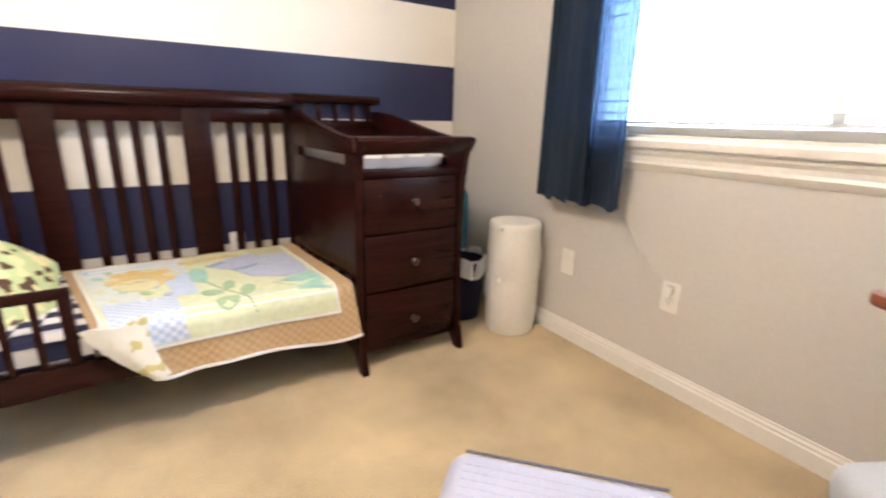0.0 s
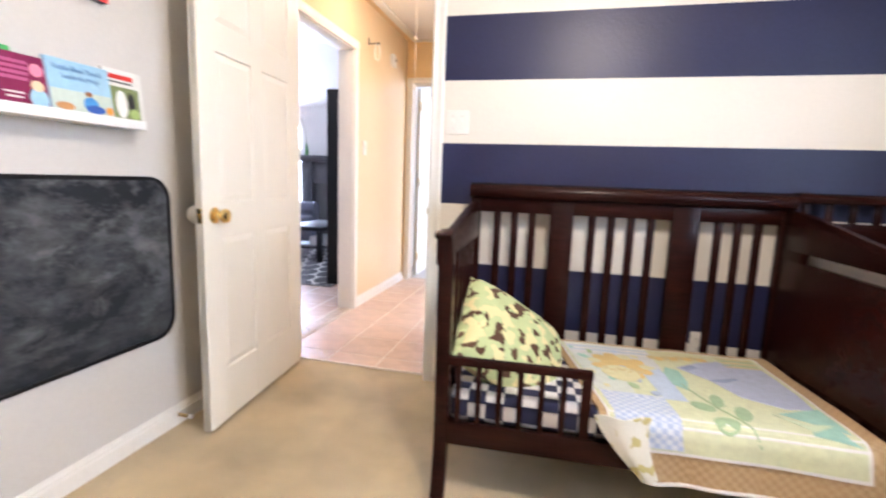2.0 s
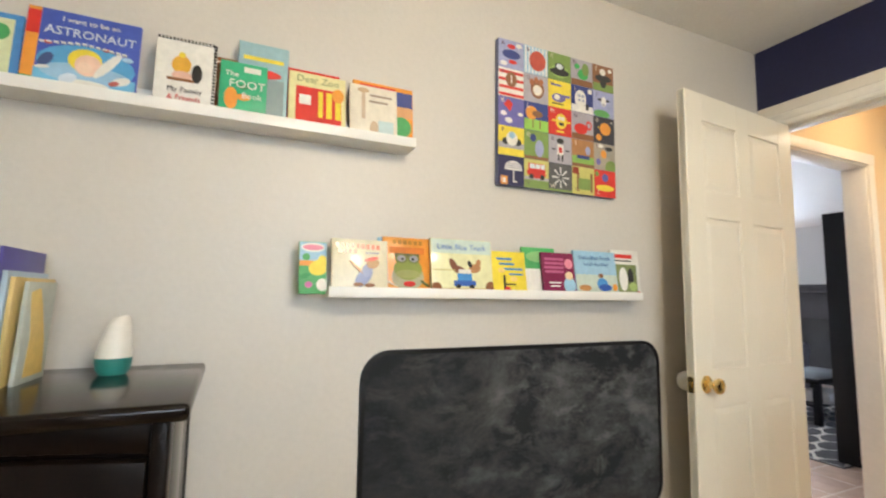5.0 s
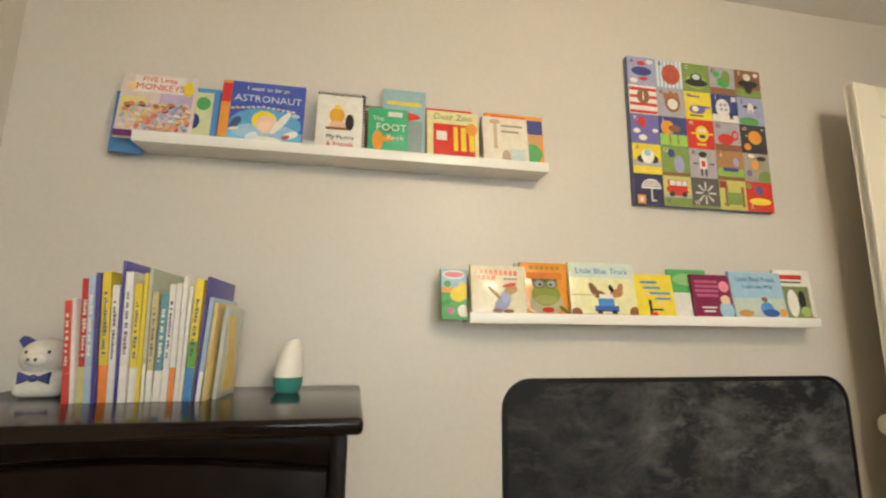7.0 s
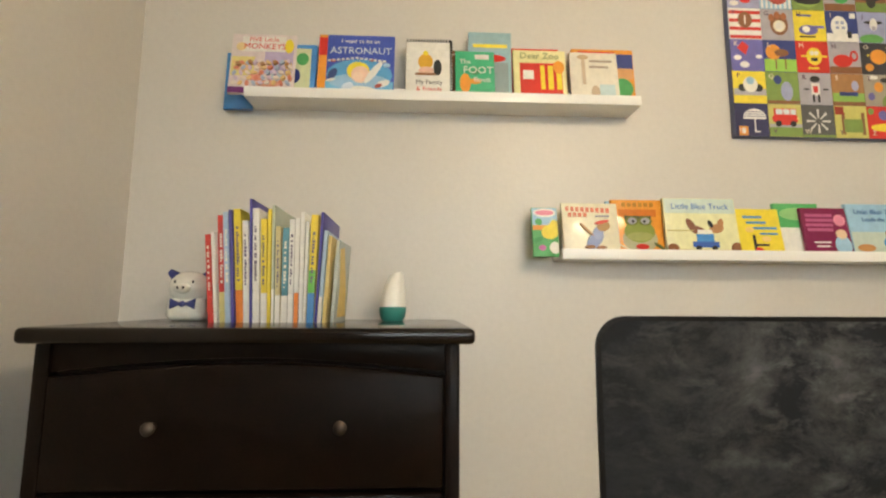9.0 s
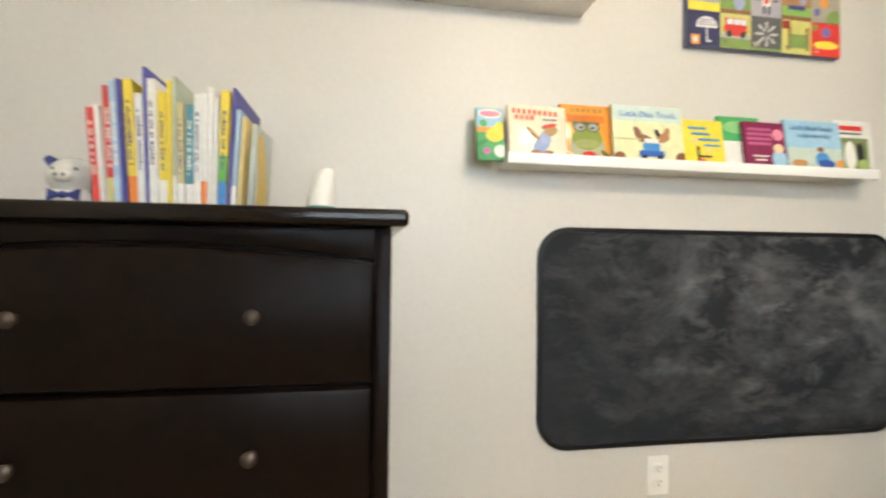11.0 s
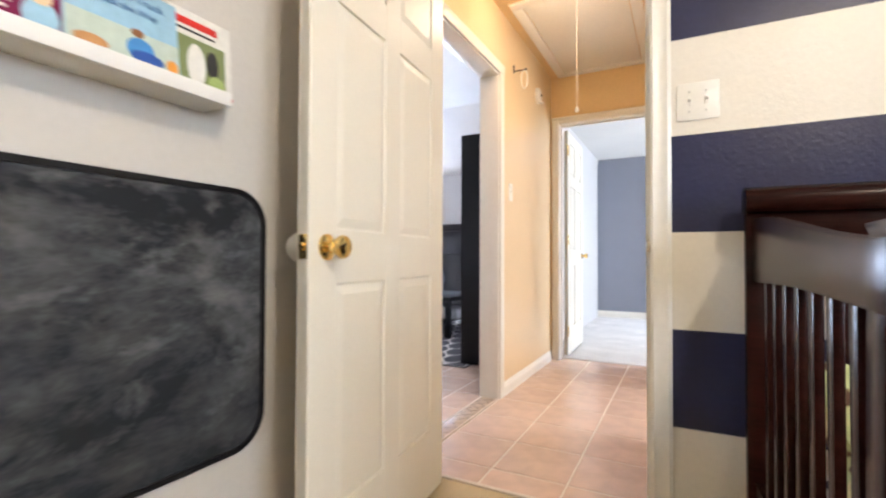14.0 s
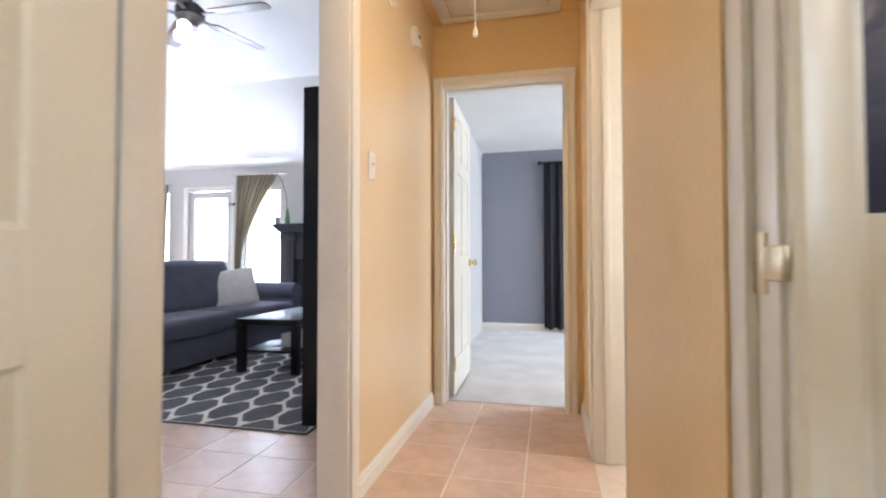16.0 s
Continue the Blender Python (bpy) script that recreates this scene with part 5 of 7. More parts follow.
def blob(name, cu, cv, ru, rv, mat, turn=0.0, lift=0.0075, n=22):
    """A flat applique of oval outline on the quilt."""
    t = nb()
    cv, rv, lift = low(cv), rv * 1.12, lift + 0.003
    c = t.verts.new(quilt_at(cu, cv, lift))
    ring = [t.verts.new(quilt_at(a, min(bv, 0.995), lift)) for a, bv in ellipse(cu, cv, ru, rv, n, turn)]
    for i in range(n):
        t.faces.new((c, ring[i], ring[(i + 1) % n]))
    bmesh.ops.recalc_face_normals(t, faces=t.faces[:])
    bmesh.ops.solidify(t, geom=t.faces[:], thickness=0.002)
    return part(name, t, mat, quilt)


def cutout(name, pts, mat, lift):
    """A flat applique of any outline on the quilt, drawn round its middle."""
    t = nb()
    lift += 0.003
    fine = []
    for (u0, v0), (u1, v1) in zip(pts, pts[1:] + pts[:1]):
        fine += [(u0 + (u1 - u0) * k / 4, low(v0 + (v1 - v0) * k / 4)) for k in range(4)]
    mu, mv = sum(p[0] for p in fine) / len(fine), sum(p[1] for p in fine) / len(fine)
    rings = [[t.verts.new(quilt_at(mu + (u - mu) * f, mv + (v - mv) * f, lift)) for u, v in fine] for f in (0.34, 0.67, 1.0)]
    t.faces.new(rings[0])
    for a, c in zip(rings, rings[1:]):
        for i in range(len(fine)):
            j = (i + 1) % len(fine)
            t.faces.new((a[i], a[j], c[j], c[i]))
    foot = [t.verts.new(quilt_at(u, v, lift - 0.002)) for u, v in fine]
    for i in range(len(fine)):
        j = (i + 1) % len(fine)
        t.faces.new((rings[-1][i], rings[-1][j], foot[j], foot[i]))
    bmesh.ops.recalc_face_normals(t, faces=t.faces[:])
    return part(name, t, mat, quilt)


PALE_Y, PALE_B, SKY_B = ink((0.66, 0.62, 0.36), 0.95), ink((0.50, 0.58, 0.70), 0.95), ink((0.40, 0.48, 0.62), 0.95)
TEAL_P, MINT, GOLD = ink((0.34, 0.56, 0.48), 0.95), ink((0.38, 0.50, 0.28), 0.95), ink((0.68, 0.50, 0.20), 0.95)
patch("panel_binding", 0.03, 0.93, 0.05, 0.80, M["white_cloth"], 0.0030, 20, 20)
patch("panel", 0.04, 0.92, 0.06, 0.79, ink((0.62, 0.64, 0.42), 0.95), 0.0042, 20, 20, "pale green quilt panel")
LAV, LAV_D = ink((0.44, 0.48, 0.62), 0.95), ink((0.30, 0.34, 0.52), 0.95)
LEAF_D, STRAW = ink((0.34, 0.46, 0.27), 0.95), ink((0.60, 0.50, 0.26), 0.95)
patch("panel", 0.05, 0.44, 0.07, 0.30, ink((0.62, 0.63, 0.62), 0.95), 0.0052)
for k in range(5):
    patch("stripe", 0.06, 0.44, 0.072 + k * 0.022, 0.082 + k * 0.022, PALE_B if k % 2 else M["white_cloth"], 0.0060, 8, 2)
patch("panel", 0.05, 0.22, 0.20, 0.56, ink((0.60, 0.64, 0.58), 0.95), 0.0056)
patch("panel", 0.06, 0.33, 0.56, 0.785, M["gingham"], 0.0058, label="blue gingham patch")
patch("panel", 0.33, 0.43, 0.20, 0.58, PALE_B, 0.0050)
patch("panel", 0.45, 0.70, 0.075, 0.20, ink((0.62, 0.60, 0.36), 0.95), 0.0052)
# an elephant with its trunk line, reeds, and a sprig of leaves
cutout("applique", [(0.517, 0.263), (0.63, 0.185), (0.739, 0.134), (0.80, 0.20), (0.895, 0.185), (0.905, 0.426), (0.895, 0.531), (0.796, 0.553), (0.678, 0.493), (0.619, 0.368)], LAV, 0.0062)
cutout("applique", [(0.612, 0.372), (0.67, 0.345), (0.737, 0.318), (0.735, 0.340), (0.67, 0.378)], LAV_D, 0.0078)
cutout("applique", [(0.53, 0.262), (0.60, 0.215), (0.62, 0.24), (0.56, 0.285)], LAV_D, 0.0076)
cutout("applique", [(0.749, 0.592), (0.82, 0.565), (0.91, 0.52), (0.905, 0.72), (0.783, 0.708), (0.84, 0.65)], TEAL_P, 0.0070)
cutout("applique", [(0.72, 0.60), (0.80, 0.66), (0.88, 0.645), (0.80, 0.695)], ink((0.58, 0.66, 0.46), 0.95), 0.0082)
cutout("leaf", [(0.461, 0.272), (0.511, 0.303), (0.505, 0.41), (0.477, 0.481), (0.425, 0.447), (0.43, 0.34)], TEAL_P, 0.0068)
for cu, cv, ru, rv, t in ((0.475, 0.605, 0.048, 0.030, 0.35), (0.515, 0.70, 0.052, 0.028, -0.15), (0.560, 0.545, 0.026, 0.050, 0.3), (0.620, 0.625, 0.030, 0.055, 0.35)):
    blob("leaf", cu, cv, ru, rv, LEAF_D, t, 0.0066, 16)
for (ua, va), (ub, vb) in (((0.463, 0.437), (0.526, 0.60)), ((0.526, 0.60), (0.622, 0.745)), ((0.526, 0.60), (0.575, 0.58))):
    cutout("stem", [(ua, va), (ua + 0.008, va), (ub + 0.008, vb), (ub, vb)], LEAF_D, 0.0072)
# zebra stripes in the far corner
patch("panel", 0.74, 0.905, 0.075, 0.20, ink((0.62, 0.60, 0.40), 0.95), 0.0055)
for k in range(5):
    cutout("stripe", [(0.75, 0.088 + k * 0.025), (0.82, 0.080 + k * 0.025), (0.90, 0.086 + k * 0.023), (0.90, 0.096 + k * 0.023), (0.82, 0.092 + k * 0.025), (0.75, 0.098 + k * 0.025)], LEAF_D if k % 2 else STRAW, 0.0066)
# a lion with a ragged mane
blob("applique", 0.25, 0.30, 0.12, 0.10, GOLD, 0.2, 0.0064, 26)
for k in range(11):
    a = k * 0.571
    blob("applique", 0.25 + 0.115 * math.cos(a), 0.30 + 0.10 * math.sin(a), 0.030, 0.028, GOLD if k % 3 else PALE_Y, a, 0.0070, 10)
blob("applique", 0.22, 0.39, 0.085, 0.075, PALE_Y, 0.1, 0.0082, 22)
for k in range(9):
    cutout("applique", [(0.16 + 0.02 * k, 0.345 + 0.016 * (k % 3)), (0.185 + 0.02 * k, 0.335 + 0.018 * (k % 2)), (0.18 + 0.02 * k, 0.350 + 0.018 * (k % 2)), (0.16 + 0.02 * k, 0.360 + 0.014 * (k % 3))], STRAW, 0.0096)
for k in range(8):
    blob("applique", 0.44 + k * 0.033, 0.165 - 0.005 * k + 0.012 * (k % 2), 0.022, 0.020, GOLD if k % 2 else STRAW, 0.3 * k, 0.0072, 10)
for k in range(20):
    blob("applique", 0.07 + 0.33 * ((k * 0.618) % 1), 0.12 + 0.44 * k / 20, 0.014 + 0.008 * (k % 3), 0.012 + 0.006 * (k % 2), (TEAL_P, PALE_B, MINT, PALE_Y, SKY_B)[k % 5], 0.8 * k, 0.0064, 10)
# turned-back corner showing the printed lining
b = nb()
sheet(b, lambda u, v: (-0.195 + 0.15 * v * v ** 0.3 + u * (0.16 - 0.115 * v), QYF - 0.016 - 0.012 * math.sin(math.pi * u), 0.390 - 0.186 * v + 0.005 * math.sin(9 * u) + 0.010 * (1 - v) * u), 14, 14, 0.005)
part("turned_corner", b, M["quilt_back"], quilt, "turned-back corner with printed lining")
b = nb()
tube(b, [quilt_at(k / 30, 0.998, 0.002) for k in range(31)], 0.006, 8)
part("binding", b, M["white_cloth"], quilt, "white hem binding")

for ob in (crib, pad, matt, bed_pillow, quilt):
    askew(ob)

# dresser
dr = thing("dresser", (-1.56, -0.33, 0), "tall black-brown chest of drawers with arched top drawer and nickel knobs", "dresser")
B = M["black_wood"]
DX0, DX1, DY0, DY1, DZ = XW + 0.018, -1.335, -0.725, 0.060, 1.035
top = [(DX0 - 0.002, DY0 - 0.022), (DX1 + 0.030, DY0 - 0.022), (DX1 + 0.030, DY1 + 0.025), (DX0 - 0.002, DY1 + 0.025)]
b = nb()
box(b, DX0 - 0.002, DX1 + 0.030, DY0 - 0.024, DY1 + 0.030, DZ - 0.030, DZ, 0.010, segs=4)
part("top", b, M["gloss_wood"], dr, "polished dark top board")
for y0, y1 in ((DY0, DY0 + 0.024), (DY1 - 0.024, DY1)):
    b = nb()
    s = box(nb(), DX0 + 0.0455, DX1 - 0.0455, y0, y1, 0.06, DZ - 0.030, 0.001)
    box(b, DX1 - 0.045, DX1 + 0.004, y0 - 0.002, y1 + 0.002, 0.0, DZ - 0.0302, 0.004)
    box(b, DX0, DX0 + 0.045, y0 - 0.002, y1 + 0.002, 0.0, DZ - 0.0302, 0.004)
    part("corner_post", b, B, dr)
    part("side", s, M["gloss_wood"], dr)
part("back_panel", box(nb(), DX0 + 0.002, DX0 + 0.010, DY0 + 0.024, DY1 - 0.024, 0.08, DZ - 0.031), B, dr)
part("carcass_front", box(nb(), DX1 - 0.030, DX1 - 0.018, DY0 + 0.0245, DY1 - 0.0245, 0.085, 0.985), B, dr)
arch = [(DY0 + 0.024, DZ - 0.031), (DY1 - 0.024, DZ - 0.031)]
n_arc = 16
arc = [(DY1 - 0.024 + (DY0 - DY1 + 0.048) * k / n_arc, 0.943 + 0.026 * math.sin(math.pi * k / n_arc)) for k in range(n_arc + 1)]
part("apron", prism(nb(), arch + [(y, z + 0.008) for y, z in reversed(arc)][::-1], 0, DX1 - 0.018, DX1 - 0.004, 0.002), B, dr)
part("plinth", box(nb(), DX1 - 0.018, DX1 - 0.006, DY0 + 0.025, DY1 - 0.025, 0.06, 0.105, 0.003), B, dr)
rows_d = [(0.742, None), (0.518, 0.734), (0.306, 0.510), (0.110, 0.298)]
for z0, z1 in rows_d:
    b = nb()
    ya, yb = DY0 + 0.028, DY1 - 0.028
    if z1 is None:
        out = [(ya, z0), (yb, z0)] + [(min(max(y, ya), yb), z) for y, z in arc]
    else:
        out = [(ya, z0), (yb, z0), (yb, z1), (ya, z1)]
    prism(b, out, 0, DX1 - 0.018, DX1 + 0.010, 0.009)
    d = part("drawer", b, B, dr)
    zk = (z0 + (z1 or 0.955)) / 2 + 0.008
    for y in (-0.498, -0.158):
        k = lathe(nb(), [(0, 0), (0.007, 0), (0.005, 0.010), (0.011, 0.015), (0.013, 0.020), (0.009, 0.025), (0, 0.027)], 0, 0, 18,
                  m=Matrix.Translation((DX1 + 0.010, y, zk)) @ Matrix.Rotation(radians(90), 4, 'Y'))
        part("knob", k, M["knob"], d, "small round nickel knob")

# standing books on the dresser: width, height, colours of spine from the foot up
R, O, Yl, G, Bl, Pu, Wh, Te, Ta, Lb = ((0.55, 0.05, 0.04), (0.75, 0.22, 0.04), (0.72, 0.55, 0.06), (0.12, 0.36, 0.07), (0.06, 0.22, 0.48), (0.07, 0.06, 0.28),
                                       (0.72, 0.70, 0.66), (0.10, 0.26, 0.32), (0.52, 0.44, 0.24), (0.36, 0.48, 0.60))
spines = [(0.020, .232, (R, R), 6), (0.012, .238, (Wh,), 6), (0.024, .285, ((0.62, 0.54, 0.22), R), 5), (0.020, .292, (Lb, Lb), 5), (0.010, .298, (Pu,), 5), (0.026, .302, (O, Yl), 5),
          (0.022, .270, (Wh,), 4), (0.010, .328, (Pu,), 3), (0.024, .302, (Wh, Wh), 3), (0.022, .275, (Wh, Yl), 3), (0.012, .300, (Yl,), 2), (0.010, .312, (Wh, (0.42, 0.46, 0.36)), 2), (0.018, .255, (Wh, Ta), 2),
          (0.024, .252, (Wh, Te), 1), (0.020, .275, (Wh, Wh), 1), (0.016, .278, (O, Wh), 1), (0.014, .295, (Wh,), 1), (0.010, .270, (Wh,), 0), (0.026, .288, (Bl, G, Yl), -1), (0.010, .296, (Pu,), -2), (0.014, .245, (Wh, Lb), -3), (0.012, .232, ((0.62, 0.46, 0.18),), -3)]
y = -0.508
for wdt, hgt, cols, lean in spines:
    wdt, hgt = wdt * 0.645, hgt * 0.90
    dep = 0.20 + 0.02 * random.random()
    xf = -1.545 + 0.012 * random.random()
    e = placed("book", pose(xf, y + wdt / 2, DZ, lean * 0.9, 0, 0), "upright picture book with a coloured spine standing on the dresser", "book", "books standing on the dresser")
    b = nb()
    box(b, -dep, -0.003, -wdt / 2, -wdt / 2 + 0.002, 0, hgt, 0.0006)
    box(b, -dep, -0.003, wdt / 2 - 0.002, wdt / 2, 0, hgt, 0.0006)
    part("cover", b, ink(cols[-1]), e)
    part("pages", box(nb(), -dep + 0.004, -0.004, -wdt / 2 + 0.0021, wdt / 2 - 0.0021, 0.003, hgt - 0.003), M["paper"], e)
    cuts = [0, 1] if len(cols) == 1 else [0, 0.28, 1] if len(cols) == 2 else [0, 0.27, 0.48, 1]
    for c, k0, k1 in zip(cols, cuts, cuts[1:]):
        b = nb()
        box(b, -0.004, 0.0, -wdt / 2, wdt / 2, hgt * k0, hgt * k1 - 0.0003, 0.0012)
        part("spine", b, ink(c), e)
    if wdt > 0.011:
        b = nb()
        z = hgt * 0.36
        while z < hgt * 0.84:
            word = 0.003 + 0.005 * random.random()
            box(b, 0.0, 0.0006, -wdt * 0.20, wdt * (0.02 + 0.20 * random.random()), z, min(z + word, hgt * 0.93))
            z += word + (0.0016 if random.random() < 0.75 else 0.007)
        part("spine_lettering", b, ink((0.75, 0.72, 0.60) if cols[-1] not in (Wh, Yl, Ta) else (0.12, 0.10, 0.16)), e)
    y += wdt + 0.0012
e = placed("book", pose(-1.565, y + 0.010, DZ, -3, 0, -4), "pale blue picture book with a giraffe cover leaning on others", "book", "books standing on the dresser")
part("cover", box(nb(), -0.125, 0.0, -0.004, 0.004, 0, 0.200, 0.001), ink((0.46, 0.50, 0.46)), e)
b = nb()
prism(b, [(-0.110, 0.012), (-0.030, 0.012), (-0.036, 0.09), (-0.020, 0.15), (-0.014, 0.180), (-0.050, 0.188), (-0.070, 0.15), (-0.098, 0.08)], 1, 0.004, 0.0052)
part("cover_art", b, ink((0.70, 0.50, 0.14)), e)

# air freshener and pig bank
af = thing("air_freshener", (-1.669, -0.089, DZ), "white and teal egg-shaped air freshener on the dresser", "air freshener")
tilt = Matrix.Translation((-1.669, -0.089, DZ)) @ Matrix.Diagonal((0.93, 0.93, 0.88, 1))
part("base", lathe(nb(), [(0, 0.0005), (0.028, 0.0005), (0.035, 0.012), (0.038, 0.03), (0.038, 0.042), (0, 0.042)], segs=32, m=tilt), M["teal"], af, "teal base cup")
t = lathe(nb(), [(0, 0.0425), (0.0375, 0.0425), (0.037, 0.055), (0.033, 0.085), (0.027, 0.115), (0.021, 0.135), (0.015, 0.142), (0, 0.143)], segs=32)
for v in t.verts:
    v.co.y += 0.09 * max(0, v.co.z - 0.05)
    if v.co.z > 0.12:
        v.co.z += v.co.y * 0.25
bmesh.ops.transform(t, matrix=tilt, verts=t.verts[:])
part("shell", t, M["plastic"], af)
pig = thing("pig_bank", (-1.656, -0.608, DZ), "white ceramic pig bank with blue ears and bow", "piggy bank")
CER, CBL = ink((0.74, 0.71, 0.62), 0.2), ink((0.05, 0.06, 0.20), 0.25)
px, py, pz = -1.656, -0.608, DZ


def ball(bm, x, yy, z, rx, ry, rz, n=20):
    lathe(bm, [(math.sin(math.pi * k / 12), -math.cos(math.pi * k / 12)) for k in range(13)], segs=n, m=Matrix.Translation((x, yy, z)) @ Matrix.Diagonal((rx, ry, rz, 1)))
    return bm


b = nb()
box(b, px - 0.04, px + 0.038, py - 0.048, py + 0.048, pz + 0.0005, pz + 0.058, 0.018, segs=4)
part("body", b, CER, pig)
part("head", ball(nb(), px + 0.004, py, pz + 0.085, 0.042, 0.052, 0.042), CER, pig)
part("snout", ball(nb(), px + 0.045, py, pz + 0.082, 0.012, 0.020, 0.014), CER, pig)
b = nb()
for s in (-1, 1):
    ball(b, px + 0.056, py + s * 0.007, pz + 0.083, 0.003, 0.003, 0.004, 8)
    ball(b, px + 0.040, py + s * 0.022, pz + 0.098, 0.003, 0.003, 0.004, 8)
part("face_marks", b, M["slot"], pig)
for s in (-1, 1):
    b = nb()
    prism(b, [(py + s * 0.020, pz + 0.116), (py + s * 0.046, pz + 0.100), (py + s * 0.060, pz + 0.122), (py + s * 0.052, pz + 0.132)], 0, px - 0.008, px + 0.008, 0.002)
    part("ear", b, CBL, pig, "dark blue ear")
b = nb()
for s in (-1, 1):
    prism(b, [(py, pz + 0.043), (py + s * 0.030, pz + 0.056), (py + s * 0.030, pz + 0.030)], 0, px + 0.034, px + 0.046, 0.002)
ball(b, px + 0.043, py, pz + 0.043, 0.007, 0.008, 0.008, 10)
part("bow", b, CBL, pig, "dark blue bow")

# chalkboard
board = thing("chalkboard", (XW, 1.11, 0.72), "black chalkboard with rounded corners and smudged chalk dust", "chalkboard")
part("panel", prism(nb(), round_rect(0.516, 1.742, 0.409, 1.038, 0.085, 10), 0, XW + 0.0005, XW + 0.008), M["chalk"], board)
b = nb()
o, i = round_rect(0.507, 1.751, 0.400, 1.047, 0.092, 10), round_rect(0.521, 1.737, 0.414, 1.033, 0.080, 10)
t = bmesh.new()
rings = [[t.verts.new((XW + d, *p)) for p in q] for q, d in ((o, 0.0005), (o, 0.010), (i, 0.012), (i, 0.0075))]
for a, c in zip(rings, rings[1:]):
    for k in range(len(a)):
        t.faces.new((a[k], a[(k + 1) % len(a)], c[(k + 1) % len(a)], c[k]))
bmesh.ops.recalc_face_normals(t, faces=t.faces[:])
merge(b, t)
part("rim", b, M["black"], board, "thin black rim")


# picture ledges
def ledge(name, y0, y1, z, label):
    e = thing(name, (XW, (y0 + y1) / 2, z), label, "picture ledge", "picture ledges on the wall")
    part("base_board", box(nb(), XW + 0.001, XW + 0.0825, y0, y1, z, z + 0.016, 0.0005), M["lacquer"], e)
    part("back_board", box(nb(), XW + 0.0005, XW + 0.012, y0, y1, z + 0.0162, z + 0.075, 0.0015), M["lacquer"], e)
    part("front_lip", box(nb(), XW + 0.083, XW + 0.098, y0, y1, z - 0.001, z + 0.029, 0.0015), M["lacquer"], e)
    return e


ledge("picture_ledge", -0.530, 0.637, 1.672, "long white picture ledge holding children's books, high on the wall")
ledge("picture_ledge", 0.386, 1.574, 1.210, "long white picture ledge holding children's books above the chalkboard")


def ledge_book(y0, y1, z0, ztop, cover, art, label, layer=0, spine=None, title=None, gloss=0.22):
    """A book leaning on a ledge, facing the room. art: (kind, colour, u, v, ru, rv) on the cover, u to the right, v up."""
    if z0 < 1.5:
        y0, y1, ztop = y0 + LOW_SHIFT, y1 + LOW_SHIFT, ztop - 0.006
    wdt = y1 - y0
    foot = XW + 0.080 - 0.022 * layer
    back = XW + 0.046 - 0.015 * layer
    tall = ztop - z0
    lean = math.degrees(math.asin(min(0.35, max(0.01, (foot - 0.012 - back) / tall))))
    m = Matrix.Translation((foot, y0, z0)) @ Matrix.Rotation(radians(-lean), 4, 'Y')
    e = placed("book", m, label, "book", "books on the picture ledges")
    hgt = tall / math.cos(radians(lean))
    b = nb()
    box(b, -0.0025, 0.0, 0, wdt, 0, hgt, 0.001)
    box(b, -0.012, -0.0095, 0, wdt, 0, hgt, 0.001)
    box(b, -0.0096, -0.0024, 0, 0.002, 0, hgt)
    part("cover", b, ink(cover, gloss), e)
    part("pages", box(nb(), -0.0094, -0.0026, 0.0022, wdt - 0.003, 0.003, hgt - 0.003), M["paper"], e)
    for k, (kind, colour, u, v, ru, rv, *turn) in enumerate(art):
        b = nb()
        turn = turn[0] if turn else 0.0
        lift = 0.0004 + 0.0002 * k
        cy, cz = u * wdt, v * hgt
        ry, rz = ru * wdt, rv * hgt
        if kind == "o":
            prism(b, [(min(max(p, 0.001), wdt - 0.001), min(max(q, 0.001), hgt - 0.001)) for p, q in ellipse(cy, cz, ry, rz, 18, turn)], 0, 0.0, lift)
        elif kind == "t":
            prism(b, [(cy - ry, cz - rz), (cy + ry, cz - rz), (cy, cz + rz)], 0, 0.0, lift)
        else:
            box(b, 0.0, lift, cy - ry, cy + ry, cz - rz, cz + rz)
        part("cover_art", b, ink(colour, gloss), e, smooth=False)
    for text, colour, u, v, size in title or ():
        lm = Matrix.Translation((0.0026, u * wdt, v * hgt)) @ Matrix.Rotation(radians(90), 4, 'Z') @ Matrix.Rotation(radians(90), 4, 'X')
        lettering("title", text, ink(colour, 0.3), e, lm, size)
    return e


WH, CR, RD, OR, YE, GR, BL, NV, PK, BK, SKB, BR, MA = ((0.76, 0.74, 0.68), (0.76, 0.70, 0.52), (0.62, 0.04, 0.03), (0.74, 0.30, 0.05), (0.78, 0.62, 0.06), (0.08, 0.36, 0.12), (0.07, 0.25, 0.55), (0.04, 0.06, 0.22),
                                                       (0.72, 0.25, 0.35), (0.03, 0.03, 0.03), (0.32, 0.52, 0.66), (0.25, 0.11, 0.05), (0.20, 0.02, 0.07))
Z2, Z1 = 1.2262, 1.6882
LOW_SHIFT = 0.009                                             # the low ledge's books stand this far towards the door
ledge_book(0.535, 0.60, Z2, 1.40, SKB, [], "pale blue picture book tucked behind others on the ledge", 2)
ledge_book(0.299, 0.3745, Z2 - 0.008, 1.371, GR, [("r", SKB, .5, .78, .49, .21), ("o", WH, .5, .89, .44, .09), ("o", PK, .5, .89, .38, .055), ("o", GR, .25, .70, .14, .07), ("r", OR, .45, .58, .44, .05), ("o", YE, .70, .50, .36, .15, 0.3), ("o", YE, .85, .62, .18, .12), ("o", WH, .85, .17, .22, .12), ("o", (0.45, 0.12, 0.30), .35, .17, .14, .06), ("o", (0.03, 0.28, 0.08), .2, .33, .2, .05, 0.4)],
           "green board book with a yellow chick at the ledge's end", 0, gloss=0.5)
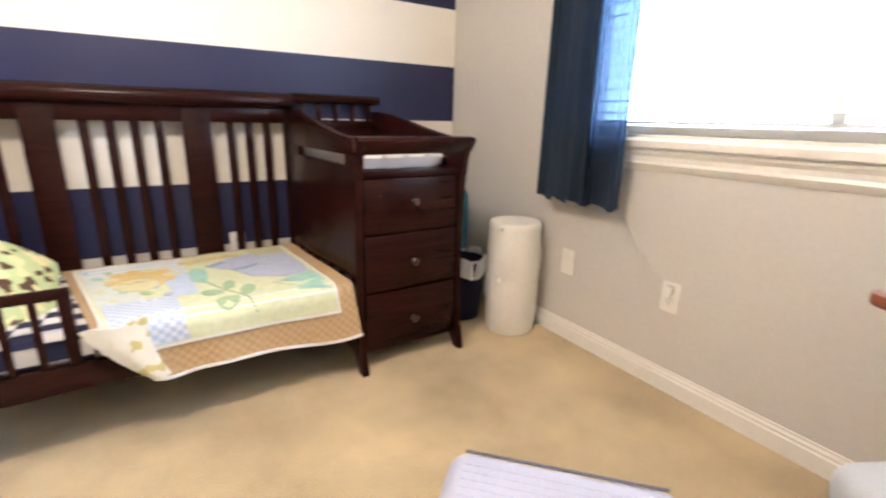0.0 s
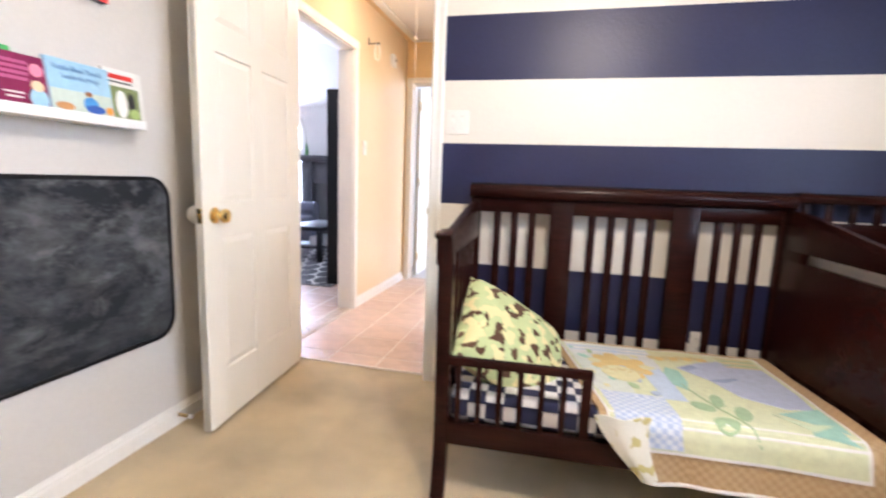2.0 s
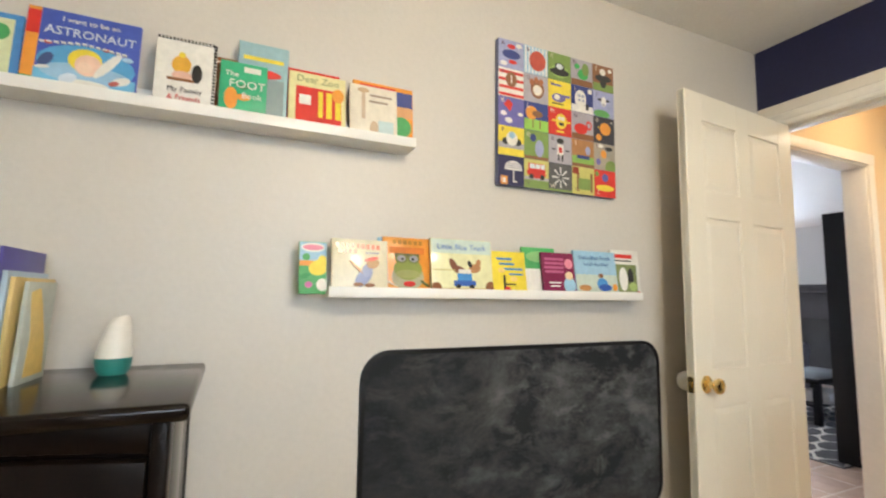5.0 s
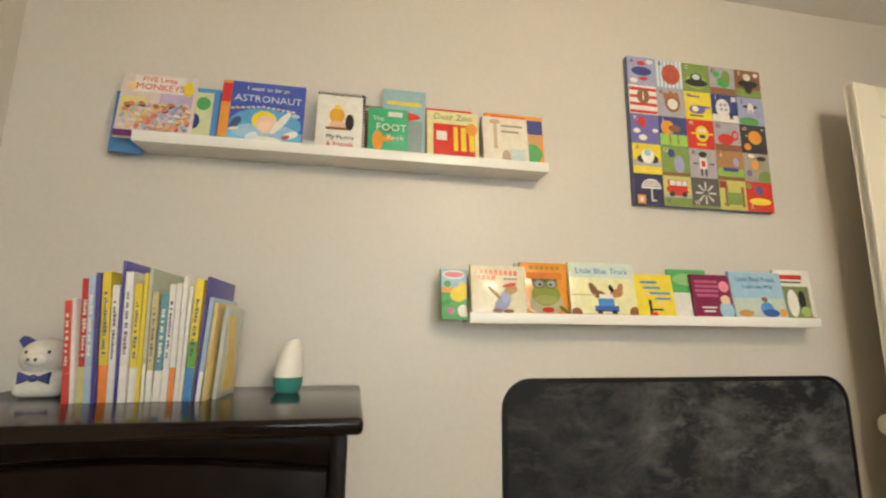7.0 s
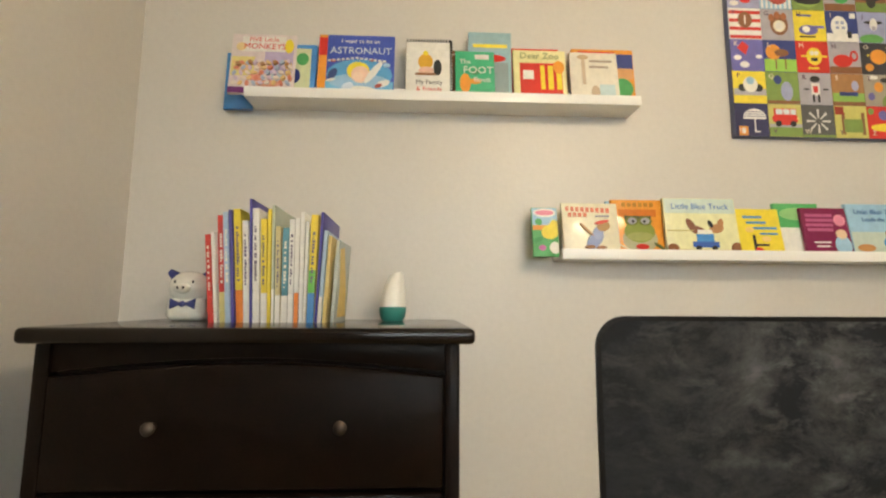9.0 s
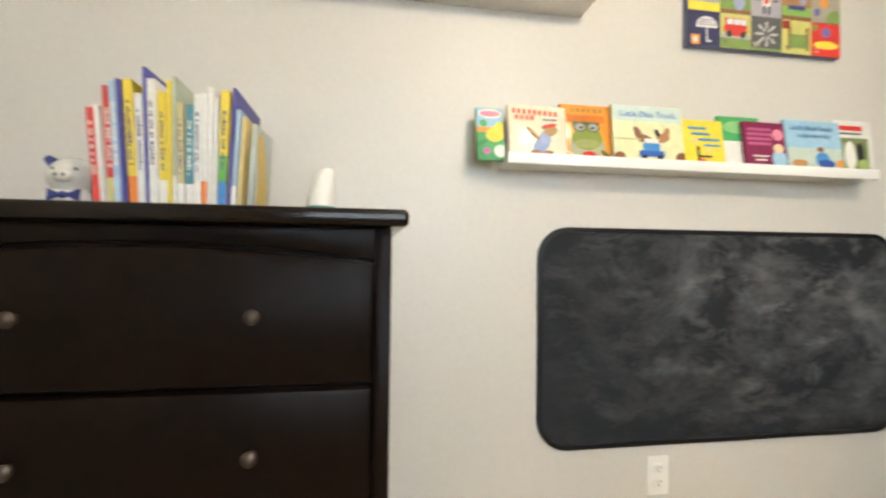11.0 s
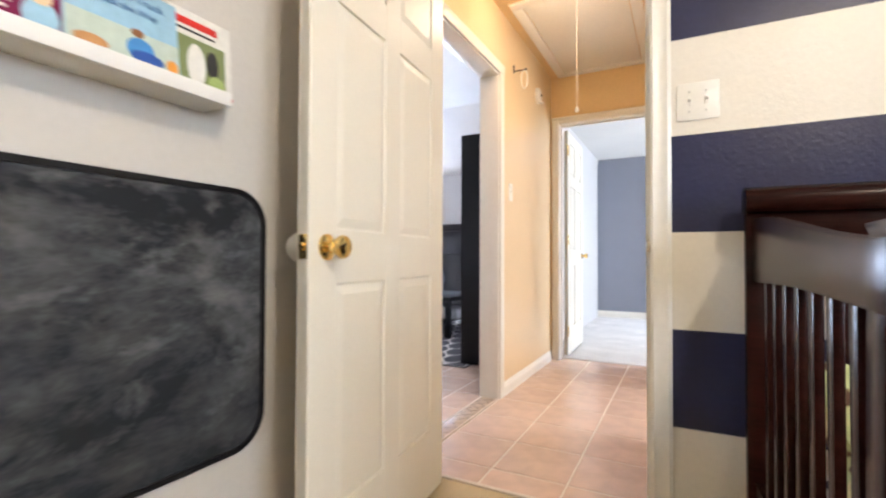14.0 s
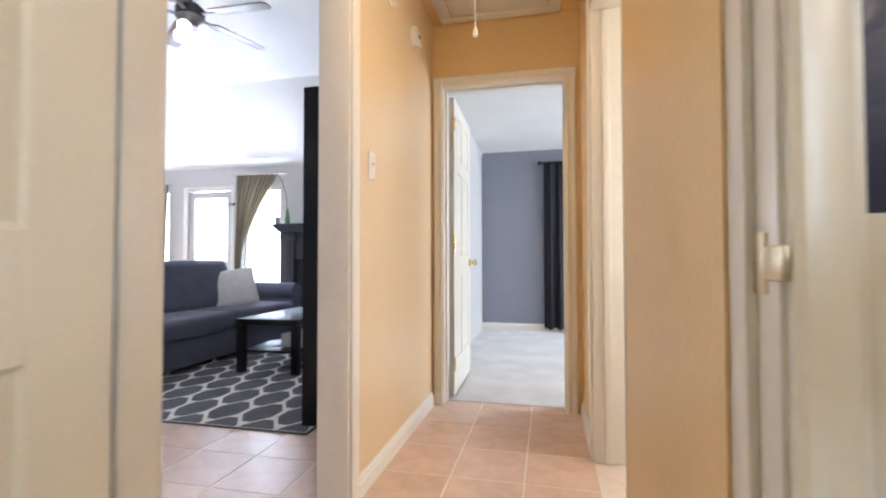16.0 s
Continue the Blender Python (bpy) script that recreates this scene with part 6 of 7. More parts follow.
ledge_book(0.388, 0.555, Z2, 1.386, CR, [("r", (0.62, 0.16, 0.10), .10 + .09 * k, .885 - .004 * k, .030, .045) for k in range(9)] + [("r", (0.62, 0.16, 0.10), .14 + .09 * k, .765, .030, .04) for k in range(4)] + [("r", (0.2, 0.2, 0.3), .62 + .05 * k, .74, .018, .014) for k in range(5)] + [("o", (0.24, 0.30, 0.50), .56, .27, .20, .12, 0.9), ("o", (0.30, 0.36, 0.56), .62, .40, .09, .13, -0.3), ("o", (0.42, 0.24, 0.10), .72, .53, .12, .09, 0.3), ("o", RD, .70, .62, .13, .035, 0.2), ("o", (0.40, 0.22, 0.10), .42, .47, .16, .025, -0.8), ("o", BR, .46, .13, .09, .035), ("o", BR, .66, .12, .09, .035)],
           "cream picture book with a small blue-coated bear", 0)
ledge_book(0.545, 0.700, Z2, 1.402, OR, [("r", (0.45, 0.22, 0.04), .24 + .11 * k, .91, .035, .035) for k in range(6)] + [("r", (0.62, 0.18, 0.03), .5, .76, .37, .06), ("r", (0.10, 0.10, 0.05), .5, .67, .26, .035), ("o", (0.42, 0.40, 0.26), .52, .28, .34, .24), ("o", (0.24, 0.29, 0.07), .52, .42, .30, .20), ("o", (0.32, 0.34, 0.12), .52, .33, .26, .08), ("o", RD, .55, .15, .13, .05), ("o", (0.16, 0.18, 0.05), .38, .61, .13, .085), ("o", (0.16, 0.18, 0.05), .64, .61, .13, .085), ("o", (0.34, 0.34, 0.38), .38, .61, .09, .06), ("o", (0.34, 0.34, 0.38), .64, .61, .09, .06), ("o", BK, .40, .60, .03, .025), ("o", BK, .62, .60, .03, .025), ("o", (0.12, 0.14, 0.05), .88, .16, .12, .025, -0.6), ("o", (0.75, 0.62, 0.40), .16, .16, .16, .012, -0.5)],
           "orange picture book with a green frog face", 1)
ledge_book(0.696, 0.916, Z2, 1.406, (0.74, 0.72, 0.42), [("r", (0.60, 0.70, 0.62), .5, .86, .49, .13), ("r", BL, .53, .27, .12, .09), ("r", (0.05, 0.12, 0.40), .53, .18, .18, .05), ("o", (0.24, 0.11, 0.07), .36, .50, .05, .15, 0.5), ("o", (0.24, 0.11, 0.07), .44, .45, .10, .05, -0.3), ("o", (0.45, 0.22, 0.10), .70, .46, .10, .08, 0.2), ("o", (0.45, 0.22, 0.10), .76, .55, .04, .09, -0.3), ("o", BK, .62, .54, .03, .07, 0.4), ("r", WH, .53, .40, .10, .035), ("o", BK, .42, .12, .04, .04), ("o", BK, .64, .12, .04, .04), ("r", (0.55, 0.48, 0.2), .2, .42, .18, .008), ("r", (0.55, 0.42, 0.2), .5, .05, .49, .04), ("o", BR, .95, .12, .08, .10), ("o", BR, .07, .1, .08, .09)],
           "pale yellow picture book with a little blue truck", 0, title=[("Little Blue Truck", (0.10, 0.22, 0.50), .5, .80, .026)])
ledge_book(0.915, 1.050, Z2, 1.376, YE, [("r", BL, .38, .82, .22, .025), ("r", BL, .45, .70, .22, .025), ("r", BL, .62, .58, .28, .025), ("r", BL, .70, .46, .2, .02), ("o", (0.80, 0.58, 0.2), .28, .55, .10, .06), ("o", (0.80, 0.58, 0.2), .62, .35, .10, .06), ("r", BK, .35, .25, .03, .18), ("r", BK, .5, .22, .16, .02), ("o", RD, .42, .12, .09, .05)],
           "bright yellow board book with drawn figures", 0)
ledge_book(1.050, 1.190, Z2, 1.398, GR, [("o", (0.25, 0.5, 0.2), .5, .8, .4, .12), ("r", WH, .3, .28, .28, .26), ("o", (0.14, 0.42, 0.14), .8, .25, .18, .2)], "green picture book with a white panel", 1)
ledge_book(1.121, 1.262, Z2, 1.382, MA, [("r", (0.45, 0.10, 0.22), .38, .84, .30, .03), ("r", (0.45, 0.10, 0.22), .38, .74, .30, .03), ("r", (0.45, 0.10, 0.22), .36, .64, .30, .03), ("r", (0.45, 0.10, 0.22), .36, .54, .28, .03), ("o", PK, .82, .74, .13, .12), ("o", SKB, .80, .22, .18, .20), ("o", (0.75, 0.55, 0.35), .80, .45, .12, .10), ("r", WH, .35, .28, .18, .015), ("r", WH, .35, .20, .14, .015)],
           "dark maroon picture book with a blue-suited figure", 0)
ledge_book(1.264, 1.462, Z2, 1.396, SKB, [("r", (0.50, 0.58, 0.50), .5, .24, .49, .22), ("o", BL, .62, .25, .13, .14), ("o", (0.04, 0.10, 0.35), .68, .17, .16, .08), ("o", BR, .60, .44, .06, .05), ("o", (0.5, 0.25, 0.1), .2, .16, .14, .07), ("o", OR, .92, .18, .06, .08)],
           "light blue picture book with a blue truck on a road", 0, title=[("Little Blue Truck", (0.05, 0.14, 0.35), .48, .80, .022), ("Leads the Way", (0.05, 0.14, 0.35), .5, .66, .019)])
ledge_book(1.455, 1.600, Z2, 1.410, WH, [("r", RD, .42, .86, .34, .045), ("r", BK, .42, .76, .3, .015), ("r", (0.20, 0.24, 0.10), .5, .38, .38, .30), ("o", WH, .40, .36, .15, .26), ("o", BK, .66, .42, .10, .18), ("o", (0.35, 0.45, 0.15), .72, .2, .14, .1), ("o", RD, .92, .06, .06, .04)],
           "white picture book with a dog drawing", 1)
# upper ledge
ledge_book(-0.612, -0.529, Z1 - 0.03, 1.84, BL, [], "bright blue picture book at the back of the high ledge", 2)
ledge_book(-0.585, -0.397, Z1, 1.884, (0.70, 0.60, 0.58), [("r", (0.16, 0.04, 0.16), .5, .05, .5, .05), ("r", (0.48, 0.40, 0.58), .75, .55, .22, .22), ("r", (0.72, 0.62, 0.25), .2, .45, .18, .16), ("r", WH, .50, .83, .34, .13), ("o", (0.78, 0.60, 0.30), .15, .78, .08, .07), ("o", YE, .9, .8, .07, .12), ("o", (0.7, 0.45, 0.25), .2, .42, .09, .08), ("o", (0.75, 0.50, 0.35), .5, .45, .09, .08), ("o", (0.75, 0.5, 0.2), .88, .48, .08, .08), ("o", (0.72, 0.30, 0.22), .42, .26, .12, .06), ("o", (0.45, 0.55, 0.62), .75, .28, .1, .07), ("o", (0.72, 0.35, 0.25), .62, .16, .2, .05)] + [("o", ((0.76, 0.66, 0.56), (0.66, 0.24, 0.16), (0.62, 0.50, 0.60), (0.74, 0.52, 0.24), (0.40, 0.46, 0.58))[(3 * i + 2 * j) % 5], .08 + .105 * i + .03 * (j % 2), .16 + .085 * j, .045, .026, 0.7 * i - j) for i in range(9) for j in range(5)] + [("o", (0.42, 0.22, 0.10), .14 + .19 * i, .46 + .03 * (i % 2), .035, .03) for i in range(5)],
           "pink picture book with a crowd of small animals", 0, title=[("FIVE Little", RD, .5, .87, .021), ("MONKEYS", RD, .52, .74, .027)])
ledge_book(-0.43, -0.338, Z1, 1.864, BL, [("r", (0.62, 0.66, 0.40), .42, .5, .40, .42), ("o", GR, .55, .72, .2, .12), ("o", NV, .3, .4, .2, .14)], "blue-edged picture book with a green scene", 1)
ledge_book(-0.329, -0.102, Z1, 1.890, (0.06, 0.10, 0.42), [("r", OR, .06, .5, .055, .495), ("r", GR, .06, .06, .056, .05), ("r", RD, .06, .8, .054, .15), ("o", (0.10, 0.34, 0.60), .55, .34, .43, .25), ("r", (0.16, 0.44, 0.66), .55, .12, .44, .11), ("o", (0.30, 0.50, 0.68), .55, .22, .40, .13), ("o", YE, .53, .40, .15, .15), ("o", (0.80, 0.55, 0.42), .56, .34, .12, .14), ("o", (0.84, 0.62, 0.48), .53, .31, .07, .07), ("o", WH, .73, .38, .045, .22, -0.6), ("o", WH, .55, .08, .22, .07), ("o", (0.62, 0.70, 0.78), .40, .14, .08, .06, 0.5), ("o", WH, .86, .20, .09, .05, 0.4), ("o", (0.40, 0.10, 0.08), .80, .16, .05, .03, 0.3), ("o", (0.05, 0.08, 0.2), .20, .34, .05, .10, -0.5), ("o", WH, .18, .24, .06, .02, 0.2), ("o", (0.6, 0.16, 0.12), .20, .56, .035, .02), ("o", (0.6, 0.16, 0.12), .70, .58, .03, .02), ("o", (0.4, 0.6, 0.75), .90, .50, .05, .03)] + [("r", WH, .15 + .06 * k, .605 - .008 * abs(k - 6), .02, .010) for k in range(13)],
           "blue picture book with a child in a space suit", 0, title=[("I want to be an", WH, .55, .86, .019), ("ASTRONAUT", (0.62, 0.68, 0.72), .56, .68, .031)])
ledge_book(-0.067, 0.073, Z1, 1.880, WH, [("o", (0.70, 0.38, 0.05), .42, .62, .16, .14), ("o", (0.72, 0.45, 0.35), .44, .46, .17, .07), ("o", BK, .68, .52, .09, .14), ("o", YE, .42, .77, .06, .04), ("r", BR, .42, .40, .22, .02)] + [("r", BK, .97, .03 + .05 * k, .028, .012) for k in range(20)] + [("r", BK, .03 + .06 * k, .985, .014, .013) for k in range(16)],
           "white spiral-bound book with two drawn toy figures", 0, title=[("My Family", BK, .5, .22, .020), ("& Friends", RD, .5, .10, .020)])
ledge_book(0.040, 0.125, Z1, 1.868, BR, [("r", WH, .6, .92, .3, .01)], "dark brown book behind others on the high ledge", 2)
ledge_book(0.124, 0.257, Z1, 1.922, (0.30, 0.46, 0.50), [("o", RD, .45, .62, .42, .06), ("r", YE, .5, .80, .4, .025), ("r", (0.25, 0.32, 0.32), .5, .30, .42, .26), ("r", (0.30, 0.42, 0.15), .6, .05, .38, .05)], "tall grey-blue picture book with a red shape", 1)
ledge_book(0.082, 0.201, Z1, 1.849, (0.05, 0.40, 0.20), [("o", OR, .25, .32, .14, .20), ("o", OR, .5, .36, .16, .06), ("r", WH, .68, .88, .18, .05), ("o", (0.06, 0.25, 0.10), .5, .55, .1, .05)],
           "green board book with an orange creature", 0, title=[("The", WH, .25, .72, .022), ("FOOT", WH, .58, .52, .034), ("Book", WH, .68, .34, .024)])
ledge_book(0.255, 0.405, Z1, 1.872, RD, [], "red book edge behind the yellow board book", 1)
ledge_book(0.259, 0.421, Z1, 1.858, (0.78, 0.72, 0.38), [("r", RD, .52, .42, .40, .32), ("r", WH, .28, .50, .10, .09), ("r", YE, .55, .45, .04, .24), ("r", YE, .70, .45, .05, .24), ("r", YE, .86, .45, .05, .24), ("o", OR, .86, .66, .11, .13)],
           "yellow board book with a red crate picture", 0, title=[("Dear Zoo", (0.25, 0.28, 0.12), .5, .82, .030)])
ledge_book(0.447, 0.641, Z1, 1.876, OR, [("r", NV, .75, .78, .24, .14), ("r", (0.62, 0.32, 0.14), .76, .56, .22, .10), ("o", GR, .80, .30, .17, .18), ("r", (0.35, 0.20, 0.06), .78, .06, .2, .05), ("r", RD, .4, .94, .3, .015)], "orange and blue picture book with a tree at dusk", 1)
ledge_book(0.434, 0.582, Z1, 1.856, (0.74, 0.68, 0.56), [("r", (0.55, 0.42, 0.30), .28, .60, .04, .26), ("o", (0.50, 0.36, 0.22), .28, .90, .12, .05), ("r", (0.35, 0.28, 0.22), .65, .82, .24, .02), ("r", (0.35, 0.28, 0.22), .6, .70, .2, .02), ("o", (0.48, 0.36, 0.25), .5, .18, .09, .14), ("r", (0.50, 0.62, 0.62), .75, .2, .16, .14)], "cream board book with a giraffe", 0)

# alphabet canvas
canvas = thing("alphabet_canvas", (XW, 1.235, 1.875), "square canvas print of twenty-five colourful picture squares", "wall art")
AY0, AY1, AZ0, AZ1 = 0.974, 1.520, 1.611, 2.154
part("stretcher", box(nb(), XW + 0.0005, XW + 0.024, AY0, AY1, AZ0, AZ1, 0.003), ink((0.10, 0.12, 0.22)), canvas)
cell_y, cell_z = (AY1 - AY0) / 5, (AZ1 - AZ0) / 5
LV, DG, GY = (0.34, 0.36, 0.55), (0.20, 0.30, 0.08), (0.40, 0.38, 0.42)
PURPLE, OLV = (0.15, 0.14, 0.40), (0.55, 0.52, 0.16)
rows_art = [
    [(LV, [("o", NV, .5, .5, .36, .16), ("o", RD, .5, .78, .16, .08), ("o", WH, .8, .85, .12, .08), ("o", RD, .55, .24, .16, .07), ("o", WH, .2, .15, .14, .08)], "A"),
     (SKB, [("r", WH, .08 + .14 * k, .5, .03, .48) for k in range(7)] + [("o", (0.50, 0.09, 0.06), .56, .5, .34, .36)], "B"),
     (DG, [("o", (0.3, 0.45, 0.12), .5, .35, .4, .25), ("o", BK, .5, .32, .42, .14), ("o", BK, .5, .50, .22, .16), ("o", (0.6, 0.65, 0.7), .5, .52, .15, .10)], "C"),
     (GY, [("r", BR, .5, .12, .48, .12), ("o", (0.06, 0.40, 0.10), .55, .45, .24, .20), ("o", DG, .66, .65, .16, .24), ("o", (0.06, 0.45, 0.12), .28, .72, .12, .10)], "D"),
     (BR, [("r", DG, .5, .15, .49, .15), ("o", BK, .5, .5, .38, .14), ("o", BK, .5, .35, .15, .22), ("o", WH, .48, .74, .14, .13), ("o", WH, .82, .84, .09, .07)], "E")],
    [(WH, [("r", RD, .5, .08, .48, .05), ("r", RD, .5, .34, .48, .05), ("r", RD, .5, .60, .48, .05), ("r", RD, .5, .86, .48, .05), ("o", BR, .5, .62, .22, .26), ("r", WH, .5, .62, .02, .14)], "F"),
     (GY, [("o", BR, .55, .5, .28, .34), ("o", (0.40, 0.14, 0.06), .32, .72, .09, .12), ("o", (0.40, 0.14, 0.06), .50, .80, .09, .12), ("o", (0.40, 0.14, 0.06), .70, .76, .09, .12), ("o", CR, .55, .45, .19, .19), ("o", WH, .55, .45, .14, .14)], "G"),
     (YE, [("o", PURPLE, .45, .36, .30, .16), ("o", WH, .38, .38, .12, .10), ("r", PURPLE, .78, .46, .16, .04), ("r", PURPLE, .35, .82, .22, .03), ("r", BK, .4, .14, .24, .02)], "H"),
     (NV, [("r", WH, .5, .14, .49, .14), ("o", WH, .42, .50, .26, .34), ("r", (0.30, 0.34, 0.48), .36, .62, .05, .05), ("r", (0.30, 0.34, 0.48), .52, .62, .05, .05), ("r", (0.30, 0.34, 0.48), .36, .46, .05, .04), ("r", (0.30, 0.34, 0.48), .54, .46, .05, .04), ("r", BK, .72, .24, .06, .10), ("r", WH, .85, .85, .08, .08)], "I"),
     (LV, [("o", (0.12, 0.35, 0.10), .4, .12, .38, .16), ("o", BK, .5, .66, .30, .06), ("o", WH, .5, .6, .12, .2), ("o", GY, .5, .48, .07, .07)], "J")],
    [(PURPLE, [("t", RD, .38, .72, .18, .22), ("o", WH, .2, .42, .12, .08), ("o", WH, .40, .20, .14, .10), ("o", WH, .85, .46, .10, .06)], "K"),
     (NV, [("r", (0.3, 0.55, 0.1), .5, .2, .49, .2), ("o", OR, .30, .62, .24, .24), ("o", BR, .55, .6, .22, .12), ("r", BR, .36, .25, .02, .16), ("r", BR, .65, .25, .02, .16)], "L"),
     (RD, [("o", YE, .55, .52, .24, .28), ("r", YE, .55, .52, .40, .03), ("o", WH, .48, .62, .07, .07), ("o", WH, .62, .62, .07, .07), ("r", BK, .55, .42, .10, .05), ("r", YE, .5, .14, .16, .03)], "M"),
     (GY, [("r", BR, .5, .1, .49, .12), ("o", RD, .42, .40, .30, .20), ("o", RD, .78, .56, .13, .18), ("o", GY, .78, .56, .07, .10)], "N"),
     ((0.05, 0.05, 0.06), [("o", OR, .55, .56, .26, .24), ("o", OR, .24, .22, .13, .12), ("o", WH, .85, .85, .03, .03), ("o", YE, .22, .6, .03, .03)], "O")],
    [(YE, [("r", GY, .5, .35, .49, .10), ("o", BK, .28, .48, .13, .12), ("o", BK, .76, .48, .13, .12), ("o", WH, .52, .58, .22, .24), ("o", SKB, .52, .70, .12, .12)], "P"),
     (DG, [("r", BR, .5, .06, .49, .05), ("o", LV, .62, .40, .18, .30), ("o", NV, .36, .75, .12, .14)], "Q"),
     (GY, [("r", WH, .5, .48, .13, .20), ("r", RD, .5, .48, .07, .10), ("o", BK, .5, .80, .15, .10), ("r", BK, .42, .2, .03, .12), ("r", BK, .58, .2, .03, .12), ("r", BK, .22, .48, .08, .02), ("r", BK, .8, .48, .08, .02)], "R"),
     ((0.40, 0.20, 0.08), [("r", (0.25, 0.45, 0.10), .5, .25, .49, .14), ("r", BR, .5, .06, .49, .06), ("o", LV, .72, .62, .11, .16), ("r", NV, .5, .36, .28, .06)], "S"),
     ((0.36, 0.32, 0.26), [("o", DG, .80, .1, .28, .3), ("o", OR, .45, .6, .14, .16), ("o", BK, .70, .82, .18, .08), ("o", PURPLE, .2, .3, .1, .12), ("o", WH, .3, .9, .16, .06)], "T")],
    [((0.03, 0.03, 0.09), [("o", WH, .58, .58, .34, .26), ("r", (0.03, 0.03, 0.09), .58, .42, .36, .10), ("r", WH, .58, .34, .02, .22), ("r", (0.10, 0.10, 0.22), .58, .60, .33, .010), ("r", (0.10, 0.10, 0.22), .58, .67, .30, .010), ("r", (0.10, 0.10, 0.22), .58, .74, .24, .010), ("r", WH, .66, .14, .06, .02), ("r", OR, .22, .16, .13, .14), ("r", WH, .22, .16, .05, .08)], "U"),
     (OLV, [("r", DG, .5, .16, .49, .16), ("r", GY, .5, .34, .49, .05), ("o", RD, .5, .55, .40, .20), ("r", RD, .5, .74, .34, .12), ("r", (0.62, 0.70, 0.74), .32, .76, .10, .08), ("r", (0.62, 0.70, 0.74), .54, .76, .09, .08), ("r", (0.62, 0.70, 0.74), .74, .76, .08, .08), ("o", (0.75, 0.62, 0.20), .88, .56, .04, .04), ("o", BK, .28, .40, .09, .09), ("o", BK, .72, .40, .09, .09)], "V"),
     ((0.10, 0.10, 0.10), [("s", (0.62, 0.60, 0.58), .5, .5, .36, .36), ("r", DG, .5, .04, .49, .04)], "W"),
     (OLV, [("r", BR, .26, .45, .05, .34), ("r", BR, .86, .45, .05, .34), ("r", DG, .55, .38, .28, .20), ("r", (0.3, 0.04, 0.02), .15, .84, .13, .12)], "Y"),
     (RD, [("o", YE, .5, .34, .42, .12), ("o", PURPLE, .5, .72, .15, .15), ("o", DG, .12, .84, .09, .1)], "Z")],
]
for r in range(5):
    for c in range(5):
        bg, art, letter = rows_art[r][c]
        y0, z0 = AY0 + c * cell_y, AZ1 - (r + 1) * cell_z
        sq = nb()
        box(sq, XW + 0.0235, XW + 0.0255, y0 + 0.0006, y0 + cell_y - 0.0006, z0 + 0.0006, z0 + cell_z - 0.0006)
        p = part("picture_square", sq, ink(bg, 0.55), canvas, smooth=False)
        for k, (kind, colour, u, v, ru, rv) in enumerate(art):
            b = nb()
            cy, cz, ry, rz = y0 + u * cell_y, z0 + v * cell_z, ru * cell_y, rv * cell_z
            x1 = XW + 0.0258 + 0.0002 * k
            if kind == "o":
                prism(b, [(min(max(p, y0 + 0.001), y0 + cell_y - 0.001), min(max(q, z0 + 0.001), z0 + cell_z - 0.001)) for p, q in ellipse(cy, cz, ry, rz, 16)], 0, XW + 0.0254, x1)
            elif kind == "s":
                for q in range(8):
                    prism(b, [(cy + p * math.cos(q * math.pi / 4) - w_ * math.sin(q * math.pi / 4), cz + p * math.sin(q * math.pi / 4) + w_ * math.cos(q * math.pi / 4))
                              for p, w_ in ((ry * 0.25, -rz * 0.05), (ry, -rz * 0.10), (ry, rz * 0.10), (ry * 0.25, rz * 0.05))], 0, XW + 0.0254, x1)
            elif kind == "t":
                prism(b, [(cy - ry, cz), (cy, cz + rz), (cy + ry, cz + rz * .3), (cy + ry * .4, cz - rz)], 0, XW + 0.0254, x1)
            else:
                box(b, XW + 0.0254, x1, max(cy - ry, y0 + 0.001), min(cy + ry, y0 + cell_y - 0.001), max(cz - rz, z0 + 0.001), min(cz + rz, z0 + cell_z - 0.001))
            part("motif", b, ink(colour, 0.55), p, smooth=False)
        lm = Matrix.Translation((XW + 0.0275, y0 + 0.16 * cell_y, z0 + (0.78 if r < 4 else 0.1) * cell_z)) @ Matrix.Rotation(radians(90), 4, 'Z') @ Matrix.Rotation(radians(90), 4, 'X')
        lettering("letter", letter, ink((0.70, 0.60, 0.50) if sum(bg) < 0.9 else (0.12, 0.05, 0.10), 0.5), p, lm, 0.022)

# corner by the window
PX_, PY_ = 1.470, 1.690
pail = thing("diaper_pail", (PX_, PY_, 0), "tall ivory plastic diaper pail with a hinged lid", "diaper pail")
b = lathe(nb(), [(0, 0.0005), (0.108, 0.0005), (0.115, 0.012), (0.121, 0.10), (0.124, 0.25), (0.124, 0.266), (0.120, 0.270), (0.123, 0.285), (0.122, 0.41), (0.115, 0.497), (0, 0.498)], PX_, PY_, 40)
part("body", b, M["pail"], pail)
b = lathe(nb(), [(0, 0.4985), (0.119, 0.4985), (0.119, 0.520), (0.112, 0.530), (0.088, 0.534), (0, 0.536)], PX_, PY_, 40)
part("lid", b, M["pail"], pail)
part("latch", box(nb(), PX_ - 0.134, PX_ - 0.112, PY_ - 0.055, PY_ - 0.018, 0.262, 0.290, 0.006), M["pail"], pail)
part("lid_tab", box(nb(), PX_ - 0.128, PX_ - 0.108, PY_ - 0.050, PY_ - 0.022, 0.500, 0.518, 0.004), M["pail"], pail)
can = thing("waste_bin", (1.345, 1.945, 0), "navy waste bin lined with a white bag beside the crib", "waste bin")
part("body", lathe(nb(), [(0, 0.0005), (0.10, 0.0005), (0.125, 0.30), (0.118, 0.30), (0.095, 0.01), (0, 0.01)], 1.345, 1.945, 32), M["navy_cloth"], can)
t = nb()


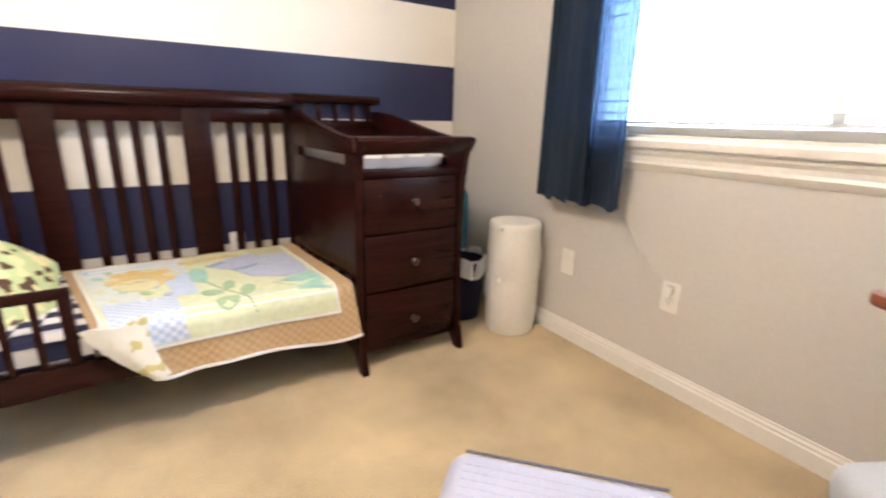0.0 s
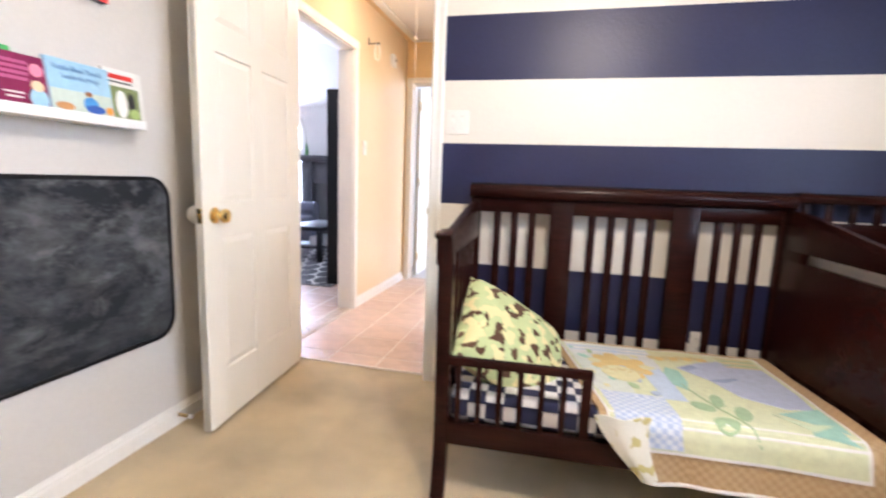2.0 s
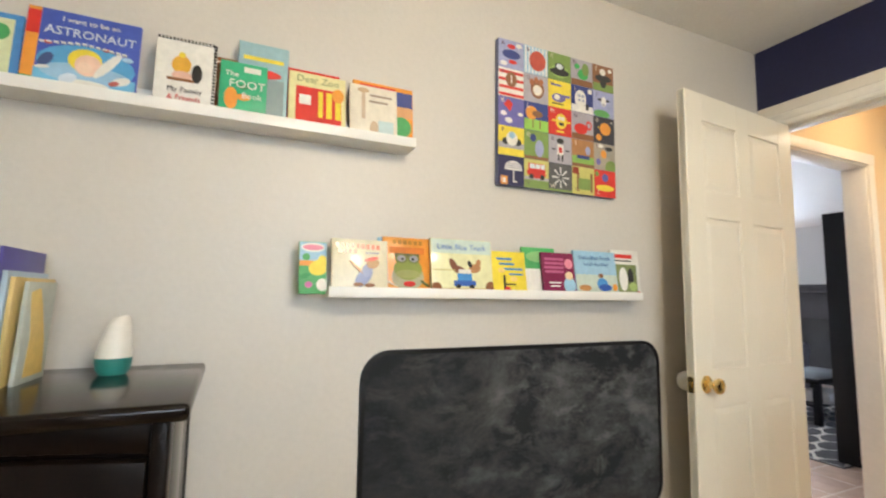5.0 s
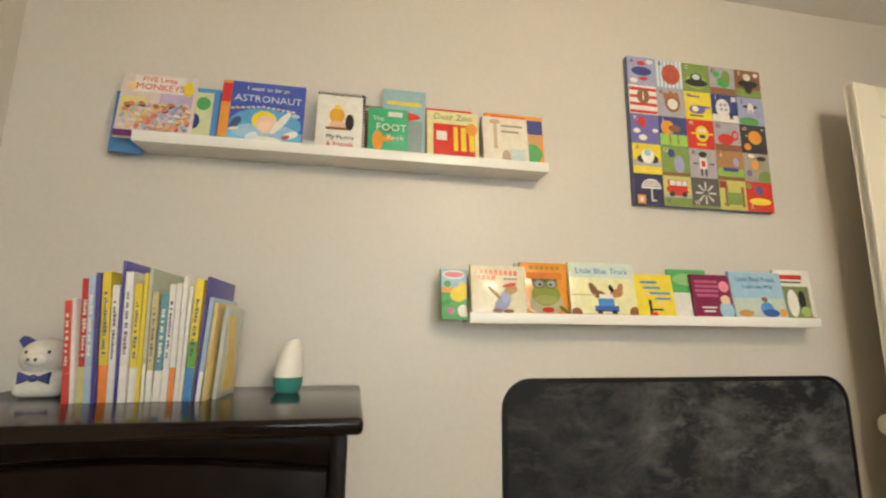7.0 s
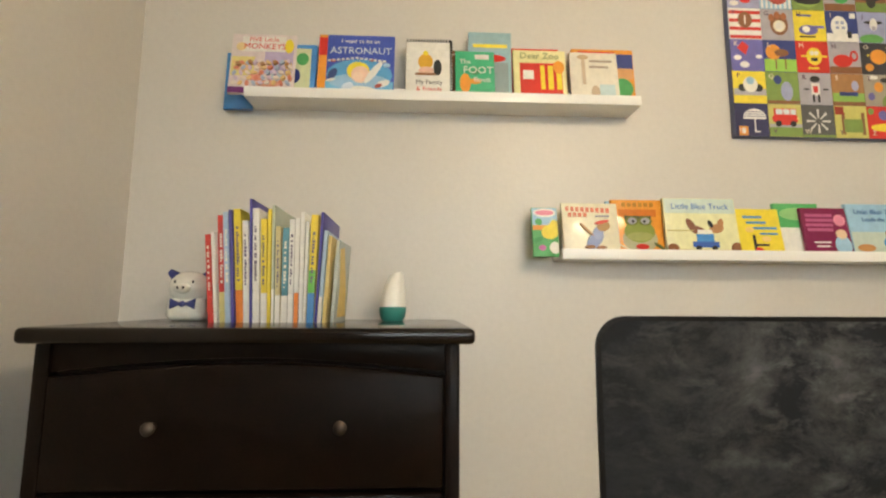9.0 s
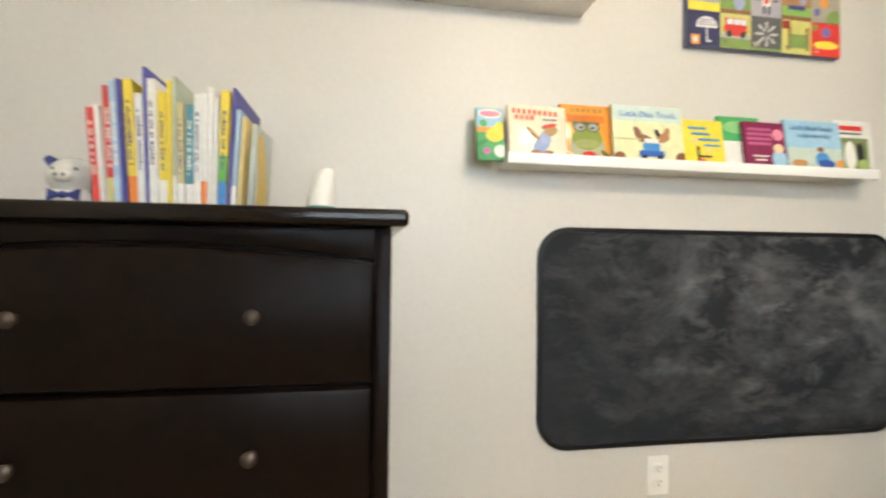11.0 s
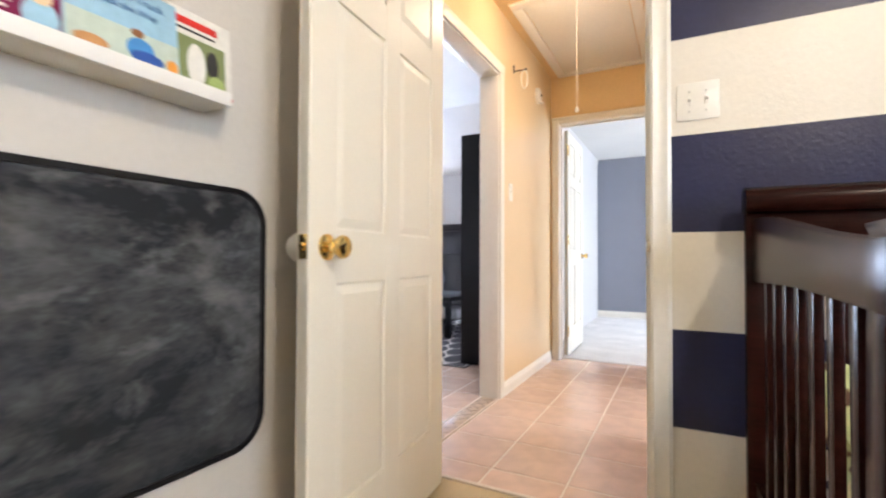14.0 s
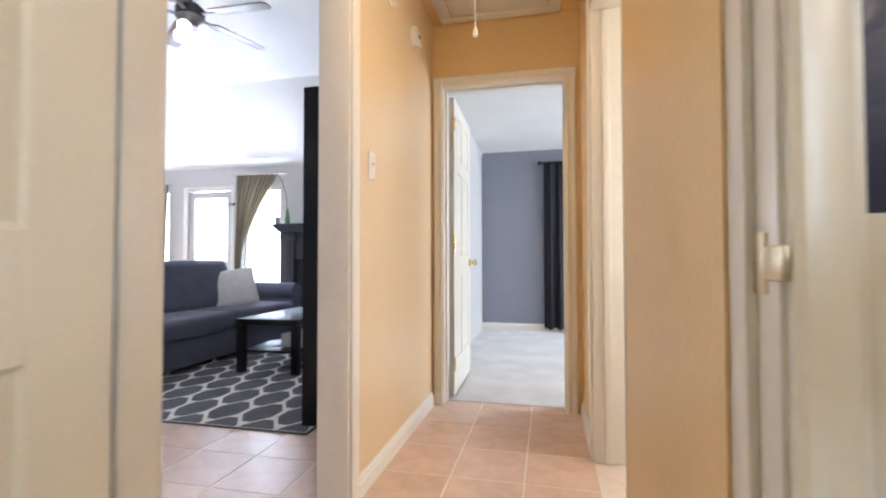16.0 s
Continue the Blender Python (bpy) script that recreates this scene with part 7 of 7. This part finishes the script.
def bag_at(u, v):
    a = 2 * math.pi * u
    r = 0.128 + 0.006 * math.sin(a * 9) + 0.004 * math.sin(a * 17)
    return (1.345 + r * math.cos(a), 1.945 + r * math.sin(a), 0.23 + 0.095 * v + 0.012 * math.sin(a * 5))


sheet(t, bag_at, 60, 4, 0.002)
part("bag", t, M["white_cloth"], can, "crumpled white liner bag")
single("storage_bag", prism(nb(), round_rect(2.10, 2.30, 0.0005, 0.62, 0.05, 6), 0, 1.26, 1.50, 0.03), ink((0.03, 0.17, 0.26), 0.6), "teal fabric storage bag standing in the corner", "bag")

cur = thing("curtain", (XE - 0.09, 1.5, 0.64), "navy curtain beside the window, translucent against the daylight", "curtain")
part("cloth", drape(nb(), (XE - 0.085, 1.375), (XE - 0.085, 1.605), 0.648, 2.235, 3, 0.020, gather=1.16, seed=0.5), M["curtain"], cur)
part("single_layer_edge", drape(nb(), (XE - 0.080, 1.205), (XE - 0.080, 1.392), 0.650, 2.235, 1.6, 0.012, gather=1.06, seed=0.9), M["sheer"], cur, "thinner see-through edge of the curtain")
b = nb()
tube(b, [(XE - 0.085, -0.55, 2.25), (XE - 0.085, 1.86, 2.25)], 0.011)
for y in (-0.45, 1.78):
    tube(b, [(XE - 0.002, y, 2.25), (XE - 0.085, y, 2.25)], 0.008)
part("rod", b, M["black"], cur)
cur = thing("curtain", (XE - 0.09, -0.35, 0.64), "navy curtain at the window's other side", "curtain")
part("cloth", drape(nb(), (XE - 0.085, -0.50), (XE - 0.085, -0.10), 0.635, 2.235, 4.5, 0.020, gather=1.1, seed=1.5), M["curtain"], cur)

# glider and ottoman
turn = pose(0.465, 0.400, 0.010, 0, 0, 43.7)
ott = placed("ottoman", turn, "glider ottoman with a lilac waffle-cloth cushion", "ottoman")
b = nb()
box(b, -0.19, 0.205, -0.19, 0.19, 0.30, 0.405, 0.035, segs=4)
cu = part("cushion", b, M["lilac"], ott)
b = nb()
for k in range(20):
    for s in range(20):
        x, yy = -0.155 + k * 0.0168, -0.152 + s * 0.0160
        box(b, x - 0.0062, x + 0.0062, yy - 0.0058, yy + 0.0058, 0.4045, 0.4056)
part("waffle_weave", b, M["lilac"], ott)["kind"] = "stuff"
b = nb()
o = [(0.205 + 0.002, -0.19 + 0.03), (0.205 + 0.002, 0.19 - 0.03)]
tube(b, [(0.199, -0.165 + 0.33 * k / 10, 0.397) for k in range(11)], 0.0026, 8)
part("piping", b, M["grey_cloth"], cu)
part("frame", box(nb(), -0.18, 0.18, -0.17, 0.17, 0.25, 0.2995, 0.01), M["glider_wood"], ott)
for x in (-0.15, 0.15):
    part("leg", box(nb(), x - 0.02, x + 0.02, -0.15, 0.15, -0.0095, 0.035, 0.008), M["glider_wood"], ott)
    for yy in (-0.12, 0.12):
        part("leg", box(nb(), x - 0.015, x + 0.015, yy - 0.015, yy + 0.015, 0.0352, 0.25, 0.004), M["glider_wood"], ott)
# local +y is the chair's front, which turns toward the ottoman
gl = placed("glider_chair", pose(1.17, -0.03, 0, 0, 0, 62), "wooden glider chair with pale grey cushions beside the window", "chair")
b = nb()
box(b, -0.25, 0.25, -0.25, 0.29, 0.31, 0.42, 0.045, segs=4)
part("seat_cushion", b, M["pale_cloth"], gl)
part("back_cushion", cushion(nb(), 0.50, 0.62, 0.15, m=Matrix.Translation((0, -0.25, 0.72)) @ Matrix.Rotation(radians(102), 4, 'X'), power=6), M["pale_cloth"], gl)
part("seat_frame", box(nb(), -0.25, 0.25, -0.26, 0.27, 0.26, 0.309, 0.008), M["glider_wood"], gl)
for s in (-1, 1):
    b = nb()
    prism(b, round_rect(-0.28, 0.15, s * 0.355 - 0.038, s * 0.355 + 0.038, 0.036, 6), 2, 0.645, 0.673, 0.008, m=Matrix(((0, 1, 0, 0), (1, 0, 0, 0), (0, 0, 1, 0), (0, 0, 0, 1))))
    bmesh.ops.recalc_face_normals(b, faces=b.faces[:])
    part("armrest", b, M["glider_wood"], gl)
    for yy in (-0.24, -0.04):
        part("arm_post", box(nb(), s * 0.345 - 0.018, s * 0.345 + 0.018, yy - 0.02, yy + 0.02, 0.08, 0.645, 0.005), M["glider_wood"], gl)
    part("runner", box(nb(), s * 0.345 - 0.025, s * 0.345 + 0.025, -0.27, 0.27, 0.0005, 0.08, 0.02), M["glider_wood"], gl)
    part("back_post", box(nb(), s * 0.22 - 0.018, s * 0.22 + 0.018, -0.36, -0.32, 0.26, 1.0, 0.006), M["glider_wood"], gl)
part("cross_rail", box(nb(), -0.322, 0.322, 0.22, 0.26, 0.12, 0.17, 0.006), M["glider_wood"], gl)
part("cross_rail", box(nb(), -0.322, 0.322, -0.27, -0.23, 0.12, 0.17, 0.006), M["glider_wood"], gl)
part("back_rail", box(nb(), -0.24, 0.24, -0.362, -0.318, 0.955, 1.02, 0.01), M["glider_wood"], gl)

# spring door stop on the baseboard behind the door
stop = thing("door_stop_spring", (XW + 0.014, 1.735, 0.045), "brass spring door stop on the baseboard", "door stop")
b = nb()
tube(b, [(XW + 0.0145 + 0.055 * k / 60, 1.735 + 0.006 * math.cos(k * 0.9), 0.045 + 0.006 * math.sin(k * 0.9)) for k in range(61)], 0.0022, 6)
part("spring", b, M["brass"], stop)
b = nb()
lathe(b, [(0, 0), (0.009, 0), (0.009, 0.012), (0, 0.013)], 0, 0, 14, m=Matrix.Translation((XW + 0.069, 1.735, 0.045)) @ Matrix.Rotation(radians(90), 4, 'Y'))
part("tip", b, M["plastic"], stop)
# patterned border tiles in the living room opening
strip = thing("threshold_strip", (XHW - T / 2, 3.2, 0), "tan border tile with a grey diagonal lattice across the opening", "threshold", kind="structure")
SX_0, SX_1, SY_0, SY_1 = XHW - T + 0.002, XHW - 0.002, OP_Y0 + 0.02, OP_Y1 - 0.020
part("bed", box(nb(), SX_0, SX_1, SY_0, SY_1, -0.008, 0.003, 0.001), M["border_tile"], strip)
for x in (SX_0 + 0.006, SX_1 - 0.006):
    part("edge_bead", box(nb(), x - 0.005, x + 0.005, SY_0, SY_1, 0.002, 0.0055, 0.001), M["grout"], strip, "pale raised edge bead")
b = nb()
x0, x1, step = SX_0 + 0.013, SX_1 - 0.013, 0.075
for k in range(int((SY_1 - SY_0) / step)):
    for s in (0, 1):
        y0 = SY_0 + k * step
        xa, xb = (x0, x1) if s else (x1, x0)
        tube(b, [(xa, y0, 0.0022), ((xa + xb) / 2, y0 + step * 0.62, 0.0022), (xb, y0 + step, 0.0022)], 0.0022, 6)
part("lattice", b, M["lattice"], strip, "grey-brown raised lattice")
# ---- floor tiles, last ----
tile_mesh = {}
SIZE, GAP, X0, Y0 = 0.311, 0.007, -1.245, 4.275


def tile_at(i, j, xa, xb, ya, yb):
    x0, x1 = max(X0 + i * SIZE + GAP / 2, xa), min(X0 + (i + 1) * SIZE - GAP / 2, xb)
    y0, y1 = max(Y0 + j * SIZE + GAP / 2, ya), min(Y0 + (j + 1) * SIZE - GAP / 2, yb)
    if x1 - x0 < 0.02 or y1 - y0 < 0.02:
        return
    key = (round(x1 - x0, 3), round(y1 - y0, 3))
    if key not in tile_mesh:
        b = nb()
        box(b, -(x1 - x0) / 2, (x1 - x0) / 2, -(y1 - y0) / 2, (y1 - y0) / 2, -0.008, 0.0, 0.0025, segs=1)
        me = bpy.data.meshes.new("tile")
        b.to_mesh(me)
        b.free()
        me.materials.append(M["tile"])
        tile_mesh[key] = me
    o = new("tile", tile_mesh[key])
    o.location = ((x0 + x1) / 2, (y0 + y1) / 2, 0)
    o.parent = bpy.data.objects["floor_hall"]


for i in range(-13, 2):
    for j in range(-6, 4):
        xa, xb = -5.0, XHE - 0.001
        tile_at(i, j, xa, xb, YN + 0.066, YHN + 0.098)
b = nb()
box(b, LW + 0.01, -5.0, LS + 0.01, YB - 0.01, -0.0079, 0.0)
box(b, -4.995, XW - 0.16, LS + 0.01, YN + 0.060, -0.0079, 0.0)
o = finish("tile_field", b, M["tile"])
o.parent = bpy.data.objects["floor_hall"]
o["kind"] = "stuff"
